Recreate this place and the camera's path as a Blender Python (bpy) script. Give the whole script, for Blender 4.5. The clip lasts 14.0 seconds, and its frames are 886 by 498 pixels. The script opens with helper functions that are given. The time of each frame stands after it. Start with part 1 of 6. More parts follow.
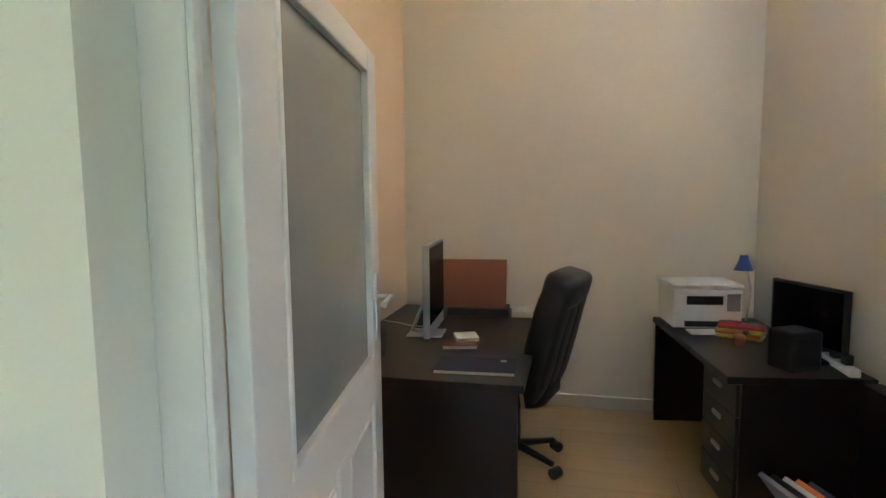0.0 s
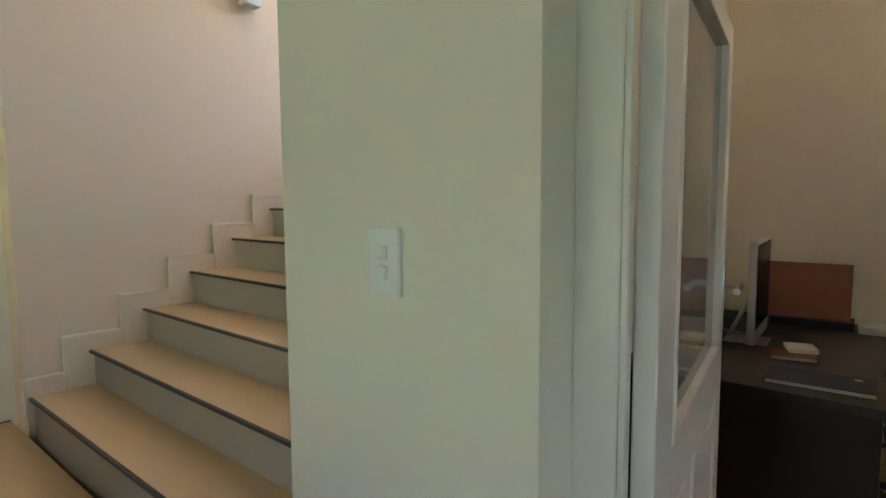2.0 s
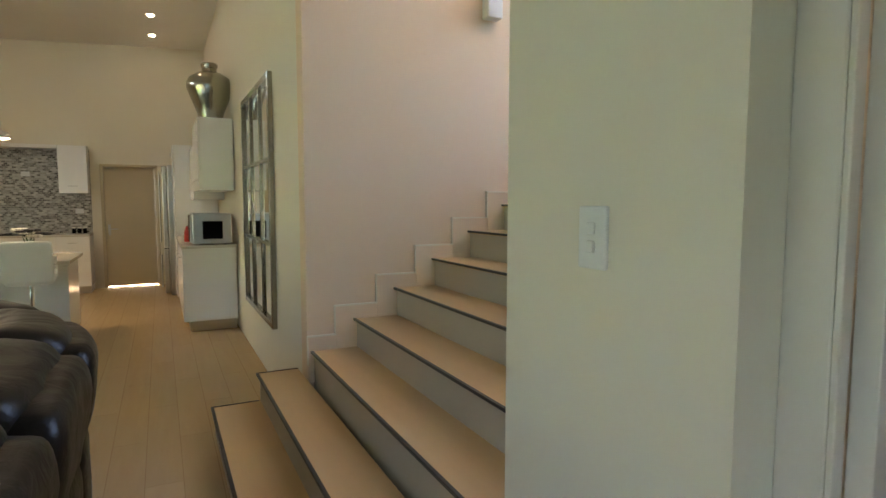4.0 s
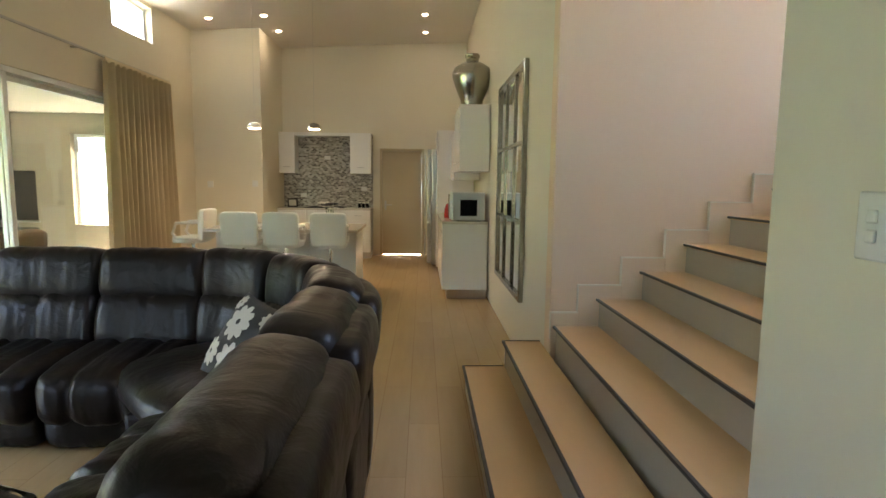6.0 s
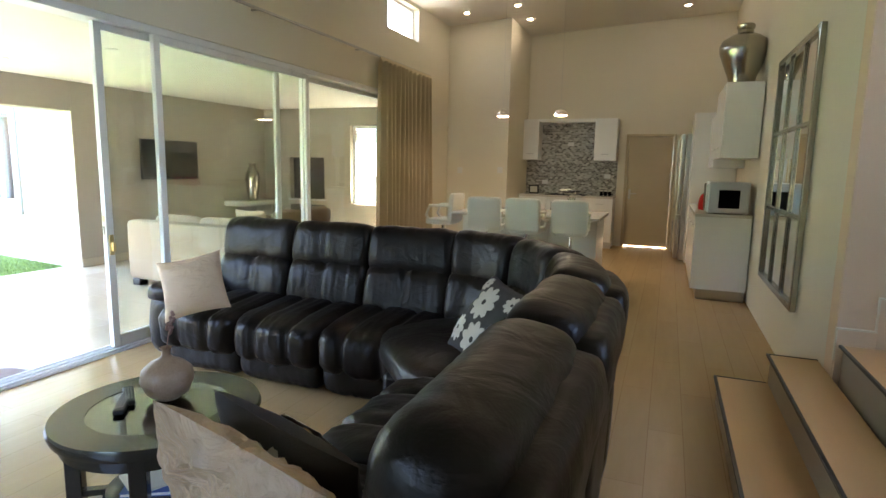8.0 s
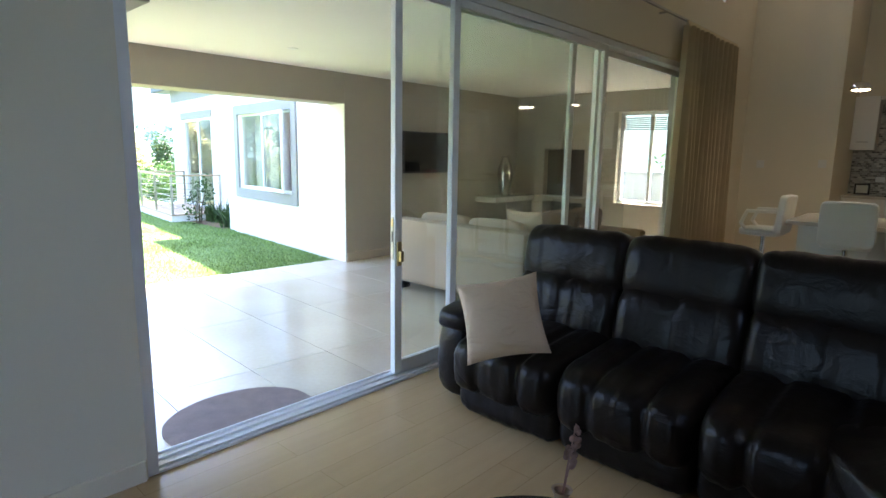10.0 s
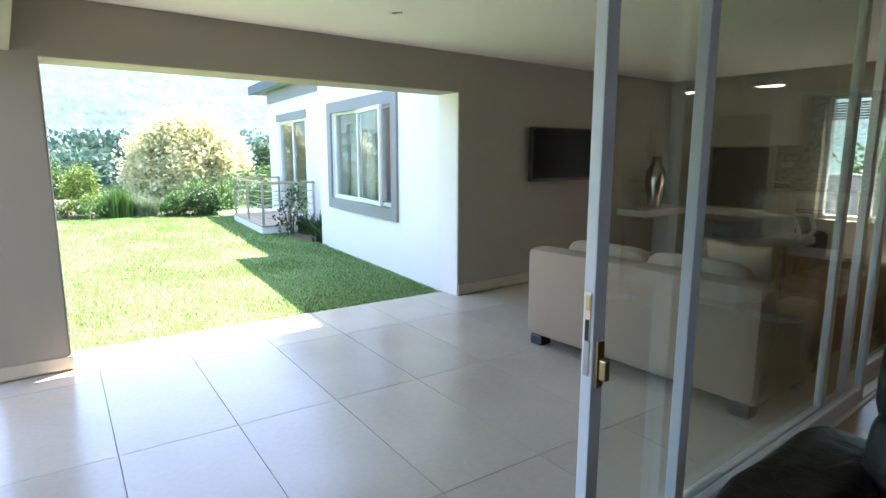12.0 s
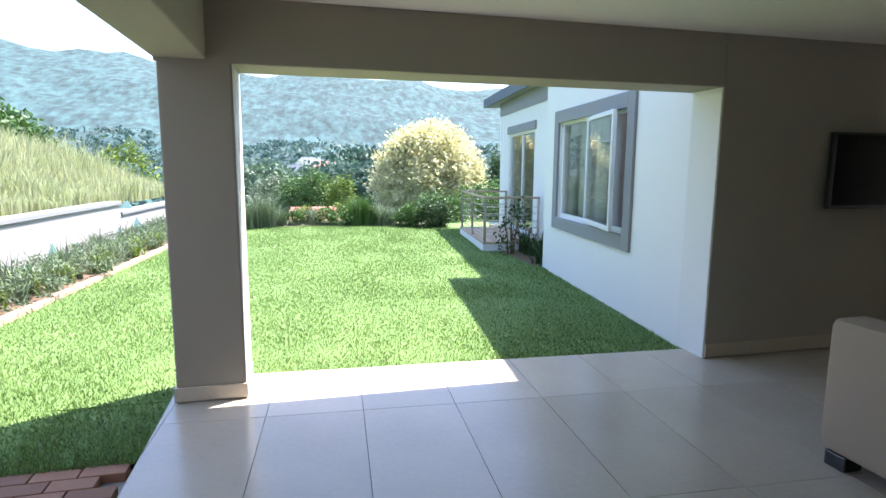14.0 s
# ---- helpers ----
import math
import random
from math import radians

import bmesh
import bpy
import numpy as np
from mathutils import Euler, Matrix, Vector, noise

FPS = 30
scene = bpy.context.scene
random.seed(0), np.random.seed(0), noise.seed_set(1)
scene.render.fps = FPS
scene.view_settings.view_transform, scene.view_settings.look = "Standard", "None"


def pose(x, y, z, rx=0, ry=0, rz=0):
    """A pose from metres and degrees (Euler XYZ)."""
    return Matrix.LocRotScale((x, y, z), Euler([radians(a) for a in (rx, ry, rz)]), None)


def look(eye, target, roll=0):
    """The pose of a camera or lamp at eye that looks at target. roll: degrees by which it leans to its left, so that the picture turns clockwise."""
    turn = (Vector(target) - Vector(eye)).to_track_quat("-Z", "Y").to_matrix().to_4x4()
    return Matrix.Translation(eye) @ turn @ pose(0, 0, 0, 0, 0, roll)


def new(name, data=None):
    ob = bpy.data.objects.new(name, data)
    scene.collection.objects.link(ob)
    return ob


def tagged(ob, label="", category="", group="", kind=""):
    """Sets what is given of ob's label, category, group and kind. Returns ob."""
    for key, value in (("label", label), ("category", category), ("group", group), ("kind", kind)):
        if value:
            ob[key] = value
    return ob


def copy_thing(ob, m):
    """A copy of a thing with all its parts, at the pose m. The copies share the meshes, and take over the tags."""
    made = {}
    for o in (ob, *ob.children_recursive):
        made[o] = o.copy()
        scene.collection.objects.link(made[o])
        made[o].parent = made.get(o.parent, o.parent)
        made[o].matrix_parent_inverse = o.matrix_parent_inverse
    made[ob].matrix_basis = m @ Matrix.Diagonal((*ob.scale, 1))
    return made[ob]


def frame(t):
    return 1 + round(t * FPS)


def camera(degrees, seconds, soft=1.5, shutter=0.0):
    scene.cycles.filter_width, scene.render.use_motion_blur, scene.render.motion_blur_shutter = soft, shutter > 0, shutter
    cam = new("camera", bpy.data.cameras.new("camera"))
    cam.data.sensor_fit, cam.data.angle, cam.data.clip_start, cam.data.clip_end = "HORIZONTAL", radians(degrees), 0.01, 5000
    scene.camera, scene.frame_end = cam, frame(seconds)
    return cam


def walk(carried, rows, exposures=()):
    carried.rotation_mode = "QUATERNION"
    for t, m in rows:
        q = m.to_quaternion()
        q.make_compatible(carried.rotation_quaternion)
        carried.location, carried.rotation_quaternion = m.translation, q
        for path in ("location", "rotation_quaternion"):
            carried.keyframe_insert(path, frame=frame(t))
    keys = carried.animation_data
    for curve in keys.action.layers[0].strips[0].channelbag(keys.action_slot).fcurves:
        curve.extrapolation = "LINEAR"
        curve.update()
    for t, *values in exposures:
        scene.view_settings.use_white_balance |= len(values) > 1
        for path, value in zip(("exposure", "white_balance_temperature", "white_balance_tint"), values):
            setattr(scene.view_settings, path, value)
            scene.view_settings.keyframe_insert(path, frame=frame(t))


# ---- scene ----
cam = camera(76.1, 14.0, shutter=0.0)
PATH = [
    (0, (0.074, 0.338, 1.63), (-0.377, 2.276, 1.432), -0.6),
    (0.5, (0.04, 0.295, 1.617), (-0.645, 2.16, 1.436), -0.6),
    (1, (0.011, 0.274, 1.602), (-0.911, 2.04, 1.415), -0.4),
    (1.5, (-0.04, 0.253, 1.574), (-1.168, 1.895, 1.393), -0.5),
    (2, (-0.092, 0.19, 1.563), (-1.382, 1.708, 1.385), -0.4),
    (2.5, (-0.118, 0.138, 1.554), (-1.53, 1.542, 1.377), -0.3),
    (4.8, (0.14, 0.116, 1.503), (-1.765, 0.7, 1.31), 0.5),
    (5, (0.15, 0.101, 1.502), (-1.771, 0.616, 1.295), 0.6),
    (5.5, (0.173, 0.069, 1.507), (-1.79, 0.38, 1.281), 0.7),
    (6, (0.173, 0.076, 1.518), (-1.812, 0.149, 1.283), 0.7),
    (6.5, (0.19, 0.08, 1.534), (-1.789, -0.065, 1.281), 0.7),
    (7, (0.192, 0.074, 1.533), (-1.76, -0.274, 1.265), 0.7),
    (7.5, (0.175, 0.058, 1.522), (-1.727, -0.491, 1.24), 0.9),
    (8, (0.13, 0.01, 1.513), (-1.711, -0.714, 1.221), 1.1),
    (8.5, (0.036, -0.205, 1.503), (-1.708, -1.13, 1.194), 1.2),
    (9, (-0.108, -0.485, 1.5), (-1.733, -1.608, 1.188), 1.3),
    (9.2, (-0.18, -0.62, 1.494), (-1.759, -1.806, 1.177), 1.3),
    (11.3, (-1.16, -2.49, 1.5), (-2.49, -3.945, 1.17), 0.3),
    (11.5, (-1.267, -2.622, 1.511), (-2.572, -4.1, 1.18), 0.3),
    (12, (-1.517, -2.916, 1.525), (-2.719, -4.479, 1.193), 0.1),
    (12.5, (-1.746, -3.178, 1.511), (-2.807, -4.842, 1.185), 0.0),
    (13, (-1.926, -3.4, 1.518), (-2.803, -5.168, 1.193), 0.0),
    (13.5, (-2.094, -3.571, 1.548), (-2.729, -5.44, 1.228), 0.2),
    (14, (-2.171, -3.78, 1.539), (-2.646, -5.7, 1.248), 0.4),
]
walk(cam, [(t, look(eye, target, roll)) for t, eye, target, roll in PATH],
     exposures=[(0, 6.1, 6400, 16), (0.5, 5.95, 6600, 15), (1.5, 5.45, 6900, 15), (2.5, 5.25, 7150, 16), (5.0, 5.3, 7300, 18), (6.5, 5.41, 7400, 18), (7.5, 5.35, 7200, 18), (9.2, 4.4, 6500, 18), (11.3, 3.45, 6400, 19), (12.5, 2.88, 6200, 17), (14, 2.17, 6100, 18)])
# ---------------------------------------------------------------- light
world = bpy.data.worlds.new("sky")
scene.world = world
world.use_nodes = True
wn = world.node_tree.nodes
sky = wn.new("ShaderNodeTexSky")
sky.sky_type, sky.sun_disc = "NISHITA", False
SUN_WAY = Vector((0.45, 0.23, -1.0)).normalized()
sky.sun_elevation = math.asin(-SUN_WAY.z)
sky.sun_rotation = math.atan2(-SUN_WAY.x, -SUN_WAY.y)
wn["Background"].inputs["Strength"].default_value = 0.13
world.node_tree.links.new(sky.outputs["Color"], wn["Background"].inputs["Color"])
sun_data = bpy.data.lights.new("sun", "SUN")
sun_data.energy, sun_data.angle, sun_data.color = 4.2, radians(0.5), (1.0, 0.95, 0.87)
sun = new("sun", sun_data)
sun.matrix_world = look((0, 0, 30), Vector((0, 0, 30)) + SUN_WAY)


# ---------------------------------------------------------------- materials
def material(name, colour, rough=0.6, metal=0.0, second=None, scale=6.0, fine=60.0, bump=0.1, spec=0.5, amount=0.5, stretch=(1, 1, 1), coat=0.0):
    m = bpy.data.materials.new(name)
    m.use_nodes = True
    nt = m.node_tree
    b = nt.nodes["Principled BSDF"]
    b.inputs["Roughness"].default_value, b.inputs["Metallic"].default_value = rough, metal
    b.inputs["Specular IOR Level"].default_value = spec
    b.inputs["Coat Weight"].default_value = coat
    second = second or tuple(c * 0.86 for c in colour)
    co, mp = nt.nodes.new("ShaderNodeTexCoord"), nt.nodes.new("ShaderNodeMapping")
    mp.inputs["Scale"].default_value = stretch
    nt.links.new(co.outputs["Object"], mp.inputs["Vector"])
    n1, n2 = nt.nodes.new("ShaderNodeTexNoise"), nt.nodes.new("ShaderNodeTexNoise")
    n1.inputs["Scale"].default_value, n1.inputs["Detail"].default_value = scale, 5
    n2.inputs["Scale"].default_value, n2.inputs["Detail"].default_value = fine, 4
    ramp = nt.nodes.new("ShaderNodeMix")
    ramp.data_type = "RGBA"
    ramp.inputs[6].default_value, ramp.inputs[7].default_value = (*colour, 1), (*second, 1)
    add = nt.nodes.new("ShaderNodeMath")
    add.operation = "MULTIPLY_ADD"
    add.inputs[1].default_value, add.inputs[2].default_value = amount, 0.0
    mixn = nt.nodes.new("ShaderNodeMath")
    mixn.operation = "MULTIPLY_ADD"
    mixn.inputs[1].default_value = 0.4
    for n in (n1, n2):
        nt.links.new(mp.outputs["Vector"], n.inputs["Vector"])
    nt.links.new(n2.outputs["Fac"], mixn.inputs[0])
    nt.links.new(n1.outputs["Fac"], mixn.inputs[2])
    nt.links.new(mixn.outputs[0], add.inputs[0])
    nt.links.new(add.outputs[0], ramp.inputs[0])
    nt.links.new(ramp.outputs[2], b.inputs["Base Color"])
    if bump:
        bp = nt.nodes.new("ShaderNodeBump")
        bp.inputs["Strength"].default_value, bp.inputs["Distance"].default_value = bump, 0.01
        nt.links.new(mixn.outputs[0], bp.inputs["Height"])
        nt.links.new(bp.outputs["Normal"], b.inputs["Normal"])
    return m


def glow(name, colour, strength):
    m = bpy.data.materials.new(name)
    m.use_nodes = True
    b = m.node_tree.nodes["Principled BSDF"]
    b.inputs["Base Color"].default_value = (*colour, 1)
    b.inputs["Emission Color"].default_value = (*colour, 1)
    b.inputs["Emission Strength"].default_value = strength
    return m


def glazing(name, tint=(0.93, 0.97, 0.94), rough=0.0):
    m = bpy.data.materials.new(name)
    m.use_nodes = True
    b = m.node_tree.nodes["Principled BSDF"]
    b.inputs["Base Color"].default_value = (*tint, 1)
    b.inputs["Roughness"].default_value = rough
    b.inputs["Transmission Weight"].default_value = 1.0
    b.inputs["IOR"].default_value = 1.45
    return m


def random_tint(m, low, high):
    """Varies the colour from piece to piece."""
    nt = m.node_tree
    b = nt.nodes["Principled BSDF"]
    source = b.inputs["Base Color"].links[0].from_socket
    info, mul, hsv = nt.nodes.new("ShaderNodeObjectInfo"), nt.nodes.new("ShaderNodeMapRange"), nt.nodes.new("ShaderNodeHueSaturation")
    mul.inputs["To Min"].default_value, mul.inputs["To Max"].default_value = low, high
    nt.links.new(info.outputs["Random"], mul.inputs["Value"])
    nt.links.new(mul.outputs["Result"], hsv.inputs["Value"])
    nt.links.new(source, hsv.inputs["Color"])
    nt.links.new(hsv.outputs["Color"], b.inputs["Base Color"])
    return m


def leaf_material(name, colour, second, translucent=0.25, low=0.6, high=1.35):
    m = material(name, colour, 0.55, second=second, scale=1.2, fine=9, bump=0, amount=1.0)
    nt = m.node_tree
    b = nt.nodes["Principled BSDF"]
    geo, hsv = nt.nodes.new("ShaderNodeNewGeometry"), nt.nodes.new("ShaderNodeHueSaturation")
    rng = nt.nodes.new("ShaderNodeMapRange")
    rng.inputs["To Min"].default_value, rng.inputs["To Max"].default_value = low, high
    nt.links.new(geo.outputs["Random Per Island"], rng.inputs["Value"])
    nt.links.new(rng.outputs["Result"], hsv.inputs["Value"])
    source = b.inputs["Base Color"].links[0].from_socket
    nt.links.new(source, hsv.inputs["Color"])
    nt.links.new(hsv.outputs["Color"], b.inputs["Base Color"])
    tr, mx = nt.nodes.new("ShaderNodeBsdfTranslucent"), nt.nodes.new("ShaderNodeMixShader")
    nt.links.new(hsv.outputs["Color"], tr.inputs["Color"])
    mx.inputs[0].default_value = translucent
    nt.links.new(b.outputs[0], mx.inputs[1])
    nt.links.new(tr.outputs[0], mx.inputs[2])
    nt.links.new(mx.outputs[0], nt.nodes["Material Output"].inputs["Surface"])
    return m


def plank_floor_material(name, colour, second):
    """Laminate boards: long fine grain, joints as faint grooves."""
    m = material(name, colour, 0.24, second=second, scale=2.2, fine=16, bump=0.02, amount=0.75, stretch=(1.0, 9, 9))
    nt = m.node_tree
    b = nt.nodes["Principled BSDF"]
    co, br = nt.nodes.new("ShaderNodeTexCoord"), nt.nodes.new("ShaderNodeTexBrick")
    br.inputs["Scale"].default_value = 1.0
    br.inputs["Brick Width"].default_value, br.inputs["Row Height"].default_value = 1.3, 0.19
    br.inputs["Mortar Size"].default_value, br.inputs["Mortar Smooth"].default_value = 0.0018, 0.1
    br.inputs["Color1"].default_value, br.inputs["Color2"].default_value = (1, 1, 1, 1), (0.93, 0.92, 0.9, 1)
    br.inputs["Mortar"].default_value = (0.7, 0.66, 0.6, 1)
    nt.links.new(co.outputs["Object"], br.inputs["Vector"])
    mul = nt.nodes.new("ShaderNodeMix")
    mul.data_type, mul.blend_type = "RGBA", "MULTIPLY"
    mul.inputs[0].default_value = 1.0
    source = b.inputs["Base Color"].links[0].from_socket
    nt.links.new(source, mul.inputs[6])
    nt.links.new(br.outputs["Color"], mul.inputs[7])
    nt.links.new(mul.outputs[2], b.inputs["Base Color"])
    return m


def mosaic_material(name):
    """Small stone mosaic in greys, browns and creams."""
    m = material(name, (0.3, 0.27, 0.22), 0.3, bump=0)
    nt = m.node_tree
    b = nt.nodes["Principled BSDF"]
    co, mp = nt.nodes.new("ShaderNodeTexCoord"), nt.nodes.new("ShaderNodeMapping")
    mp.inputs["Rotation"].default_value = (0, radians(90), radians(90))
    br = nt.nodes.new("ShaderNodeTexBrick")
    br.inputs["Scale"].default_value = 1.0
    br.inputs["Brick Width"].default_value, br.inputs["Row Height"].default_value = 0.055, 0.03
    br.inputs["Mortar Size"].default_value, br.inputs["Bias"].default_value = 0.003, -0.1
    br.inputs["Color1"].default_value, br.inputs["Color2"].default_value = (0.08, 0.065, 0.05, 1), (0.62, 0.58, 0.5, 1)
    br.inputs["Mortar"].default_value = (0.45, 0.42, 0.36, 1)
    nt.links.new(co.outputs["Object"], mp.inputs["Vector"])
    nt.links.new(mp.outputs["Vector"], br.inputs["Vector"])
    nt.links.new(br.outputs["Color"], b.inputs["Base Color"])
    bp = nt.nodes.new("ShaderNodeBump")
    bp.inputs["Strength"].default_value, bp.inputs["Distance"].default_value = 0.5, 0.003
    bp.invert = True
    nt.links.new(br.outputs["Fac"], bp.inputs["Height"])
    nt.links.new(bp.outputs["Normal"], b.inputs["Normal"])
    return m


PAINT = material("cream wall paint", (0.74, 0.68, 0.55), 0.7, second=(0.70, 0.64, 0.51), scale=1.3, fine=120, bump=0.05)
STAIR_PAINT = material("warm stairwell paint", (0.78, 0.60, 0.42), 0.7, second=(0.74, 0.565, 0.39), scale=1.3, fine=120, bump=0.05)
CEIL = material("white ceiling paint", (0.78, 0.75, 0.68), 0.8, scale=1, fine=90, bump=0.03)
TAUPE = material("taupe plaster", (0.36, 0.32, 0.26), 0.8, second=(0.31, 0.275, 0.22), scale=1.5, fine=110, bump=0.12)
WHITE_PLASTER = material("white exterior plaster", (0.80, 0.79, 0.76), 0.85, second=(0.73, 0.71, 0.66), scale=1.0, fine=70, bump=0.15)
GREY_TRIM = material("grey painted trim", (0.27, 0.27, 0.27), 0.7, scale=4, fine=80)
WOODFLOOR = plank_floor_material("pale oak laminate", (0.54, 0.37, 0.195), (0.44, 0.29, 0.145))
TREAD = material("pale oak tread", (0.64, 0.41, 0.195), 0.35, second=(0.53, 0.33, 0.15), scale=2, fine=14, bump=0.02, stretch=(1, 9, 9))
RISER = material("greyed riser boards", (0.47, 0.405, 0.31), 0.5, second=(0.39, 0.33, 0.25), scale=2, fine=14, bump=0.02, stretch=(1, 7, 7))
NOSING = material("dark metal nosing", (0.045, 0.04, 0.035), 0.4, metal=0.3, scale=8, fine=60)
SKIRT = material("cream gloss skirting", (0.80, 0.71, 0.55), 0.4, scale=3, fine=60, bump=0.02)
WHITE = material("white gloss board", (0.82, 0.81, 0.77), 0.25, second=(0.79, 0.77, 0.73), scale=2, fine=40, bump=0.01)
WHITE_FRAME = material("white aluminium", (0.80, 0.80, 0.79), 0.35, scale=5, fine=50, bump=0.02)
DOOR_PAINT = material("cream door enamel", (0.66, 0.60, 0.52), 0.35, scale=3, fine=50, bump=0.03)
KITCHEN_DOOR = material("tan painted door", (0.55, 0.45, 0.29), 0.45, scale=3, fine=50, bump=0.03)
GLASS = glazing("clear glass", (0.90, 0.95, 0.90))
TABLE_GLASS = glazing("green table glass", (0.93, 0.98, 0.95))
FROSTED = material("grey reflective door glass", (0.25, 0.24, 0.205), 0.06, scale=2, fine=20, bump=0.0, spec=0.8)
MIRROR = material("mirror", (0.9, 0.9, 0.88), 0.02, metal=1.0, second=(0.88, 0.88, 0.86), bump=0)
STEEL = material("brushed steel", (0.55, 0.53, 0.5), 0.28, metal=1.0, scale=4, fine=90, bump=0.03, stretch=(1, 1, 8))
CHROME = material("chrome", (0.8, 0.8, 0.8), 0.08, metal=1.0, bump=0)
PEWTER = material("antique pewter", (0.42, 0.40, 0.34), 0.22, metal=1.0, second=(0.33, 0.31, 0.26), scale=5, fine=60, bump=0.06)
LEATHER = material("dark brown leather", (0.0085, 0.0058, 0.0048), 0.34, second=(0.0135, 0.009, 0.007), scale=4, fine=130, bump=0.15, spec=0.2)
def creases(m, scale, strength, distance, stretch):
    """Adds soft pulled creases to a hide or cloth."""
    nt = m.node_tree
    b = nt.nodes["Principled BSDF"]
    co, mp, n, bp = (nt.nodes.new(k) for k in ("ShaderNodeTexCoord", "ShaderNodeMapping", "ShaderNodeTexNoise", "ShaderNodeBump"))
    mp.inputs["Scale"].default_value = stretch
    n.inputs["Scale"].default_value, n.inputs["Detail"].default_value, n.inputs["Distortion"].default_value = scale, 4, 1.2
    bp.inputs["Strength"].default_value, bp.inputs["Distance"].default_value = strength, distance
    nt.links.new(co.outputs["Object"], mp.inputs["Vector"])
    nt.links.new(mp.outputs["Vector"], n.inputs["Vector"])
    nt.links.new(n.outputs["Fac"], bp.inputs["Height"])
    old = b.inputs["Normal"].links
    if old:
        nt.links.new(old[0].from_socket, bp.inputs["Normal"])
    nt.links.new(bp.outputs["Normal"], b.inputs["Normal"])
    return m


creases(LEATHER, 6.0, 0.26, 0.03, (1, 1, 1.6))
BLACK_LEATHER = material("black leather", (0.012, 0.012, 0.013), 0.34, second=(0.02, 0.02, 0.022), scale=9, fine=150, bump=0.3)
ESPRESSO = material("espresso veneer", (0.013, 0.007, 0.006), 0.3, second=(0.022, 0.011, 0.009), scale=3, fine=25, bump=0.03, stretch=(8, 1, 8))
BLACK_WOOD = material("black stained wood", (0.016, 0.014, 0.012), 0.2, second=(0.028, 0.024, 0.02), scale=3, fine=25, bump=0.05, stretch=(1, 1, 8))
BLACK = material("black plastic", (0.012, 0.012, 0.013), 0.4, scale=9, fine=90, bump=0.02)
SCREEN = material("dark screen", (0.004, 0.004, 0.005), 0.22, bump=0, spec=0.04)
WHITE_PLASTIC = material("white plastic", (0.76, 0.75, 0.71), 0.35, scale=5, fine=60, bump=0.01)
ALU = material("silver aluminium", (0.62, 0.64, 0.66), 0.35, metal=0.9, bump=0)
BROWN_CARD = material("tan leather folder", (0.22, 0.075, 0.035), 0.45, second=(0.17, 0.055, 0.026), scale=6, fine=80)
PAPER = material("paper", (0.75, 0.72, 0.62), 0.8, scale=6, fine=60, bump=0.03)
RED = material("red enamel", (0.42, 0.02, 0.018), 0.2, bump=0)
YELLOW = material("yellow card", (0.65, 0.50, 0.05), 0.5, scale=6, fine=60, bump=0.02)
ORANGE = material("orange card", (0.65, 0.15, 0.03), 0.5, scale=6, fine=60, bump=0.02)
BLUE = material("blue enamel", (0.02, 0.075, 0.30), 0.3, bump=0)
NAVY = material("navy cover", (0.025, 0.028, 0.06), 0.45, scale=6, fine=90, bump=0.1)
BEIGE = material("beige upholstery", (0.35, 0.265, 0.195), 0.9, second=(0.29, 0.215, 0.155), scale=5, fine=220, bump=0.25)
BROWN_FAB = material("brown upholstery", (0.20, 0.125, 0.07), 0.85, scale=5, fine=200, bump=0.25)
CREAM_FAB = material("cream satin cushion", (0.53, 0.37, 0.245), 0.5, second=(0.44, 0.30, 0.19), scale=9, fine=160, bump=0.3)
creases(CREAM_FAB, 9.0, 0.5, 0.025, (1, 1, 2.2))
CRUMPLED_FAB = material("crumpled cream satin", (0.53, 0.37, 0.245), 0.45, second=(0.44, 0.30, 0.19), scale=9, fine=160, bump=0.3)
creases(CRUMPLED_FAB, 5.5, 0.9, 0.06, (1.0, 1.0, 2.6))
CHAR_FAB = material("charcoal cushion fabric", (0.040, 0.034, 0.031), 0.8, scale=6, fine=180, bump=0.3)
FLOWER_FAB = material("cream flower print", (0.55, 0.50, 0.42), 0.8, scale=10, fine=180, bump=0.2)
CURTAIN = material("pale gold curtain", (0.72, 0.61, 0.42), 0.8, second=(0.62, 0.51, 0.33), scale=3, fine=180, bump=0.2, stretch=(4, 4, 0.6))
PINK_STEM = material("dried pink stems", (0.30, 0.17, 0.14), 0.8, second=(0.2, 0.1, 0.08), scale=40, fine=200)
CERAMIC = material("mottled shell vase", (0.20, 0.115, 0.07), 0.42, second=(0.34, 0.225, 0.145), scale=22, fine=90, bump=0.3, amount=1.0)
MAT_FAB = material("worn patterned doormat", (0.30, 0.235, 0.205), 0.95, second=(0.16, 0.12, 0.11), scale=9, fine=110, bump=0.5, amount=0.9)
RUBBER = material("black rubber", (0.015, 0.015, 0.015), 0.7, scale=20, fine=90)
STONE_TOP = material("pale stone worktop", (0.66, 0.62, 0.54), 0.2, second=(0.5, 0.46, 0.39), scale=30, fine=200, bump=0.0)
MOSAIC = mosaic_material("stone mosaic")
TILE = random_tint(material("large porcelain tile", (0.62, 0.555, 0.45), 0.22, second=(0.42, 0.345, 0.255), scale=1.1, fine=30, bump=0.03, amount=0.8), 0.93, 1.05)
GROUT = material("grout", (0.33, 0.30, 0.25), 0.9, scale=20, fine=120)
SOIL = material("garden soil", (0.12, 0.075, 0.045), 0.95, second=(0.19, 0.12, 0.075), scale=5, fine=60, bump=0.8, amount=0.9)
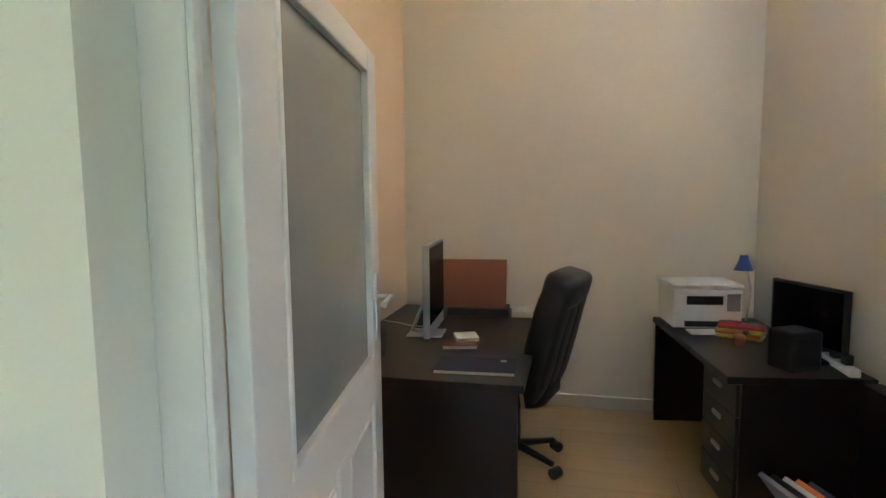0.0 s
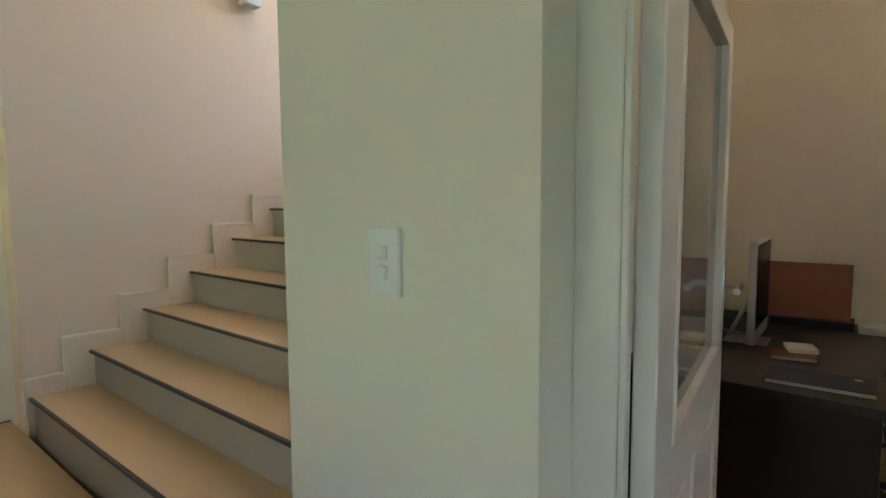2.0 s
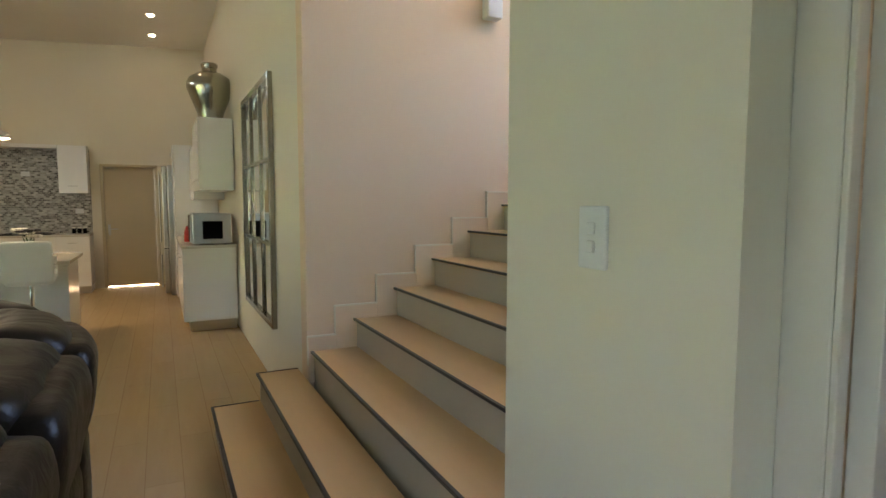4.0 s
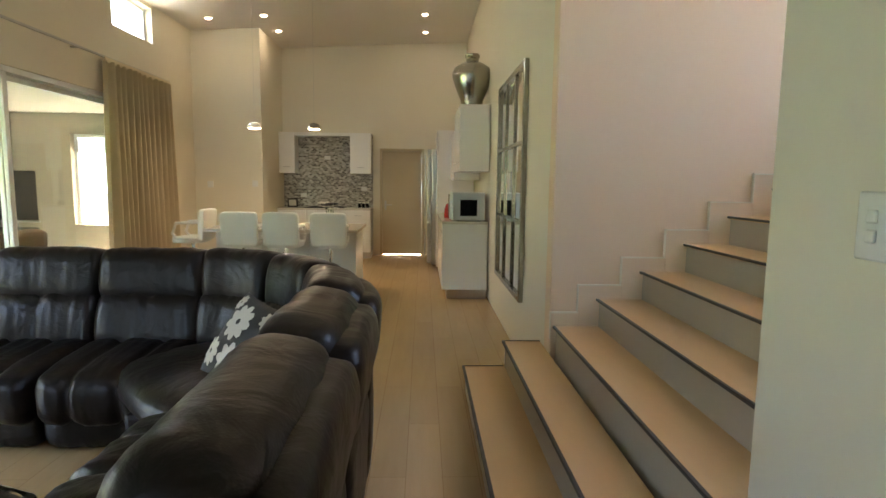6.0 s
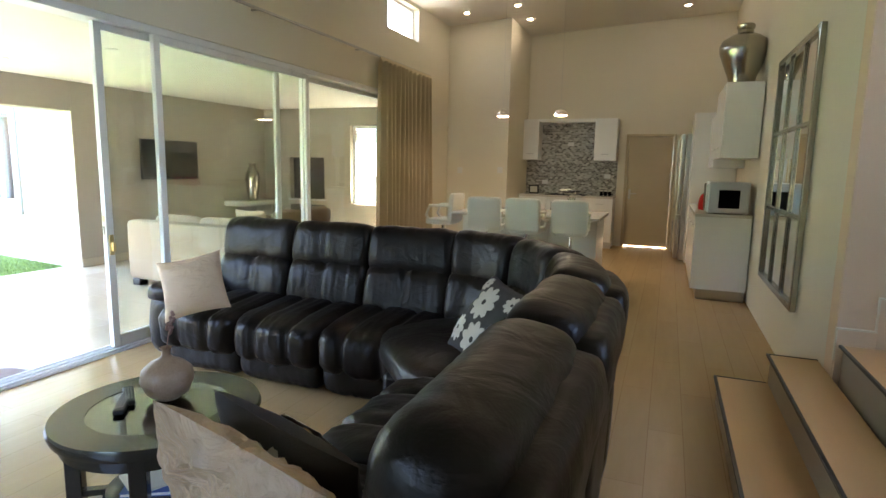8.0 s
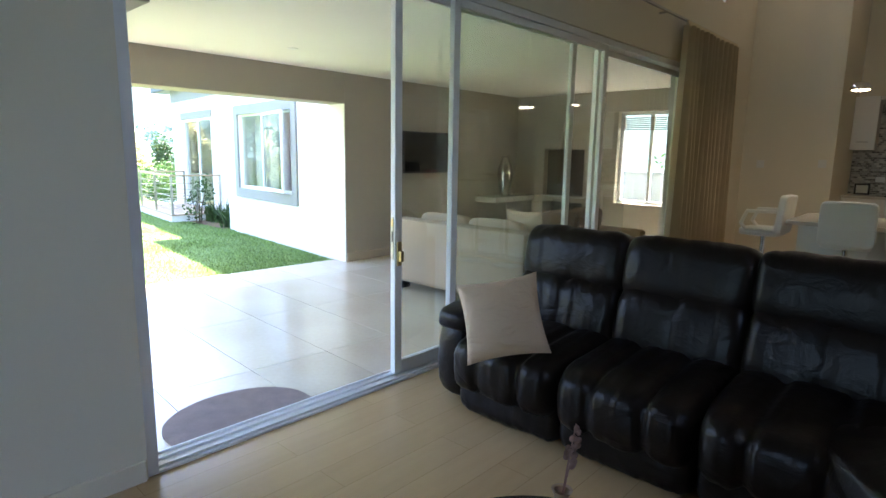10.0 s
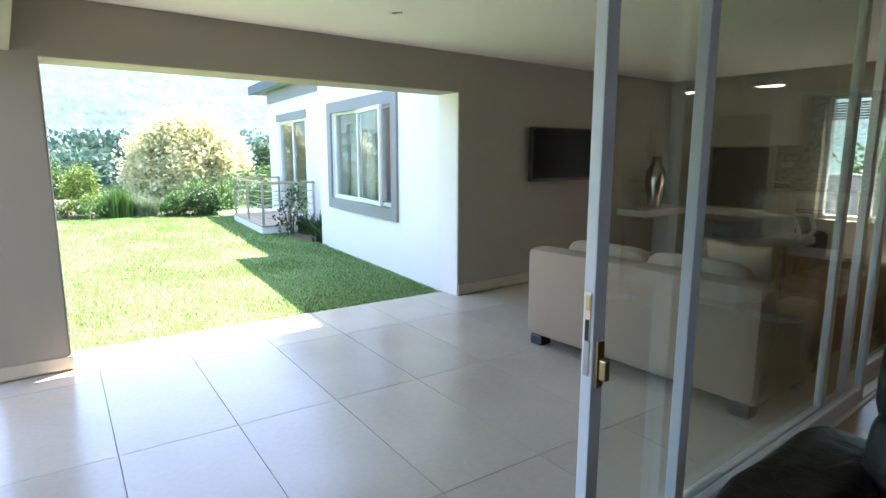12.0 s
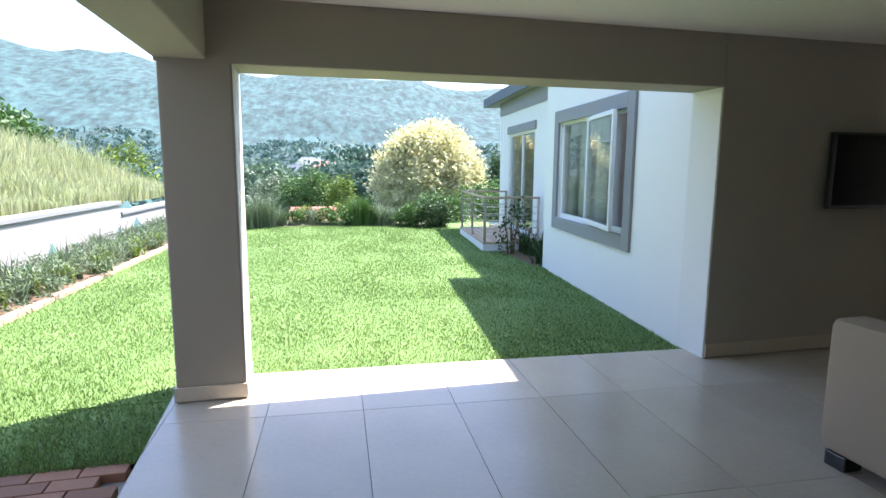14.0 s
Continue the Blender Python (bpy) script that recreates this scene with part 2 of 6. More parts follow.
BRICK = random_tint(material("red paving brick", (0.33, 0.17, 0.10), 0.85, second=(0.25, 0.13, 0.08), scale=9, fine=90, bump=0.3), 0.8, 1.15)
EDGING = random_tint(material("sandstone edging", (0.50, 0.38, 0.26), 0.85, second=(0.40, 0.30, 0.20), scale=7, fine=80, bump=0.3), 0.85, 1.1)
ROOF = material("slate grey roof", (0.09, 0.11, 0.13), 0.6, scale=3, fine=60)
ROOF_RED = material("red roof tiles", (0.30, 0.13, 0.09), 0.8, scale=3, fine=30, bump=0.3)
LEAF = leaf_material("green leaves", (0.045, 0.115, 0.02), (0.09, 0.17, 0.04))
LEAF_DARK = leaf_material("dark green leaves", (0.02, 0.06, 0.014), (0.05, 0.10, 0.025))
LEAF_YELLOW = leaf_material("variegated yellow leaves", (0.82, 0.77, 0.50), (0.60, 0.57, 0.28), 0.35)
LEAF_LIME = leaf_material("lime leaves", (0.20, 0.26, 0.03), (0.12, 0.2, 0.03))
LEAF_SILVER = leaf_material("silver green leaves", (0.20, 0.25, 0.15), (0.11, 0.16, 0.085))
STRAW = leaf_material("dry tall grass", (0.60, 0.56, 0.35), (0.33, 0.39, 0.17), 0.4)
GRASS = leaf_material("lawn blades", (0.12, 0.225, 0.042), (0.20, 0.29, 0.085), 0.35, 0.4, 1.5)
GRASS_BASE = material("lawn", (0.05, 0.125, 0.02), 0.9, second=(0.145, 0.23, 0.06), scale=1.1, fine=45, bump=0.5, amount=1.0)
WEEDS = material("weedy ground", (0.045, 0.075, 0.025), 0.95, second=(0.11, 0.10, 0.055), scale=3, fine=50, bump=0.8, amount=0.9)
BARK = material("bark", (0.10, 0.07, 0.045), 0.95, scale=6, fine=50, bump=0.8)


# ---------------------------------------------------------------- mesh helpers
def part(name, bm, mat, parent=None, label="", smooth=False):
    """Links a bmesh as one mesh object under a thing or under a part."""
    me = bpy.data.meshes.new(name)
    bmesh.ops.recalc_face_normals(bm, faces=bm.faces)
    if smooth:
        for f in bm.faces:
            f.smooth = True
    bm.to_mesh(me)
    bm.free()
    me.materials.append(mat)
    if smooth:
        me.set_sharp_from_angle(angle=radians(40))
    ob = new(name, me)
    if parent:
        ob.parent = parent
    if label:
        tagged(ob, label)
    return ob


def thing(name, at, label, category, group="", rz=0):
    ob = new(name)
    ob.matrix_world = pose(*at, 0, 0, rz)
    ob.empty_display_size = 0.05
    return tagged(ob, label, category, group)


def setting(name, bm, mat, label="", category="", smooth=False):
    return tagged(part(name, bm, mat, smooth=smooth), label, category, kind="structure")


def box(bm, x0, x1, y0, y1, z0, z1, r=0.0, m=None):
    ret = bmesh.ops.create_cube(bm, size=1.0)
    vs = ret["verts"]
    for v in vs:
        v.co = Vector(((x0 + x1) / 2 + v.co.x * (x1 - x0), (y0 + y1) / 2 + v.co.y * (y1 - y0), (z0 + z1) / 2 + v.co.z * (z1 - z0)))
    if r:
        es = list({e for v in vs for e in v.link_edges})
        out = bmesh.ops.bevel(bm, geom=es, offset=r, segments=2, affect="EDGES", profile=0.5)
        vs = list({v for f in out["faces"] for v in f.verts} | {v for v in vs if v.is_valid})
    if m:
        bmesh.ops.transform(bm, matrix=m, verts=vs)
    return bm


def boxed(*a, r=0.0, m=None):
    return box(bmesh.new(), *a, r=r, m=m)


def tube(bm, a, b, r0, r1=None, seg=12):
    a, b = Vector(a), Vector(b)
    r1 = r0 if r1 is None else r1
    ret = bmesh.ops.create_cone(bm, cap_ends=True, segments=seg, radius1=r0, radius2=r1, depth=(b - a).length)
    q = (b - a).to_track_quat("Z", "Y").to_matrix().to_4x4()
    bmesh.ops.transform(bm, matrix=Matrix.Translation((a + b) / 2) @ q, verts=ret["verts"])
    return bm


def tubed(a, b, r0, r1=None, seg=12):
    return tube(bmesh.new(), a, b, r0, r1, seg)


def path_tube(pts, r, seg=8):
    bm = bmesh.new()
    for p, q in zip(pts, pts[1:]):
        tube(bm, p, q, r, r, seg)
    for p in pts[1:-1]:
        bmesh.ops.create_icosphere(bm, subdivisions=2, radius=r, matrix=Matrix.Translation(p))
    return bm


def lathe(profile, seg=32, at=(0, 0, 0)):
    bm = bmesh.new()
    rings = []
    for r, z in profile:
        rings.append([bm.verts.new((at[0] + r * math.cos(2 * math.pi * i / seg), at[1] + r * math.sin(2 * math.pi * i / seg), at[2] + z)) for i in range(seg)])
    for a, b in zip(rings, rings[1:]):
        for i in range(seg):
            bm.faces.new((a[i], a[(i + 1) % seg], b[(i + 1) % seg], b[i]))
    for ring in (rings[0], rings[-1]):
        if ring[0].co.xy != ring[1].co.xy:
            bm.faces.new(ring)
    return bm


def puff(size, m=None, e=0.42, nu=28, nv=18, wrinkle=0.0, bm=None, seed=0.0):
    """A stuffed, rounded block of the given size about its centre."""
    bm = bm or bmesh.new()
    m = m or Matrix()
    sx, sy, sz = (s / 2 for s in size)
    sp = lambda v, p: math.copysign(abs(v) ** p, v)
    rings = []
    for j in range(nv + 1):
        ph = -math.pi / 2 + math.pi * j / nv
        row = []
        for i in range(nu):
            th = 2 * math.pi * i / nu
            p = Vector((sx * sp(math.cos(ph), e) * sp(math.cos(th), e), sy * sp(math.cos(ph), e) * sp(math.sin(th), e), sz * sp(math.sin(ph), e)))
            if wrinkle:
                p += p.normalized() * wrinkle * noise.noise(p * 9 + Vector((seed, seed * 2, 0)))
            row.append(bm.verts.new(m @ p))
        rings.append(row)
    for a, b in zip(rings, rings[1:]):
        for i in range(nu):
            bm.faces.new((a[i], a[(i + 1) % nu], b[(i + 1) % nu], b[i]))
    bmesh.ops.remove_doubles(bm, verts=bm.verts, dist=0.0004)
    return bm


def pillow(w, h, t, n=28, pinch=0.09, seed=0.0, crumple=0.01):
    """A square scatter cushion in the xz plane, pinched towards its corners."""
    bm = bmesh.new()
    sides = []
    for s in (-1, 1):
        grid = []
        for j in range(n + 1):
            row = []
            for i in range(n + 1):
                u, v = 2 * i / n - 1, 2 * j / n - 1
                k = max(0.0, (1 - u * u) * (1 - v * v)) ** 0.42
                x = u * w / 2 * (1 - pinch * (1 - v * v))
                z = v * h / 2 * (1 - pinch * (1 - u * u))
                fold = crumple * k * (noise.noise(Vector((u * 1.6 + v * 1.1 + seed, v * 5 - u * 2.5, s))) + 0.4 * noise.noise(Vector((u * 9 + seed, v * 7, s))))
                row.append(bm.verts.new((x, s * (t / 2 * k + (fold if 0 < i < n and 0 < j < n else 0)), z)))
            grid.append(row)
        sides.append(grid)
        for j in range(n):
            for i in range(n):
                bm.faces.new((grid[j][i], grid[j][i + 1], grid[j + 1][i + 1], grid[j + 1][i]))
    bmesh.ops.remove_doubles(bm, verts=bm.verts, dist=0.0005)
    return bm


def wall(name, along, a0, a1, t0, t1, z0, z1, mat, holes=(), label=""):
    """A wall along 'x' or 'y' from a0 to a1, between the planes t0 and t1, with holes (a0, a1, z0, z1) right through."""
    bm = bmesh.new()
    cuts_a = sorted({a0, a1, *(v for h in holes for v in h[:2])})
    cuts_z = sorted({z0, z1, *(v for h in holes for v in h[2:])})
    na, nz = len(cuts_a) - 1, len(cuts_z) - 1
    full = lambda i, j: 0 <= i < na and 0 <= j < nz and not any(h[0] <= cuts_a[i] and cuts_a[i + 1] <= h[1] and h[2] <= cuts_z[j] and cuts_z[j + 1] <= h[3] for h in holes)
    at = (lambda a, t, z: (a, t, z)) if along == "x" else (lambda a, t, z: (t, a, z))
    quad = lambda *ps: bm.faces.new([bm.verts.new(at(*p)) for p in ps])
    for i in range(na):
        for j in range(nz):
            if not full(i, j):
                continue
            p, q, u, v = cuts_a[i], cuts_a[i + 1], cuts_z[j], cuts_z[j + 1]
            for t in (t0, t1):
                quad((p, t, u), (q, t, u), (q, t, v), (p, t, v))
            for (di, dj, e) in ((-1, 0, ((p, u), (p, v))), (1, 0, ((q, u), (q, v))), (0, -1, ((p, u), (q, u))), (0, 1, ((p, v), (q, v)))):
                if not full(i + di, j + dj):
                    quad((e[0][0], t0, e[0][1]), (e[1][0], t0, e[1][1]), (e[1][0], t1, e[1][1]), (e[0][0], t1, e[0][1]))
    bmesh.ops.remove_doubles(bm, verts=bm.verts, dist=0.0002)
    return setting(name, bm, mat, label, "wall")


def rect_frame(x0, x1, z0, z1, w, y0, y1, r=0.004):
    """Four bars round an opening in the xz plane, between the depths y0 and y1."""
    bm = bmesh.new()
    box(bm, x0, x0 + w, y0, y1, z0, z1, r)
    box(bm, x1 - w, x1, y0, y1, z0, z1, r)
    box(bm, x0 + w, x1 - w, y0, y1, z0, z0 + w, r)
    box(bm, x0 + w, x1 - w, y0, y1, z1 - w, z1, r)
    return bm


def leaves(points, size, aspect=2.0, up=0.3, rnd=None):
    """Many small leaves, each its own bent quad, at the given points."""
    rnd = rnd or random.Random(3)
    verts, faces = [], []
    for p in points:
        d = Vector((rnd.gauss(0, 1), rnd.gauss(0, 1), rnd.gauss(up, 0.8)))
        d.normalize()
        s = d.cross(Vector((rnd.gauss(0, 1), rnd.gauss(0, 1), rnd.gauss(0, 1))))
        if s.length < 0.05:
            s = d.orthogonal()
        s.normalize()
        l = size * rnd.uniform(0.6, 1.3)
        w = l / aspect
        k = len(verts)
        p = Vector(p)
        verts += [p, p + d * l * 0.5 + s * w * 0.5, p + d * l, p + d * l * 0.5 - s * w * 0.5]
        faces.append((k, k + 1, k + 2, k + 3))
    me = bpy.data.meshes.new("leaves")
    me.from_pydata([tuple(v) for v in verts], [], faces)
    return me


def crown_points(n, centre, radii, rnd, clumps=40, tight=0.32, floor=None):
    """Points in uneven clumps spread over an ellipsoid's outside."""
    c, out = Vector(centre), []
    seeds = []
    for _ in range(clumps):
        d = Vector((rnd.gauss(0, 1), rnd.gauss(0, 1), rnd.gauss(0.15, 1)))
        d.normalize()
        f = rnd.uniform(0.45, 1.0) ** 0.5
        seeds.append(Vector((d.x * radii[0] * f, d.y * radii[1] * f, d.z * radii[2] * f)))
    while len(out) < n:
        s = rnd.choice(seeds)
        p = c + s + Vector((rnd.gauss(0, radii[0] * tight * 0.6), rnd.gauss(0, radii[1] * tight * 0.6), rnd.gauss(0, radii[2] * tight * 0.6)))
        if floor is None or p.z > floor:
            out.append(p)
    return out


def mesh_part(name, me, mat, parent=None, label=""):
    me.materials.append(mat)
    ob = new(name, me)
    if parent:
        ob.parent = parent
    if label:
        tagged(ob, label)
    return ob


# ---------------------------------------------------------------- the house: floors, walls, ceilings
INNER = 0.94          # hall side of the stair, mirror and office wall
GLASS_WALL = -3.92    # room side of the sliding-door wall
KITCHEN = -11.52
PATIO_END = -7.605
RISE, GO = 0.1875, 0.286

floor_bm = bmesh.new()
box(floor_bm, KITCHEN - 0.25, 2.9, GLASS_WALL - 0.08, INNER + 0.02, -0.2, 0)
setting("floor", floor_bm, WOODFLOOR, "pale oak laminate floor through hall and kitchen", "floor")
office_bm = boxed(-1.5, 2.2, INNER + 0.021, 4.9, -0.2, -0.001)
setting("floor_office", office_bm, WOODFLOOR, "pale oak laminate office floor", "floor")

# long wall between the hall and the stair, office and kitchen units
wall("wall_mirror", "x", KITCHEN - 0.25, -3.70, INNER, INNER + 0.16, 0, 4.7, PAINT, label="cream painted wall beside the stair")
wall("wall_switch", "x", -1.205, 2.9, INNER, INNER + 0.15, 0, 4.7, PAINT, holes=[(-0.535, 0.50, 0, 2.16)], label="cream painted wall with the office doorway")
wall("wall_stair_side", "y", INNER + 0.001, 5.6, -3.70, -3.54, 0, 5.6, STAIR_PAINT, label="warm painted stairwell wall")
wall("wall_stair_inner", "y", INNER + 0.15, 5.6, -1.36, -1.222, 0, 5.6, STAIR_PAINT, label="warm painted stairwell wall")
# Unseen end wall; its high opening is added to light the stair.
wall("wall_stair_end", "x", -3.70, -1.22, 5.6, 5.76, 0, 5.6, STAIR_PAINT, holes=[(-3.45, -1.45, 2.9, 5.3)], label="unseen stairwell end wall with a high opening added for daylight")
wall("wall_office_left", "y", INNER + 0.15, 4.62, -1.36, -1.30, 0, 4.7, PAINT, label="cream office wall")
SWING = Matrix.Translation((1.30, 4.62, 0)) @ Matrix.Rotation(radians(7.5), 4, "Z") @ Matrix.Translation((-1.30, -4.62, 0))
wall("wall_office_right", "y", INNER + 0.17, 4.62, 1.30, 1.45, 0, 4.7, PAINT, label="cream office wall").matrix_basis = SWING
wall("wall_office_end", "x", -1.36, 1.45, 4.62, 4.77, 0, 4.7, PAINT, label="cream office end wall")
wall("wall_glass", "x", -10.0, 2.9, GLASS_WALL - 0.25, GLASS_WALL, 0, 4.7, PAINT, holes=[(-7.80, -1.36, 0, 2.58), (-8.62, -7.52, 3.48, 3.98)], label="cream wall round the wide sliding doors")
wall("wall_kitchen", "y", -2.75, INNER, KITCHEN - 0.22, KITCHEN, 0, 4.7, PAINT, holes=[(-0.80, 0.10, 0, 2.18)], label="cream kitchen end wall")
jut = bmesh.new()
box(jut, KITCHEN - 0.22, -10.0, GLASS_WALL - 0.25, -2.75, 0, 4.7)
setting("wall_jut", jut, PAINT, "projecting cream wall beside the kitchen", "wall")
# Out of view; the opening is added to brighten the hall from behind.
wall("wall_east", "y", GLASS_WALL - 0.25, INNER + 0.15, 2.9, 3.1, 0, 4.7, PAINT, holes=[(-3.4, -1.5, 0.3, 2.6)], label="unseen cream end wall with an opening added for daylight")


def sloped(name, x0, x1, y0, y1, z_at, thick, mat, label, holes=()):
    bm = bmesh.new()
    xs, ys = sorted({x0, x1, *(v for h in holes for v in h[:2])}), sorted({y0, y1, *(v for h in holes for v in h[2:])})
    for i in range(len(xs) - 1):
        for j in range(len(ys) - 1):
            if any(h[0] <= xs[i] and xs[i + 1] <= h[1] and h[2] <= ys[j] and ys[j + 1] <= h[3] for h in holes):
                continue
            lo = [bm.verts.new((x, y, z_at(y))) for x, y in ((xs[i], ys[j]), (xs[i + 1], ys[j]), (xs[i + 1], ys[j + 1]), (xs[i], ys[j + 1]))]
            hi = [bm.verts.new(v.co + Vector((0, 0, thick))) for v in lo]
            bm.faces.new(lo), bm.faces.new(hi)
            for k in range(4):
                bm.faces.new((lo[k], lo[(k + 1) % 4], hi[(k + 1) % 4], hi[k]))
    return setting(name, bm, mat, label, "ceiling")


sloped("ceiling", KITCHEN - 0.2, 2.9, GLASS_WALL, INNER, lambda y: 4.04 + (y - GLASS_WALL) * 0.055, 0.12, CEIL, "white sloping ceiling with downlights")
# The holes in these two ceilings are unseen, added to let sunlight bounce in.
sloped("ceiling_office", -1.3, 2.1, INNER + 0.15, 4.62, lambda y: 4.05, 0.12, CEIL, "white office ceiling", holes=[(0.88, 1.18, 2.6, 3.1)])
sloped("ceiling_stair", -3.54, -1.36, INNER, 5.6, lambda y: 5.5, 0.12, CEIL, "white stairwell ceiling", holes=[(-2.15, -1.55, 2.4, 4.0)])
wall("wall_stair_header", "x", -3.54, -1.22, INNER, INNER + 0.15, 4.2, 5.6, PAINT, label="cream wall above the stair opening")

# patio shell
patio_bm = boxed(-9.6, -1.28, PATIO_END - 0.27, GLASS_WALL - 0.09, -0.3, -0.024)
setting("floor_patio", patio_bm, GROUT, "patio slab under large tiles", "floor")
wall("wall_patio_end", "x", -9.6, -5.33, PATIO_END - 0.35, PATIO_END, -0.3, 2.6, TAUPE, label="taupe plaster patio wall")
wall("wall_patio_west", "y", PATIO_END, GLASS_WALL - 0.25, -9.6, -9.3, -0.3, 2.6, TAUPE, holes=[(-5.62, -4.6, 0.75, 2.22), (-7.0, -6.2, 0.80, 1.62), (-7.0, -6.2, 0.35, 0.70)], label="taupe patio end wall with a braai niche and window")
niche = boxed(-9.75, -9.601, -7.2, -6.0, 0.2, 1.8)
setting("wall_niche_back", niche, BLACK, "black back of the braai niche", "wall")
wall("wall_patio_house", "x", -9.6, -7.80, GLASS_WALL - 0.30, GLASS_WALL - 0.251, 0, 2.6, TAUPE, label="taupe patio wall on the house side")
wall("wall_patio_lintel", "x", -7.80, -1.1, GLASS_WALL - 0.30, GLASS_WALL - 0.251, 2.58, 2.6, TAUPE, label="taupe patio wall above the doors")
wall("wall_patio_house_east", "x", -1.36, 2.9, GLASS_WALL - 0.30, GLASS_WALL - 0.251, -0.3, 4.7, TAUPE, label="taupe outside wall")
# Added slab: white stands in for the lit reveal, running on from the wing.
setting("trim_reveal", boxed(-5.33, -5.322, PATIO_END - 0.349, PATIO_END - 0.012, -0.012, 2.149), WHITE_PLASTER, "thin white slab added over the lit reveal of the garden opening", "reveal")
beam = bmesh.new()
box(beam, -5.33, -1.32, PATIO_END - 0.38, PATIO_END, 2.15, 2.60, 0.008)
setting("beam_front", beam, TAUPE, "taupe plastered beam over the garden opening", "beam")
side_beam = boxed(-1.62, -1.32, PATIO_END + 0.001, GLASS_WALL - 0.3, 2.17, 2.60, r=0.008)
setting("beam_side", side_beam, TAUPE, "taupe plastered side beam", "beam")
patio_ceiling = boxed(-9.6, -1.0, PATIO_END - 0.40, GLASS_WALL - 0.3, 2.545, 2.76)
setting("ceiling_patio", patio_ceiling, CEIL, "white patio ceiling", "ceiling")
column = thing("patio_column", (-1.55, PATIO_END - 0.2, -0.02), "square taupe plastered column with a stone plinth", "column")
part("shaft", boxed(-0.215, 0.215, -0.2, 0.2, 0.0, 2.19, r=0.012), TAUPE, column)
# White slab puts the sun's brightness on this taupe side into colour.
part("sunny_face", boxed(-0.221, -0.216, -0.2, 0.2, 0.12, 2.17), WHITE_PLASTER, column, "white slab standing for the sunlit outer face")
part("plinth", boxed(-0.23, 0.23, -0.215, 0.215, 0.02, 0.115, r=0.006), TILE, column, "pale stone plinth")

# skirtings
def skirting(name, x0, x1, y0, y1, h=0.10, mat=None):
    return tagged(part(name, boxed(x0, x1, y0, y1, 0, h, r=0.004), mat or SKIRT), "cream painted skirting board", "skirting", kind="structure")


skirting("baseboard_office_end", -1.30, 1.29, 4.604, 4.62)
skirting("baseboard_office_left", -1.30, -1.284, 1.1, 4.60)
skirting("baseboard_switch", -1.22, -0.57, 0.924, 0.94)
skirting("baseboard_glass_east", -1.35, 2.9, GLASS_WALL, GLASS_WALL + 0.016)
skirting("baseboard_patio_end", -9.3, -5.33, PATIO_END, PATIO_END + 0.015, 0.11, TILE)

# ---------------------------------------------------------------- stair
for i in range(1, 13):
    z = RISE * i
    y = 0.386 + GO * (i - 1) + (0.01 if i > 2 else 0)
    left = -3.82 if i < 3 else -3.538
    right = -1.225
    back = y + GO + (0.3 if i < 12 else 2.0)
    if i < 3:
        back = INNER - 0.002
    step = thing("stair_step", ((left + right) / 2, y, 0), "oak laminate stair step with dark metal nosing", "step", "steps of the stair")
    half = (right - left) / 2
    part("riser", boxed(-half, half, 0.012, back - y, 0.002 if i < 3 else max(0.0, z - 0.55), z - 0.018), RISER, step, "greyed riser board")
    part("tread", boxed(-half, half, 0.0, back - y, z - 0.017, z, r=0.003), TREAD, step)
    nose = bmesh.new()
    box(nose, -half - 0.004, half, -0.012, 0.006, z - 0.002, z + 0.004, 0.002)
    box(nose, -half - 0.004, half, -0.012, -0.004, z - 0.011, z + 0.002, 0.002)
    if i < 3:
        box(nose, -half - 0.006, -half + 0.004, -0.012, min(GO, back - y), z - 0.006, z + 0.004, 0.001)
    part("nosing", nose, NOSING, step, "dark metal nosing strip")
for i in range(3, 12):
    z, y = RISE * i, 0.396 + GO * (i - 1)
    y0 = max(y - 0.13, INNER + 0.004)
    piece = boxed(-3.54, -3.518, y0, y + GO - 0.13, z - RISE - 0.02, z + 0.09, r=0.003)
    tagged(part("trim_stair_skirting", piece, STAIR_PAINT), "stepped painted skirting along the stair", "skirting", kind="structure")
    cap = boxed(-3.54, -3.515, y0 - 0.002, y + GO - 0.128, z + 0.0905, z + 0.099)
    box(cap, -3.54, -3.515, y0 - 0.008, y0 - 0.001, z + 0.0995 - RISE, z + 0.099)
    tagged(part("trim_stair_cap", cap, SKIRT), "pale top edge of the stair skirting", "skirting", kind="structure")
part("trim_stair_foot", boxed(-1.235, -1.10, 0.922, 0.94, 0.36, 0.66, r=0.003), SKIRT)["kind"] = "structure"
sconce = thing("wall_light", (-3.54, 2.28, 2.90), "small white box wall light on the stairwell wall", "lamp")
part("body", boxed(0.0, 0.09, -0.06, 0.06, -0.09, 0.09, r=0.008), WHITE_PLASTIC, sconce)

# ---------------------------------------------------------------- office doorway and door
door_set = thing("door_1", (0.0, 1.015, 0), "cream panelled door with a tall glass pane, standing open", "door")
door_set["kind"] = "structure"
lining = bmesh.new()
for s in (-1, 1):
    x0, x1 = (-0.535, -0.452) if s < 0 else (0.452, 0.50)
    box(lining, x0, x1, 0.030, 0.085, 0, 2.16, 0.005)
    x0, x1 = (-0.452, -0.44) if s < 0 else (0.44, 0.452)
    box(lining, x0, x1, 0.030, 0.048, 0, 2.11, 0.003)
box(lining, -0.452, 0.452, 0.030, 0.085, 2.11, 2.16, 0.005)
part("door_frame", lining, DOOR_PAINT, door_set)
LEAF_W, LEAF_H = 1.06, 2.07
hinge = Vector((-0.43, 1.10, 0.01))
swing = math.degrees(math.atan2(2.153 - 1.10, -0.592 + 0.43))
leaf_m = pose(*(hinge - Vector((0.0, 1.015, 0))), 0, 0, swing)
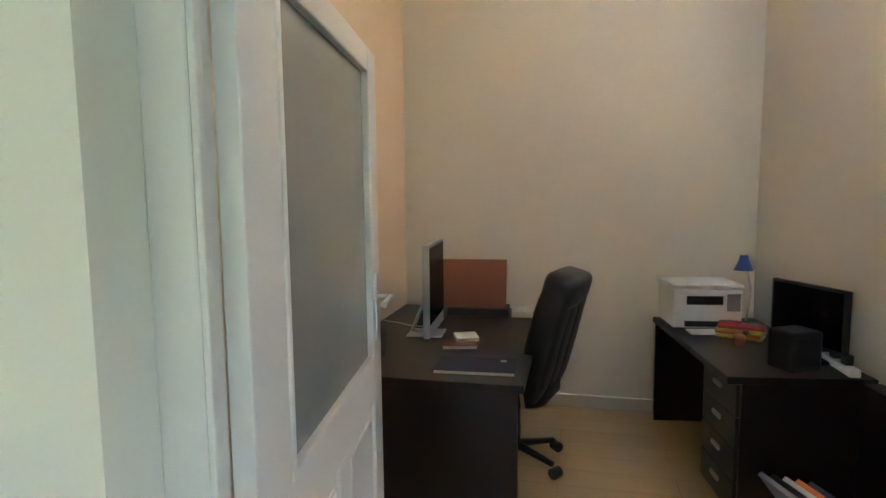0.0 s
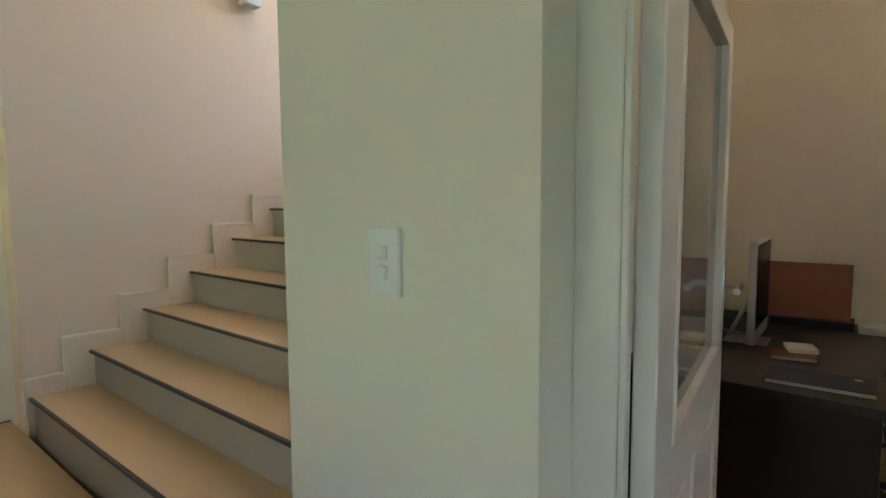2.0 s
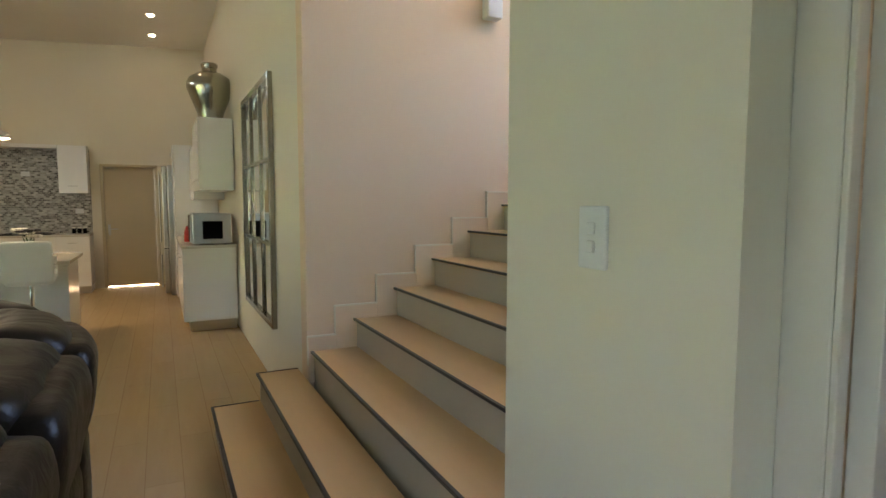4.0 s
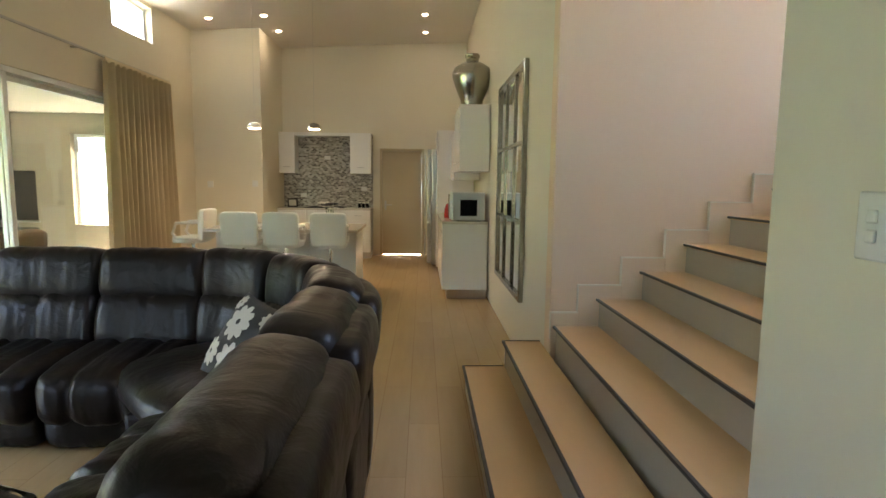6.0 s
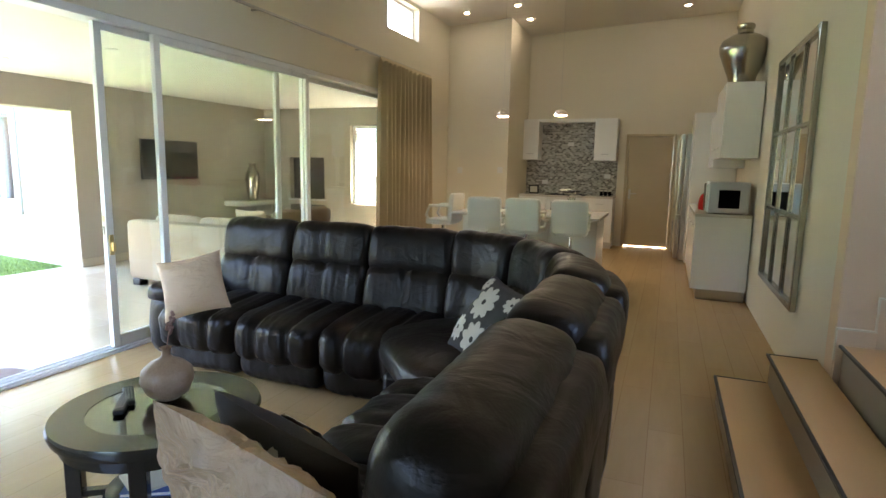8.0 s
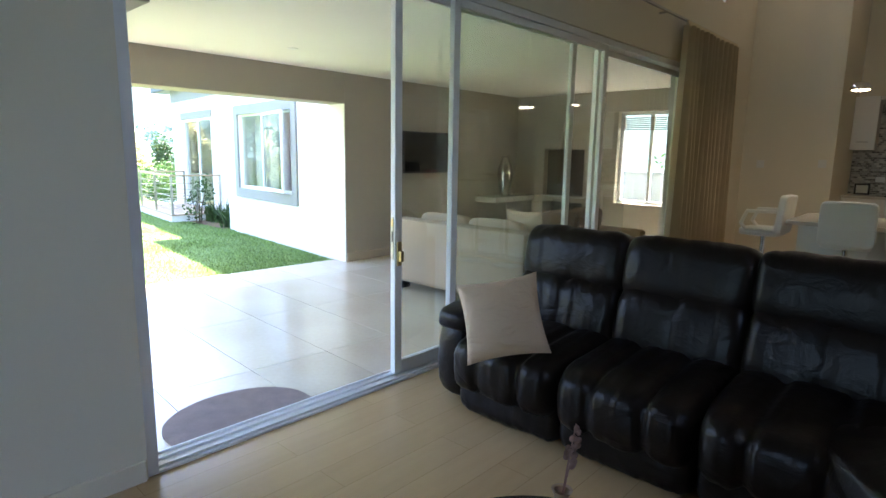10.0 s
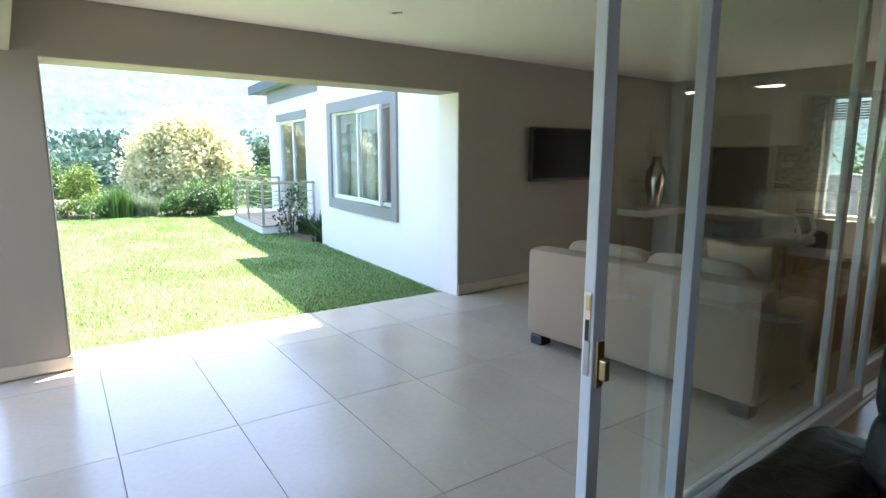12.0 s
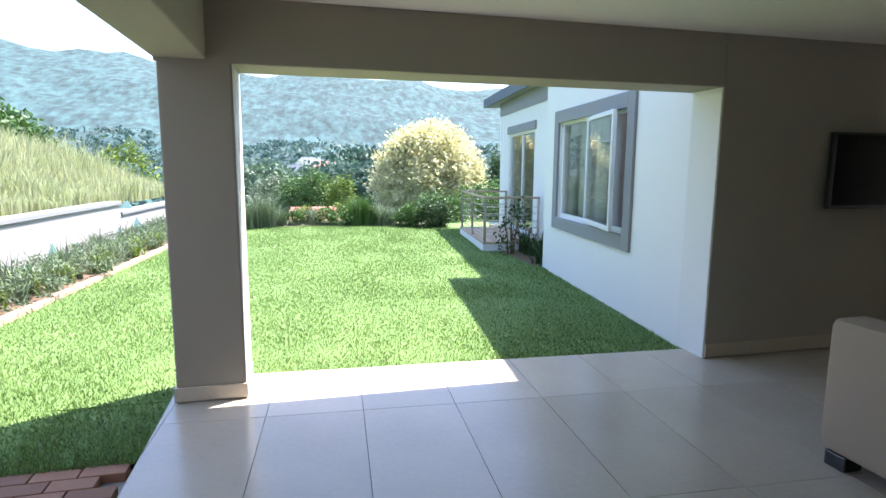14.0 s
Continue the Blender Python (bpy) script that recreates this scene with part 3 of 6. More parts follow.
leaf = bmesh.new()
g0, g1, h0, h1 = 0.16, LEAF_W - 0.12, 1.08, 2.03 - 0.02
for a0, a1, c0, c1 in ((0, g0, 0, LEAF_H), (g1, LEAF_W, 0, LEAF_H), (g0, g1, 0, 0.22), (g0, g1, 0.94, h0), (g0, g1, h1, LEAF_H)):
    box(leaf, a0, a1, -0.02, 0.02, c0, c1, 0.003, leaf_m)
mid = (g0 + g1) / 2
box(leaf, mid - 0.05, mid + 0.05, -0.02, 0.02, 0.22, 0.94, 0.003, leaf_m)
for a0, a1 in ((g0, mid - 0.05), (mid + 0.05, g1)):
    box(leaf, a0, a1, -0.008, 0.008, 0.22, 0.94, 0, leaf_m)
    box(leaf, a0 + 0.03, a1 - 0.03, -0.014, 0.014, 0.26, 0.90, 0.005, leaf_m)
door_leaf = part("leaf", leaf, DOOR_PAINT, door_set, "cream panelled leaf")
bead = bmesh.new()
for a0, a1, c0, c1 in ((g0, g0 + 0.02, h0, h1), (g1 - 0.02, g1, h0, h1), (g0 + 0.02, g1 - 0.02, h0, h0 + 0.02), (g0 + 0.02, g1 - 0.02, h1 - 0.02, h1)):
    box(bead, a0, a1, -0.024, 0.024, c0, c1, 0.004, leaf_m)
part("glazing_bead", bead, DOOR_PAINT, door_leaf)
part("pane", boxed(g0 + 0.005, g1 - 0.005, -0.004, 0.004, h0 + 0.005, h1 - 0.005, m=leaf_m), FROSTED, door_leaf, "grey reflecting glass pane")
for side in (-1, 1):
    hb = bmesh.new()
    box(hb, LEAF_W - 0.085, LEAF_W - 0.045, side * 0.022 - 0.004, side * 0.022 + 0.004, 1.14, 1.36, 0.003)
    tube(hb, (LEAF_W - 0.065, side * 0.02, 1.28), (LEAF_W - 0.065, side * 0.075, 1.28), 0.011)
    tube(hb, (LEAF_W - 0.065, side * 0.07, 1.28), (LEAF_W - 0.20, side * 0.07, 1.28), 0.010)
    bmesh.ops.transform(hb, matrix=leaf_m, verts=hb.verts)
    part("door_handle", hb, STEEL, door_set, "brushed steel lever handle", smooth=True)

switch = thing("light_switch", (-0.868, INNER, 1.444), "white double rocker light switch on the cream wall", "switch")
part("plate", boxed(-0.041, 0.041, -0.012, 0.0, -0.066, 0.066, r=0.004), WHITE_PLASTIC, switch)
part("rocker", boxed(-0.012, 0.012, -0.019, -0.010, 0.006, 0.032, r=0.004), WHITE_PLASTIC, switch)
part("rocker", boxed(-0.012, 0.012, -0.019, -0.010, -0.032, -0.006, r=0.004), WHITE_PLASTIC, switch)

# ---------------------------------------------------------------- sliding doors, high window, curtain
TRACK = GLASS_WALL - 0.02


def glass_panel(name, x0, x1, y, label, lock=False):
    ob = thing(name, ((x0 + x1) / 2, y, 0.03), label, "door", "sliding glass doors")
    half = (x1 - x0) / 2
    for s in (-1, 1):
        part("stile", boxed(s * half - (0.062 if s > 0 else 0), s * half + (0 if s > 0 else 0.062), -0.022, 0.022, 0, 2.49, r=0.004), WHITE_FRAME, ob)
    part("top_rail", boxed(-half + 0.062, half - 0.062, -0.022, 0.022, 2.435, 2.49, r=0.004), WHITE_FRAME, ob)
    part("bottom_rail", boxed(-half + 0.062, half - 0.062, -0.022, 0.022, 0, 0.085, r=0.004), WHITE_FRAME, ob)
    pane = part("pane", boxed(-half + 0.058, half - 0.058, -0.003, 0.003, 0.08, 2.44), GLASS, ob, "clear glass pane")
    pane.visible_shadow = False
    if lock:
        part("lock_plate", boxed(half - 0.001, half + 0.004, -0.011, 0.011, 0.78, 1.06, r=0.001), STEEL, ob, "steel lock plate")
        part("lock_latch", boxed(half + 0.003, half + 0.007, -0.006, 0.006, 0.90, 0.97), BLACK, ob, "black latch slot")
        part("lock_brass", boxed(half + 0.003, half + 0.006, -0.008, 0.008, 1.0, 1.05, r=0.001), BRASS, ob, "brass keeper")
        grip = bmesh.new()
        box(grip, half - 0.05, half - 0.012, 0.022, 0.034, 0.74, 0.90, 0.004)
        box(grip, half - 0.044, half - 0.018, 0.034, 0.062, 0.77, 0.84, 0.005)
        part("pull_handle", grip, BRASS, ob, "brass door pull")
    return ob


BRASS = material("worn brass", (0.55, 0.42, 0.2), 0.3, metal=1.0, bump=0)
surround = thing("sliding_door_frame", (-4.58, TRACK - 0.07, 0), "white aluminium frame and track of the sliding doors", "door frame")
surround["kind"] = "structure"
part("head", boxed(-3.22, 3.22, -0.11, 0.075, 2.52, 2.58, r=0.004), WHITE_FRAME, surround)
part("jamb", boxed(3.165, 3.22, -0.11, 0.075, 0.0, 2.52, r=0.004), WHITE_FRAME, surround)
part("jamb", boxed(-3.22, -3.165, -0.11, 0.075, 0.0, 2.52, r=0.004), WHITE_FRAME, surround)
sill = boxed(-3.22, 3.22, -0.11, 0.075, -0.02, 0.012, r=0.003)
for y in (-0.08, -0.02, 0.05):
    box(sill, -3.2, 3.2, y - 0.006, y + 0.006, 0.012, 0.028, 0.002)
part("track", sill, WHITE_FRAME, surround, "ribbed sliding track")
glass_panel("sliding_door", -5.11, -2.96, TRACK - 0.085, "white framed sliding glass door, pushed open, with a brass pull", lock=True)
glass_panel("sliding_door", -5.59, -3.44, TRACK - 0.03, "white framed sliding glass door on the inner track")
glass_panel("sliding_door", -7.74, -5.60, TRACK - 0.14, "fixed white framed glass panel beside the curtain")

clere = thing("window_1", (-8.07, GLASS_WALL - 0.13, 3.48), "small high window in the cream wall", "window")
clere["kind"] = "structure"
part("window_frame", rect_frame(-0.55, 0.55, 0, 0.5, 0.045, -0.03, 0.03), WHITE_FRAME, clere)
p = part("pane", boxed(-0.51, 0.51, -0.003, 0.003, 0.04, 0.46), GLASS, clere)
p.visible_shadow = False

curtain = thing("curtain", (-7.95, GLASS_WALL + 0.12, 0.02), "long pale gold curtain drawn aside in deep folds", "curtain")
cb = bmesh.new()
cols, rows = 150, 14
grid = []
for j in range(rows + 1):
    v = j / rows
    line = []
    for i in range(cols + 1):
        u = i / cols
        half = 0.88 + 0.05 * (1 - v)
        x = (2 * u - 1) * half
        amp = 0.05 + 0.02 * (1 - v)
        y = amp * math.sin(u * 2 * math.pi * 12 + 0.8 * math.sin(u * 9)) + 0.012 * math.sin(u * 61 + v * 3)
        line.append(cb.verts.new((x, y, 2.92 * v)))
    grid.append(line)
for j in range(rows):
    for i in range(cols):
        cb.faces.new((grid[j][i], grid[j][i + 1], grid[j + 1][i + 1], grid[j + 1][i]))
bmesh.ops.solidify(cb, geom=cb.faces[:], thickness=0.003)
part("drape", cb, CURTAIN, curtain, smooth=True)
part("hem", boxed(-0.88, 0.88, -0.012, 0.012, 2.90, 2.965, r=0.004), CURTAIN, curtain, "stitched heading tape")
rail = thing("curtain_rail", (-4.6, GLASS_WALL, 2.985), "thin dark curtain rail along the cream wall", "curtain rail")
part("rail", boxed(-4.28, 3.3, 0.09, 0.115, -0.012, 0.014, r=0.004), STEEL, rail)
for x in (-4.0, -2.0, 0.0, 2.0):
    part("bracket", boxed(x - 0.012, x + 0.012, 0.0, 0.09, -0.008, 0.010), STEEL, rail)

# ---------------------------------------------------------------- window mirror on the wall
mir = thing("wall_mirror_panel", (-5.35, INNER, 0.50), "tall window-style mirror in a dark silver frame on the wall", "mirror")
w, h = 0.80, 2.03
fr = rect_frame(-w, w, 0, h, 0.05, -0.045, -0.004, 0.004)
part("mirror_frame", fr, PEWTER, mir, "aged silver frame")
part("mirror_glass", boxed(-w + 0.04, w - 0.04, -0.020, -0.010, 0.04, h - 0.04), MIRROR, mir)
for z in (0.68, 1.36):
    part("glazing_bar", boxed(-w + 0.05, w - 0.05, -0.040, -0.020, z - 0.016, z + 0.016, r=0.004), PEWTER, mir)
for x in (-0.27, 0.27):
    part("glazing_bar", boxed(x - 0.013, x + 0.013, -0.038, -0.020, 0.05, h - 0.05, r=0.004), PEWTER, mir)

# ---------------------------------------------------------------- leather corner sofa
sofa = thing("corner_sofa", (-2.9, -1.6, 0), "dark brown leather corner sofa with stitched padded backs", "sofa")
SO = Vector((-2.9, -1.6, 0))
S = lambda x, y, z, rx=0, ry=0, rz=0: pose(x - SO.x, y - SO.y, z, rx, ry, rz)


def roll(length, size, m, e, seed, ribs=(), depth=0.0, wrinkle=0.008, nu=56, nv=30):
    """A stuffed roll along x', tight to its neighbours at both ends, with stitched channels at the given places (-1 to 1)."""
    bm = bmesh.new()
    rings = []
    for i in range(nu + 1):
        u = -math.cos(math.pi * i / nu) if not ribs else 2 * i / nu - 1
        r = max(0.02, 1 - abs(u) ** 11) ** 0.4
        g = 1 - depth * max((math.exp(-((u - q) * length / 2 / 0.030) ** 2) for q in ribs), default=0.0)
        ring = []
        for j in range(nv):
            a = 2 * math.pi * j / nv
            c, s = math.cos(a), math.sin(a)
            x, y, z = u * length / 2, 0.5 * size[0] * math.copysign(abs(c) ** e, c) * r * (0.5 + 0.5 * g), 0.5 * size[1] * math.copysign(abs(s) ** e, s) * (0.2 + 0.8 * r) * g
            w = wrinkle * noise.noise(Vector((x * 8 + seed, y * 9, z * 9))) + 0.7 * wrinkle * noise.noise(Vector((x * 30 + seed, y * 11, z * 24)))
            ring.append(bm.verts.new(m @ Vector((x, y + w * c, z + w * s))))
        rings.append(ring)
    for r0, r1 in zip(rings, rings[1:]):
        for j in range(nv):
            bm.faces.new((r0[j], r0[(j + 1) % nv], r1[(j + 1) % nv], r1[j]))
    bm.faces.new(rings[0]), bm.faces.new(rings[-1][::-1])
    bmesh.ops.recalc_face_normals(bm, faces=bm.faces)
    return bm


def sofa_seat(x, y, rz, width, k, depth=1.02, backs=True):
    """One seat: y' runs from the back (0) to the front (depth); width along x'."""
    m = S(x, y, 0, 0, 0, rz)
    if backs:
        part("back_cushion", roll(width + 0.03, (0.31, 0.38), m @ pose(0, 0.19, 0.865, 12), 0.62, k), LEATHER, sofa, "padded headrest roll", smooth=True)
        part("lumbar_cushion", roll(width + 0.02, (0.28, 0.42), m @ pose(0, 0.29, 0.57, 14), 0.62, k + 2, (0.0,), 0.10), LEATHER, sofa, "split padded lower back", smooth=True)
        part("back_shell", puff((width + 0.02, 0.20, 0.94), m @ pose(0, 0.05, 0.51, 6), 0.30, wrinkle=0.006, seed=k + 11), LEATHER, sofa, "leather outer back", smooth=True)
    part("seat_cushion", roll(width + 0.02, (0.86, 0.34), m @ pose(0, 0.63, 0.325, -3), 0.5, k + 4, (-0.38, 0.38), 0.14, 0.011), LEATHER, sofa, "ribbed seat cushion", smooth=True)
    part("footrest", roll(width + 0.01, (0.24, 0.30), m @ pose(0, depth - 0.17, 0.155), 0.5, k + 7), LEATHER, sofa, smooth=True)
    part("base", boxed(-width / 2, width / 2, 0.10, depth - 0.22, 0.03, 0.30, r=0.03, m=m), LEATHER, sofa)


def back_line(t):
    """The sofa's back from its near end (0) along one side, round the corner (1.77 to 3.85) and down the other: place and inward way."""
    if t < 1.77:
        return Vector((-0.68 - t, -0.175)), Vector((0, -1))
    a = (t - 1.77) / 2.08 * math.pi / 2
    p = Vector((-2.45 - 1.41 * math.sin(a), -1.40 + 1.225 * math.cos(a)))
    return p, Vector((1.225 * math.sin(a), -1.41 * math.cos(a))).normalized()


def swept_pad(t0, t1, d, z, size, lean, e, seed, wrinkle=0.007, sag=0.0, nu=44, nv=26):
    """A stuffed pad along the back line, rounded off at both ends; d inward and z up give its middle."""
    bm = bmesh.new()
    rings = []
    cl, sl = math.cos(radians(lean)), math.sin(radians(lean))
    for i in range(nu + 1):
        u = -math.cos(math.pi * i / nu)
        p, inward = back_line(t0 + (t1 - t0) * (u + 1) / 2)
        r = max(0.02, (1 - abs(u) ** 9)) ** 0.42
        ring = []
        for j in range(nv):
            a = 2 * math.pi * j / nv
            c, s = math.cos(a), math.sin(a)
            q = 0.5 * size[0] * math.copysign(abs(c) ** e, c) * r
            h = 0.5 * size[1] * math.copysign(abs(s) ** e, s) * (0.25 + 0.75 * r)
            dd, zz = d + q * cl - h * sl, z + q * sl + h * cl - sag * (u * u)
            w = wrinkle * noise.noise(Vector((p.x * 7 + seed, p.y * 7 + dd * 9, zz * 9))) + 0.6 * wrinkle * noise.noise(Vector((p.x * 19, p.y * 19 + seed, zz * 23)))
            g = p + inward * (dd + w)
            ring.append(bm.verts.new((g.x - SO.x, g.y - SO.y, zz + w)))
        rings.append(ring)
    for r0, r1 in zip(rings, rings[1:]):
        for j in range(nv):
            bm.faces.new((r0[j], r0[(j + 1) % nv], r1[(j + 1) % nv], r1[j]))
    bm.faces.new(rings[0]), bm.faces.new(rings[-1][::-1])
    return bm


for k, y in enumerate((-3.06, -2.38, -1.70)):
    sofa_seat(-3.86, y, -90, 0.68, k * 5.0)
for k, (x, wd) in enumerate(((-1.98, 0.86), (-1.10, 0.88))):
    sofa_seat(x, -0.175, 180, wd, 40 + k * 5.0, backs=False)
# padded backs along the near side and round the corner
for k, (t0, t1) in enumerate(((0.0, 0.97), (0.96, 1.72), (1.71, 2.42), (2.41, 3.10), (3.09, 3.84))):
    part("back_cushion", swept_pad(t0, t1, 0.185, 0.865, (0.31, 0.38), 12, 0.62, 70 + k), LEATHER, sofa, "padded headrest roll", smooth=True)
    part("lumbar_cushion", swept_pad(t0, t1, 0.30, 0.575, (0.28, 0.40), 14, 0.62, 80 + k), LEATHER, sofa, smooth=True)
    part("back_shell", swept_pad(t0, t1, 0.045, 0.78, (0.19, 0.40), 8, 0.6, 90 + k), LEATHER, sofa, "upper roll of the leather outer back", smooth=True)
    part("back_panel", swept_pad(t0, t1, 0.085, 0.33, (0.20, 0.62), 2, 0.5, 95 + k), LEATHER, sofa, "lower panel of the leather outer back", smooth=True)
part("corner_seat", puff((1.15, 1.1, 0.26), S(-3.0, -1.0, 0.385, 0, 0, 40), 0.6, wrinkle=0.02, seed=99), LEATHER, sofa, "wide corner seat", smooth=True)
part("base", boxed(-0.55, 0.45, -0.5, 0.45, 0.03, 0.32, r=0.03, m=S(-3.1, -0.95, 0)), LEATHER, sofa)
arm = bmesh.new()
puff((0.88, 0.26, 0.52), S(-3.35, -3.48, 0.28), 0.4, wrinkle=0.015, bm=arm, seed=5)
puff((0.86, 0.29, 0.15), S(-3.34, -3.48, 0.525), 0.5, wrinkle=0.02, bm=arm, seed=6)
part("armrest", arm, LEATHER, sofa, "padded armrest", smooth=True)
arm = bmesh.new()
puff((0.24, 0.86, 0.56), S(-0.70, -0.78, 0.30), 0.4, wrinkle=0.015, bm=arm, seed=8)
part("armrest", arm, LEATHER, sofa, "low padded armrest", smooth=True)

# scatter cushions
def cushion(at, rx, ry, rz, size, mat, label, flowers=(), crumple=0.01, pinch=0.09):
    ob = thing("cushion", at, label, "cushion")
    ob.matrix_world = pose(*at, rx, ry, rz)
    part("cover", pillow(size, size, 0.16, seed=at[0], crumple=crumple, pinch=pinch), mat, ob, smooth=True)
    half = size / 2
    face = lambda x, z: 0.08 * max(0.0, (1 - min(1, (x / half * 1.05) ** 2)) * (1 - min(1, (z / half * 1.05) ** 2))) ** 0.42 + crumple * 0.5 + 0.001
    for (u, v, r, s) in flowers:
        fb = bmesh.new()
        for q in range(9):
            a = 2 * math.pi * q / 9 + u * 20
            rows_ = []
            for i in range(7):
                f = 0.16 + 0.84 * i / 6
                wd = r * 0.27 * math.sin(math.pi * min(1.0, 0.12 + 0.80 * i / 6)) ** 0.7
                line = []
                for k in (-1, 0, 1):
                    x = u + r * f * math.cos(a) - k * wd * math.sin(a)
                    z = v + r * f * math.sin(a) + k * wd * math.cos(a)
                    line.append(fb.verts.new((x, s * (face(x, z) + (0.002 if k == 0 else 0.0)), z)))
                rows_.append(line)
            for p0, p1 in zip(rows_, rows_[1:]):
                for k in (0, 1):
                    fb.faces.new((p0[k], p0[k + 1], p1[k + 1], p1[k]))
        part("flower_print", fb, FLOWER_FAB, ob, "cream flower motif", smooth=True)
    return ob


PRINT = [(-0.035, 0.075, 0.098, 1), (0.05, -0.115, 0.098, 1), (-0.135, -0.11, 0.075, 1), (0.15, 0.14, 0.05, 1), (-0.155, 0.165, 0.045, 1)]
cushion((-2.86, -3.05, 0.645), 27, 12, -53, 0.44, CREAM_FAB, "plain cream satin cushion leaning on the leather sofa")
cushion((-2.58, -0.79, 0.715), -34, 6, 44, 0.46, CHAR_FAB, "charcoal cushion with cream flowers in the sofa corner", [(u, v, r, -1) for u, v, r, s in PRINT])
cushion((-1.07, -0.88, 0.655), 26, 12, 85, 0.48, CHAR_FAB, "black cushion with cream flowers propped on the sofa", [(u, v, r, side) for side in (-1, 1) for u, v, r in ((0.0, 0.125, 0.085), (-0.12, -0.02, 0.08), (0.13, -0.04, 0.08))])
cushion((-0.865, -0.84, 0.66), 22, 14, 88, 0.55, CRUMPLED_FAB, "crumpled cream satin cushion propped on the armrest", crumple=0.05, pinch=-0.03)

# ---------------------------------------------------------------- round glass-topped coffee table
table = thing("coffee_table", (-1.53, -1.90, 0), "round black coffee table with a glass centre and lower shelf", "table")
R0, TOP = 0.395, 0.50
part("rim", lathe([(R0 - 0.125, TOP - 0.045), (R0, TOP - 0.045), (R0 + 0.008, TOP - 0.02), (R0, TOP), (R0 - 0.125, TOP), (R0 - 0.125, TOP - 0.045)], 64), BLACK_WOOD, table, "wide black wooden rim", smooth=True)
part("apron", lathe([(R0 - 0.06, TOP - 0.10), (R0 - 0.03, TOP - 0.10), (R0 - 0.03, TOP - 0.046), (R0 - 0.06, TOP - 0.046), (R0 - 0.06, TOP - 0.10)], 64), BLACK_WOOD, table, smooth=True)
part("glass_top", lathe([(0.0, TOP - 0.012), (R0 - 0.126, TOP - 0.012), (R0 - 0.126, TOP - 0.002), (0.0, TOP - 0.002)], 48), TABLE_GLASS, table, "green-tinted glass centre").visible_shadow = False
part("shelf", lathe([(0.0, 0.13), (0.22, 0.13), (0.23, 0.145), (0.22, 0.16), (0.0, 0.16)], 48), BLACK_WOOD, table, "round lower shelf", smooth=True)
for a in (35, 125, 215, 305):
    c, s = math.cos(radians(a)), math.sin(radians(a))
    part("stretcher", boxed(0.20, 0.32, -0.02, 0.02, 0.132, 0.158, r=0.003, m=pose(0, 0, 0, 0, 0, a)), BLACK_WOOD, table)
    part("leg", boxed(-0.03, 0.03, -0.03, 0.03, 0, TOP - 0.046, r=0.005, m=pose(c * 0.335, s * 0.335, 0, 0, 0, a)), BLACK_WOOD, table)

vase = thing("bottle_vase", (-1.60, -1.93, TOP), "round mottled shell vase with a narrow neck", "vase")
part("body", lathe([(0.0, 0.0), (0.045, 0.0), (0.085, 0.03), (0.108, 0.085), (0.10, 0.13), (0.068, 0.160), (0.030, 0.178), (0.018, 0.192), (0.017, 0.212), (0.025, 0.226), (0.018, 0.224), (0.012, 0.21)], 36), CERAMIC, vase, smooth=True)
twig = bmesh.new()
rt = random.Random(5)
for k in range(2):
    a = 2.4 + 0.5 * k
    pts = [Vector((0, 0, 0.20)), Vector((0.012 * math.cos(a), 0.012 * math.sin(a), 0.27)), Vector((0.035 * math.cos(a), 0.035 * math.sin(a), 0.35 + 0.03 * k))]
    for a0, b0 in zip(pts, pts[1:]):
        tube(twig, a0, b0, 0.002, seg=6)
    for q in range(9):
        puff((0.016, 0.012, 0.014), Matrix.Translation(pts[1].lerp(pts[2], 0.2 + 0.09 * q) + Vector((rt.uniform(-0.009, 0.009), rt.uniform(-0.009, 0.009), 0))), 0.8, 8, 6, bm=twig)
part("dried_sprig", twig, PINK_STEM, vase, "dried pinkish sprig")


def remote(at, rz):
    ob = thing("remote_control", at, "black remote control lying on the glass table", "remote control", "remotes on the table", rz)
    part("body", boxed(-0.022, 0.022, -0.095, 0.095, 0, 0.02, r=0.006), BLACK, ob)
    for i in range(3):
        for j in range(6):
            part("button", boxed(-0.014 + 0.011 * i, -0.007 + 0.011 * i, -0.07 + 0.024 * j, -0.058 + 0.024 * j, 0.019, 0.0225, r=0.001), GREY_TRIM, ob)


remote((-1.46, -2.03, TOP), -50)
remote((-1.53, -2.08, TOP), -38)


def flat_book(name, at, rz, size, mat, label, group=""):
    ob = thing(name, at, label, "book", group, rz)
    w, d, t = size
    part("pages", boxed(-w / 2 + 0.004, w / 2 - 0.004, -d / 2 + 0.004, d / 2 - 0.004, 0.002, t - 0.002), PAPER, ob)
    cov = bmesh.new()
    box(cov, -w / 2, w / 2, -d / 2, d / 2, 0, 0.002)
    box(cov, -w / 2, w / 2, -d / 2, d / 2, t - 0.002, t)
    box(cov, -w / 2, -w / 2 + 0.003, -d / 2, d / 2, 0.002, t - 0.002)
    part("cover", cov, mat, ob)
    return ob


flat_book("magazine", (-1.52, -1.89, 0.16), 30, (0.21, 0.28, 0.018), BLUE, "blue covered magazine on the table shelf")
flat_book("magazine", (-1.53, -1.92, 0.178), 65, (0.20, 0.27, 0.008), PAPER, "pale magazine on the table shelf")

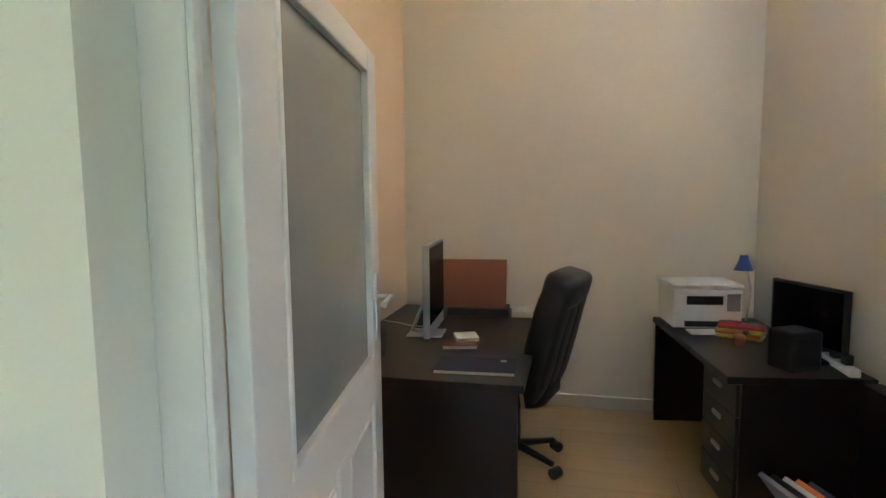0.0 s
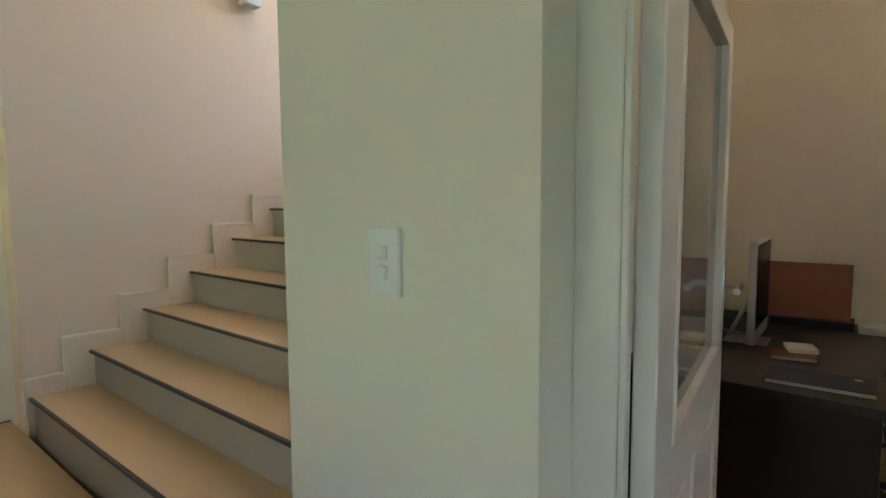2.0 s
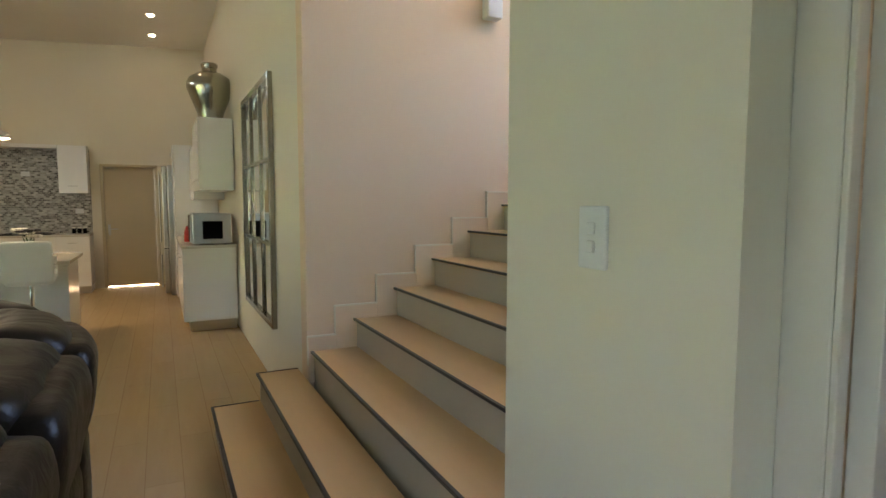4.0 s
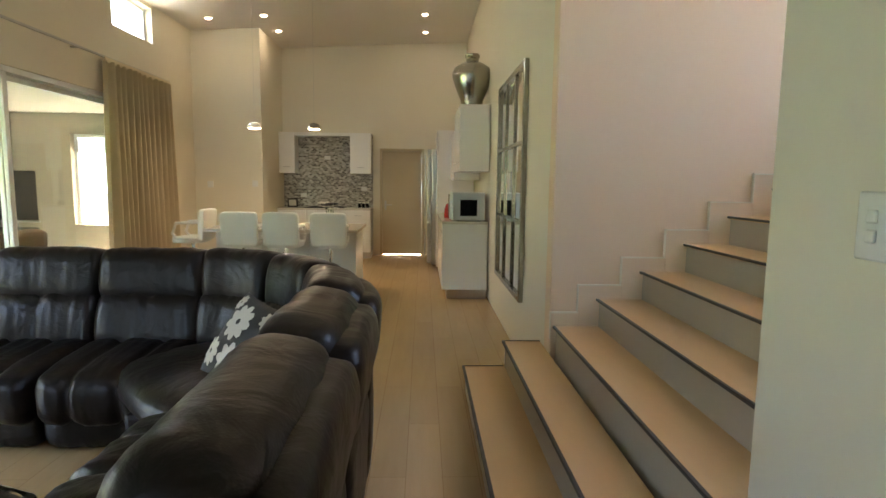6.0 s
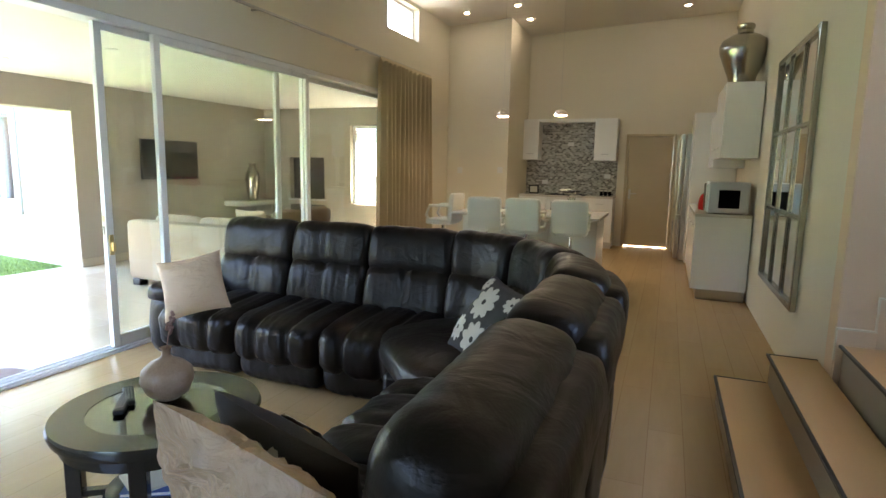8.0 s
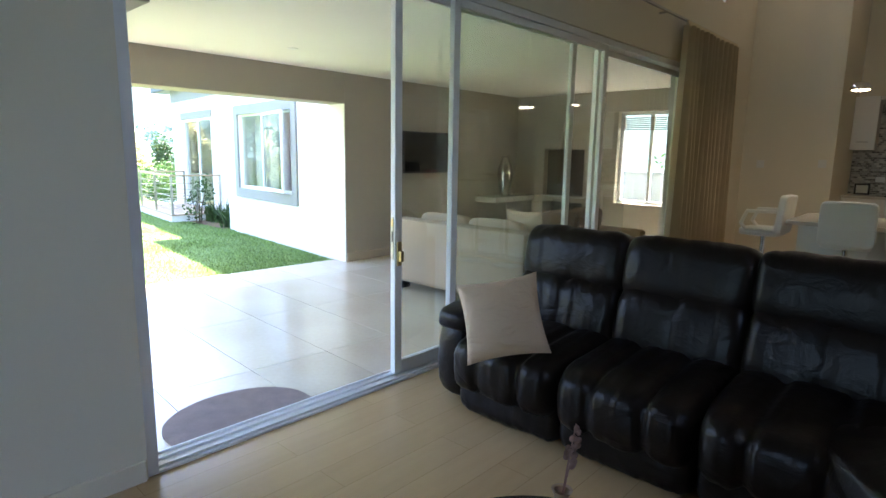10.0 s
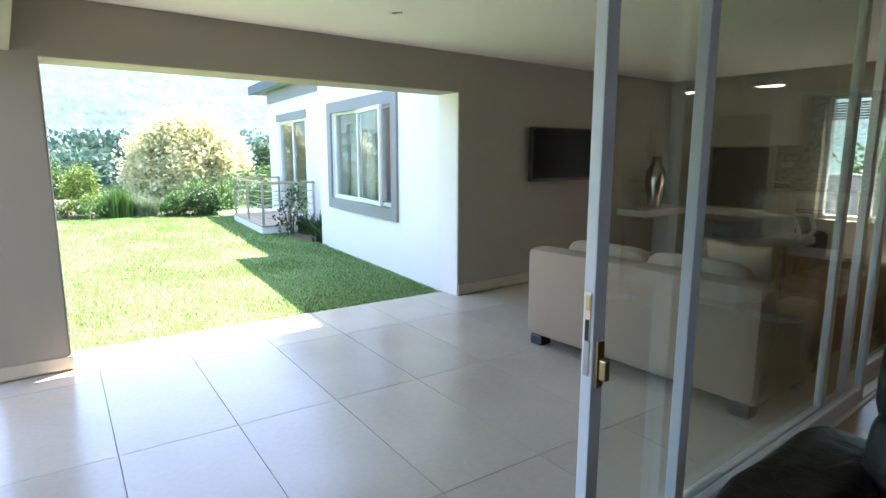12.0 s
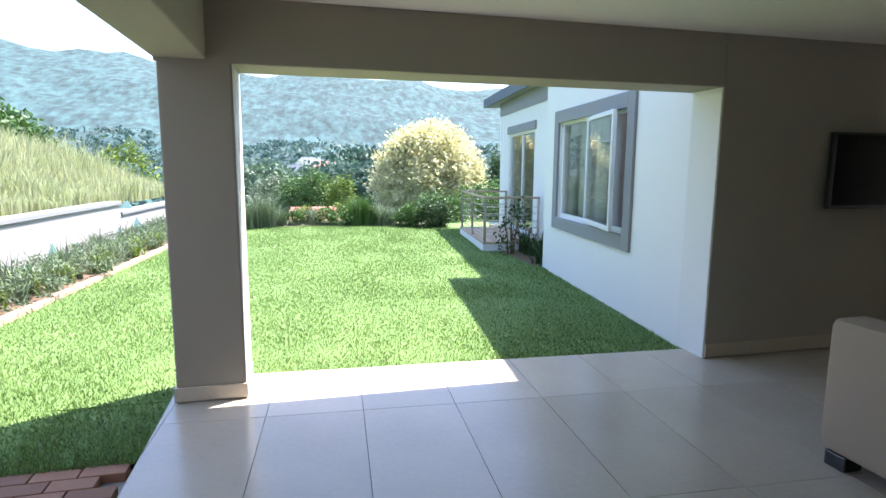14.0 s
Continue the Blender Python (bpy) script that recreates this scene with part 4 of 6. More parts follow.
doormat = thing("doormat", (-1.98, -4.08, -0.012), "half-round worn patterned doormat on the patio tiles", "mat")
mb = bmesh.new()
pts = [(-0.42, -0.02), (0.42, -0.02)] + [(0.42 * math.cos(math.pi * i / 24), -0.16 - 0.34 * math.sin(math.pi * i / 24)) for i in range(25)]
f = mb.faces.new([mb.verts.new((x, y, 0.0)) for x, y in pts])
ext = bmesh.ops.extrude_face_region(mb, geom=[f])
bmesh.ops.translate(mb, vec=(0, 0, 0.014), verts=[v for v in ext["geom"] if isinstance(v, bmesh.types.BMVert)])
part("mat_body", mb, MAT_FAB, doormat)

# ---------------------------------------------------------------- kitchen
def cupboard(name, x0, x1, y0, y1, z0, z1, facing, doors, label, handles=True, drawers=0, group="", plinth=0.0):
    """A white unit; facing 'x+', or 'y-'; doors split evenly across its front."""
    cx, cy = (x0 + x1) / 2, (y0 + y1) / 2
    ob = thing(name, (cx, cy, z0), label, "cabinet", group)
    hx, hy, hz = (x1 - x0) / 2, (y1 - y0) / 2, z1 - z0
    part("body", boxed(-hx, hx, -hy, hy, plinth, hz, r=0.002), WHITE, ob)
    if plinth:
        part("plinth", boxed(-hx + (0.02), hx - 0.05 if facing == "x+" else hx - 0.02, -hy + (0.05 if facing == "y-" else 0.02), hy - 0.01, 0, plinth), STEEL, ob, "steel plinth")
    n = max(doors, drawers)
    for i in range(n):
        if drawers:
            za, zb = plinth + (hz - plinth) * i / n, plinth + (hz - plinth) * (i + 1) / n
            a, b = (-hy, hy) if facing == "x+" else (-hx, hx)
        else:
            za, zb = plinth, hz
            L = hy if facing == "x+" else hx
            a, b = -L + 2 * L * i / n, -L + 2 * L * (i + 1) / n
        g = 0.002
        if facing == "x+":
            d = part("drawer" if drawers else "door", boxed(hx + 0.001, hx + 0.019, a + g, b - g, za + g, zb - g, r=0.002), WHITE, ob)
        else:
            d = part("drawer" if drawers else "door", boxed(a + g, b - g, -hy - 0.019, -hy - 0.001, za + g, zb - g, r=0.002), WHITE, ob)
        if handles:
            mid = (a + b) / 2
            zc = (za + zb) / 2 if drawers else (za + 0.12 if z0 > 1 else zb - 0.12)
            if facing == "x+":
                hb = tubed((hx + 0.045, mid - 0.07, zc), (hx + 0.045, mid + 0.07, zc), 0.006, seg=8)
                for s in (-0.06, 0.06):
                    tube(hb, (hx + 0.018, mid + s, zc), (hx + 0.045, mid + s, zc), 0.004, seg=6)
            else:
                hb = tubed((mid - 0.07, -hy - 0.045, zc), (mid + 0.07, -hy - 0.045, zc), 0.006, seg=8)
                for s in (-0.06, 0.06):
                    tube(hb, (mid + s, -hy - 0.018, zc), (mid + s, -hy - 0.045, zc), 0.004, seg=6)
            part("handle", hb, STEEL, d, "steel bar handle")
    return ob


# end wall run
CT = 0.95
cupboard("base_cabinet", -11.51, -10.95, -2.74, -2.20, 0, CT, "x+", 1, "white base cabinet beside the oven", plinth=0.12)
cupboard("drawer_cabinet", -11.51, -10.95, -1.42, -0.94, 0, CT, "x+", 0, "white four-drawer kitchen cabinet", drawers=4, plinth=0.12)
oven = thing("oven", (-11.23, -1.81, 0), "built-in steel oven under the hob", "oven")
part("body", boxed(-0.28, 0.27, -0.388, 0.388, 0.0, CT), WHITE, oven)
part("oven_door", boxed(0.271, 0.29, -0.30, 0.30, 0.16, 0.72, r=0.004), SCREEN, oven, "black glass oven door")
part("control_panel", boxed(0.271, 0.29, -0.30, 0.30, 0.73, 0.86, r=0.003), STEEL, oven)
part("handle", tubed((0.32, -0.25, 0.69), (0.32, 0.25, 0.69), 0.009), STEEL, oven)
wt = thing("worktop", (-11.22, -1.84, CT), "pale stone kitchen worktop on the end wall", "worktop")
part("slab", boxed(-0.29, 0.31, -0.905, 0.905, 0.0, 0.035, r=0.005), STONE_TOP, wt)
hob = thing("hob", (-11.2, -1.85, CT + 0.035), "black glass hob with pan supports", "hob")
part("glass_plate", boxed(-0.25, 0.25, -0.38, 0.38, 0, 0.012, r=0.003), SCREEN, hob)
for x in (-0.12, 0.12):
    for y in (-0.24, 0.0, 0.24):
        part("burner", lathe([(0.0, 0.012), (0.05, 0.012), (0.05, 0.03), (0.0, 0.032)], 16, (x, y, 0)), BLACK, hob)
splash = boxed(KITCHEN, KITCHEN + 0.012, -2.74, -0.94, CT + 0.036, 2.43)
setting("trim_mosaic_splashback", splash, MOSAIC, "stone mosaic splashback behind the hob", "splashback")
cupboard("wall_cabinet", -11.508, -11.16, -2.745, -2.44, 1.66, 2.45, "x+", 1, "white wall cabinet beside the mosaic")
cupboard("wall_cabinet", -11.508, -11.16, -1.36, -0.95, 1.66, 2.45, "x+", 1, "white wall cabinet beside the mosaic")
bridge = thing("bridge_panel", (-11.33, -1.90, 2.39), "white panel bridging the wall cabinets", "panel")
part("panel", boxed(-0.17, 0.17, -0.535, 0.535, 0, 0.06, r=0.003), WHITE, bridge)
for k, y in enumerate((-1.12, -1.04, -1.20)):
    jar = thing("spice_jar", (-11.35, y, CT + 0.035), "small dark jar with a pale lid on the worktop", "jar", "jars on the worktop")
    part("jar", lathe([(0, 0), (0.03, 0), (0.03, 0.085), (0.0, 0.085)], 16), SCREEN, jar)
    part("lid", lathe([(0, 0.085), (0.031, 0.085), (0.031, 0.11), (0.0, 0.11)], 16), PAPER, jar)
pic = thing("picture_frame", (-11.40, -2.55, CT + 0.035), "small dark framed picture on the worktop", "picture")
part("surround", boxed(-0.01, 0.01, -0.10, 0.10, 0, 0.17, r=0.003), BLACK_WOOD, pic)
part("print", boxed(0.0105, 0.013, -0.075, 0.075, 0.025, 0.145), PAPER, pic)
for y, z in ((-2.35, 1.22), (-1.12, 1.36), (-1.86, 1.98)):
    so = thing("wall_socket", (KITCHEN + 0.012, y, z), "white double socket on the mosaic", "socket", "sockets on the mosaic")
    part("plate", boxed(0, 0.01, -0.06, 0.06, -0.04, 0.04, r=0.003), WHITE_PLASTIC, so)

kd = thing("door_2", (KITCHEN - 0.10, -0.35, 0), "closed tan back door with a steel lever", "door")
kd["kind"] = "structure"
kf = bmesh.new()
box(kf, -0.06, 0.115, -0.45, -0.40, 0, 2.18, 0.004)
box(kf, -0.06, 0.115, 0.40, 0.45, 0, 2.18, 0.004)
box(kf, -0.06, 0.115, -0.40, 0.40, 2.13, 2.18, 0.004)
part("door_frame", kf, KITCHEN_DOOR, kd)
part("leaf", boxed(0.02, 0.064, -0.3985, 0.3985, 0.022, 2.1285, r=0.001), KITCHEN_DOOR, kd)
hb = tubed((0.064, -0.34, 1.04), (0.11, -0.34, 1.04), 0.01)
tube(hb, (0.108, -0.34, 1.04), (0.108, -0.21, 1.04), 0.009)
box(hb, 0.064, 0.07, -0.36, -0.32, 0.93, 1.12, 0.003)
part("door_handle", hb, STEEL, kd, "steel lever handle")

# units along the mirror wall
cupboard("base_cabinet", -9.25, -7.11, 0.35, 0.925, 0, 0.98, "y-", 4, "white base cabinets along the kitchen wall", plinth=0.12)
wt2 = thing("worktop", (-8.18, 0.63, 0.98), "pale stone worktop along the kitchen wall", "worktop")
part("slab", boxed(-1.07, 1.085, -0.31, 0.298, 0, 0.035, r=0.005), STONE_TOP, wt2)
cupboard("wall_cabinet", -8.35, -7.14, 0.56, 0.925, 1.66, 2.50, "y-", 2, "white wall cabinets above the worktop")
cupboard("wall_cabinet", -9.25, -8.36, 0.56, 0.925, 1.55, 2.28, "y-", 2, "white wall cabinets above the worktop")
cupboard("tall_cabinet", -9.95, -9.27, 0.33, 0.925, 0, 2.36, "y-", 2, "tall white larder cabinet beside the fridge", plinth=0.1)
fridge = thing("fridge", (-10.33, 0.50, 0), "tall brushed steel fridge between the white cabinets", "fridge")
part("body", boxed(-0.36, 0.36, -0.26, 0.42, 0.03, 2.10, r=0.01), STEEL, fridge)
for z0, z1 in ((0.06, 0.78), (0.79, 2.09)):
    d = part("fridge_door", boxed(-0.36, 0.36, -0.34, -0.27, z0, z1, r=0.015), STEEL, fridge)
    part("handle", tubed((0.31, -0.38, z0 + 0.1), (0.31, -0.38, z1 - 0.1), 0.012), STEEL, d, "long steel bar handle")

mw = thing("microwave", (-7.37, 0.66, 1.015), "silver microwave oven with a dark door on the worktop", "microwave")
part("body", boxed(-0.28, 0.245, -0.21, 0.22, 0.012, 0.37, r=0.012), ALU, mw)
part("side_grille", boxed(0.246, 0.249, -0.10, 0.12, 0.07, 0.28), SCREEN, mw, "dark window")
part("microwave_door", boxed(-0.25, 0.10, -0.235, -0.21, 0.03, 0.345, r=0.006), SCREEN, mw, "dark glass door")
part("control_panel", boxed(0.105, 0.235, -0.232, -0.21, 0.03, 0.345, r=0.004), ALU, mw)
for s in (-0.2, 0.2):
    for y in (-0.12, 0.15):
        part("foot", tubed((s, y, 0), (s, y, 0.013), 0.015), RUBBER, mw)
kettle = thing("kettle", (-7.86, 0.47, 1.015), "glossy red kettle on the worktop", "kettle")
part("body", lathe([(0.0, 0.0), (0.085, 0.0), (0.09, 0.03), (0.085, 0.12), (0.062, 0.19), (0.03, 0.215), (0.0, 0.22)], 28), RED, kettle, smooth=True)
part("handle", path_tube([Vector((0.07, 0, 0.17)), Vector((0.13, 0, 0.19)), Vector((0.14, 0, 0.10)), Vector((0.09, 0, 0.05))], 0.011), BLACK, kettle)
part("spout", tubed((-0.07, 0, 0.12), (-0.125, 0, 0.18), 0.022, 0.012), RED, kettle, smooth=True)
part("knob", lathe([(0, 0.218), (0.015, 0.222), (0.018, 0.24), (0, 0.25)], 14), BLACK, kettle)
toaster = thing("toaster", (-8.3, 0.60, 1.015), "red toaster on the worktop", "toaster")
part("body", boxed(-0.14, 0.14, -0.09, 0.09, 0.01, 0.2, r=0.03), RED, toaster)
part("slot", boxed(-0.11, 0.11, -0.04, -0.015, 0.198, 0.203), BLACK, toaster)
part("slot", boxed(-0.11, 0.11, 0.015, 0.04, 0.198, 0.203), BLACK, toaster)

urn = thing("metal_urn", (-7.55, 0.72, 2.50), "large pewter ginger-jar urn on top of the cabinets", "urn")
part("body", lathe([(q * 1.27, z) for q, z in ((0.0, 0.0), (0.105, 0.0), (0.11, 0.03), (0.12, 0.10), (0.165, 0.24), (0.205, 0.38), (0.21, 0.45), (0.185, 0.52), (0.12, 0.575), (0.07, 0.60), (0.065, 0.635), (0.075, 0.655), (0.078, 0.685), (0.068, 0.70), (0.0, 0.705))], 40), PEWTER, urn, smooth=True)

# island and stools
island = thing("kitchen_island", (-7.35, -1.65, 0), "white kitchen island with cupboard doors and a pale top", "island")
part("body", boxed(-0.50, 0.30, -0.88, 0.88, 0.08, 0.88, r=0.003), WHITE, island)
part("plinth", boxed(-0.45, 0.25, -0.83, 0.83, 0, 0.08), STEEL, island)
for i in range(3):
    y = -0.88 + 0.587 * i
    d = part("door", boxed(0.301, 0.319, y + 0.003, y + 0.584, 0.085, 0.845, r=0.003), WHITE, island)
    hb = tubed((0.345, y + 0.36, 0.74), (0.345, y + 0.43, 0.66), 0.007, seg=8)
    tube(hb, (0.318, y + 0.37, 0.73), (0.345, y + 0.37, 0.73), 0.005, seg=6)
    part("handle", hb, STEEL, d, "short slanted steel handle")
part("island_top", boxed(-0.55, 0.55, -0.95, 0.93, 0.881, 0.92, r=0.006), STONE_TOP, island, "pale stone top")


def stool(at, rz=0, first=None):
    if first:
        return copy_thing(first, pose(*at, 0, 0, rz))
    ob = thing("bar_stool", at, "white leather bar stool with chrome stem and looped arms", "stool", "stools at the island", rz)
    part("foot_disc", lathe([(0.0, 0.0), (0.20, 0.0), (0.205, 0.008), (0.19, 0.016), (0.04, 0.03), (0.0, 0.03)], 32), CHROME, ob, smooth=True)
    part("stem", tubed((0, 0, 0.03), (0, 0, 0.72), 0.025, 0.022, 16), CHROME, ob, "chrome gas stem", smooth=True)
    part("footrest", path_tube([Vector((0.0, 0.0, 0.28)), Vector((-0.10, 0.11, 0.28)), Vector((-0.2, 0.08, 0.28)), Vector((-0.2, -0.08, 0.28)), Vector((-0.10, -0.11, 0.28)), Vector((0, 0, 0.28))], 0.01), CHROME, ob)
    part("seat", puff((0.38, 0.38, 0.08), pose(-0.01, 0, 0.755), 0.3), WHITE_LEATHER, ob, smooth=True)
    part("backrest", puff((0.075, 0.42, 0.40), pose(0.19, 0, 0.945, 0, 5), 0.22), WHITE_LEATHER, ob, "white padded backrest", smooth=True)
    for s in (-1, 1):
        part("arm", path_tube([Vector((0.17, s * 0.185, 0.78)), Vector((-0.12, s * 0.19, 0.78)), Vector((-0.17, s * 0.19, 0.84)), Vector((-0.12, s * 0.19, 0.97)), Vector((0.17, s * 0.185, 0.98))], 0.018), WHITE_LEATHER, ob, smooth=True)
    return ob


WHITE_LEATHER = material("white leather", (0.84, 0.82, 0.76), 0.4, scale=8, fine=140, bump=0.12)
s0 = stool((-6.70, -2.08, 0), 4)
stool((-6.68, -1.57, 0), -3, s0)
stool((-6.66, -1.03, 0), 2, s0)
stool((-7.15, -2.86, 0), 88, s0)

flow = thing("flower_vase", (-7.55, -1.18, 0.92), "glass vase with black and white flowers on the island", "flowers")
part("vase", lathe([(0.0, 0.0), (0.05, 0.0), (0.06, 0.05), (0.045, 0.14), (0.055, 0.19), (0.05, 0.19), (0.04, 0.14), (0.052, 0.05), (0.0, 0.01)], 20), TABLE_GLASS, flow, smooth=True)
rf = random.Random(9)
for k in range(9):
    a, rr = rf.uniform(0, 6.3), rf.uniform(0.04, 0.15)
    c = Vector((rr * math.cos(a), rr * math.sin(a), rf.uniform(0.21, 0.33)))
    bm = bmesh.new()
    for q in range(6):
        b = 2 * math.pi * q / 6
        puff((0.085, 0.06, 0.03), Matrix.Translation(c + Vector((0.045 * math.cos(b), 0.045 * math.sin(b), 0))) @ Matrix.Rotation(b, 4, "Z"), 0.8, 8, 6, bm=bm)
    part("flower_head", bm, PAPER if k % 2 else BLACK, flow, smooth=True)
    part("stalk", tubed((0, 0, 0.05), c, 0.003, seg=5), LEAF_DARK, flow)

BULB = glow("warm lamp glass", (1.0, 0.86, 0.62), 5.0)
DOWNLIGHT = glow("warm downlight lens", (1.0, 0.88, 0.68), 4.0)
for y in (-2.29, -1.46):
    pen = thing("pendant_lamp", (-8.0, y, 2.22), "small chrome dome pendant lamp above the island", "lamp", "pendants above the island")
    part("shade", lathe([(0.0, 0.10), (0.03, 0.10), (0.065, 0.085), (0.095, 0.05), (0.10, 0.012), (0.096, 0.012), (0.09, 0.05), (0.06, 0.08), (0.0, 0.09)], 28), CHROME, pen, smooth=True)
    part("bulb", lathe([(0.0, 0.0), (0.05, 0.006), (0.085, 0.018), (0.085, 0.024), (0.0, 0.03)], 24), BULB, pen, "glowing lamp face")
    part("cord", tubed((0, 0, 0.10), (0, 0, 4.04 + (y - GLASS_WALL) * 0.055 - 2.22), 0.0015, seg=6), STEEL, pen)
for x, y in ((-9.55, 0.09), (-10.67, 0.10), (-9.34, -3.36), (-9.31, -2.48), (-10.24, -2.48), (-7.6, 0.07), (-7.4, -2.48), (-5.4, -2.48), (-5.4, 0.07)):
    z = 4.04 + (y - GLASS_WALL) * 0.055 - 0.006
    dl = thing("downlight", (x, y, z), "small round recessed ceiling downlight, lit", "lamp", "downlights in the ceiling")
    part("ring", lathe([(0.045, -0.004), (0.06, -0.004), (0.06, 0.004), (0.045, 0.004), (0.045, -0.004)], 24), WHITE_PLASTIC, dl)
    part("lens", lathe([(0.0, -0.014), (0.03, -0.010), (0.044, -0.003), (0.044, 0.003), (0.0, 0.003)], 20), DOWNLIGHT, dl, "glowing lens")
for y, z in ((-3.66, 1.43), (-2.88, 1.45)):
    so = thing("light_switch", (-10.0, y, z), "white switch plate on the cream wall", "switch", "plates by the kitchen")
    part("plate", boxed(0, 0.01, -0.05, 0.05, -0.055, 0.055, r=0.003), WHITE_PLASTIC, so)
    part("rocker", boxed(0.009, 0.015, -0.012, 0.012, -0.02, 0.02, r=0.003), WHITE_PLASTIC, so)

# ---------------------------------------------------------------- office
desk = thing("desk", (-0.72, 3.73, 0), "dark espresso desk with a panel end, papers on it", "desk")
part("desktop", boxed(-0.56, 0.58, -0.88, 0.86, 0.715, 0.75, r=0.003), ESPRESSO, desk)
part("end_panel", boxed(-0.55, 0.55, -0.87, -0.84, 0, 0.714, r=0.002), ESPRESSO, desk)
part("end_panel", boxed(-0.55, 0.55, 0.81, 0.84, 0, 0.714, r=0.002), ESPRESSO, desk)
part("modesty_panel", boxed(-0.52, -0.49, -0.84, 0.81, 0.3, 0.714), ESPRESSO, desk)
DT = 0.75
imac = thing("desktop_computer", (-0.84, 3.83, DT), "slim silver all-in-one computer with a dark screen", "computer")
imac.matrix_world = pose(-0.775, 3.72, DT, 0, 0, 94)
part("housing", boxed(-0.26, 0.26, -0.02, 0.02, 0.03, 0.58, r=0.006), ALU, imac)
part("screen", boxed(-0.245, 0.245, -0.023, -0.019, 0.11, 0.56), SCREEN, imac)
part("stand", path_tube([Vector((0, 0.02, 0.30)), Vector((0, 0.14, 0.02)), Vector((0, 0.0, 0.008))], 0.012), ALU, imac)
part("foot", boxed(-0.10, 0.10, -0.06, 0.16, 0, 0.008, r=0.002), ALU, imac)
folder = thing("leather_folder", (-0.60, 4.38, DT), "tan leather folder propped open on a stand", "folder")
folder.matrix_world = pose(-0.60, 4.38, DT, 0, 0, 4)
part("stand", boxed(-0.22, 0.22, -0.10, 0.10, 0, 0.05, r=0.004), BLACK, folder)
part("cover", boxed(-0.30, 0.20, -0.008, 0.008, 0.0, 0.36, r=0.003, m=pose(0, -0.05, 0.05, -22)), BROWN_CARD, folder)
for k, (x, y, rz, t) in enumerate(((-0.23, 4.38, 6, 0.03), (-0.20, 4.36, -8, 0.012))):
    flat_book("paper_stack", (x, y, DT + (0.03 if k else 0)), rz, (0.26, 0.20, t), PAPER, "stack of papers and booklets on the desk")
flat_book("notebook", (-0.56, 3.46, DT), 12, (0.2, 0.14, 0.022), BROWN_CARD, "closed notebook on the desk")
flat_book("notepad", (-0.54, 3.56, DT + 0.022), 20, (0.13, 0.15, 0.02), PAPER, "cream notepad lying on a notebook")
lap = flat_book("laptop", (-0.40, 3.08, DT), 3, (0.40, 0.24, 0.02), NAVY, "closed navy laptop on the desk corner")
part("sticker", boxed(0.12, 0.15, 0.05, 0.08, 0.0195, 0.021), PAPER, lap)
bag = thing("camera_bag", (-1.02, 3.12, DT), "small black bag on the desk", "bag")
part("body", puff((0.26, 0.2, 0.17), pose(0, 0, 0.083), 0.4, wrinkle=0.01), BLACK, bag, smooth=True)
part("strap", path_tube([Vector((-0.08, 0, 0.16)), Vector((-0.04, 0, 0.21)), Vector((0.04, 0, 0.21)), Vector((0.08, 0, 0.16))], 0.008), BLACK, bag)
cable = thing("white_cable", (-1.0, 3.95, DT), "thin white cable across the desk", "cable")
part("wire", path_tube([Vector((-0.2, 0.05, 0.004)), Vector((-0.08, 0.0, 0.004)), Vector((0.02, -0.06, 0.004)), Vector((0.12, -0.08, 0.004))], 0.0035, 6), WHITE_PLASTIC, cable)

chair = thing("office_chair", (-0.26, 3.66, 0), "high-backed black leather office chair with chrome arms", "chair", "", 164)
CH = lambda x, y, z, rx=0, ry=0, rz=0: pose(x, y, z, rx, ry, rz)
for k in range(5):
    a = 2 * math.pi * k / 5 + 0.3
    c, s = math.cos(a), math.sin(a)
    leg = part("base_leg", tubed((0, 0, 0.11), (0.28 * c, 0.28 * s, 0.075), 0.026, 0.016, 8), BLACK, chair, smooth=True)
    cw = tubed((0.30 * c - 0.028 * s, 0.30 * s + 0.028 * c, 0.032), (0.30 * c + 0.028 * s, 0.30 * s - 0.028 * c, 0.032), 0.032, seg=16)
    part("castor", cw, BLACK, leg, smooth=True)
part("gas_lift", tubed((0, 0, 0.10), (0, 0, 0.42), 0.028), BLACK, chair)
part("seat", puff((0.52, 0.50, 0.13), CH(0.02, 0, 0.48), 0.42, wrinkle=0.01), BLACK_LEATHER, chair, smooth=True)
for s in (-0.16, 0.0, 0.16):
    part("backrest_panel", puff((0.17, 0.20, 0.74), CH(-0.23, s, 0.80, 0, -15), 0.5, wrinkle=0.008, seed=s), BLACK_LEATHER, chair, "tall padded rib of the leather backrest", smooth=True)
part("headrest", puff((0.19, 0.47, 0.20), CH(-0.31, 0, 1.09, 0, -15), 0.5, wrinkle=0.008), BLACK_LEATHER, chair, smooth=True)
for s in (-1, 1):
    part("armrest", path_tube([Vector((-0.16, s * 0.28, 0.46)), Vector((-0.14, s * 0.30, 0.66)), Vector((0.02, s * 0.30, 0.70)), Vector((0.16, s * 0.29, 0.62)), Vector((0.14, s * 0.27, 0.46))], 0.017), CHROME, chair, "chrome loop armrest", smooth=True)

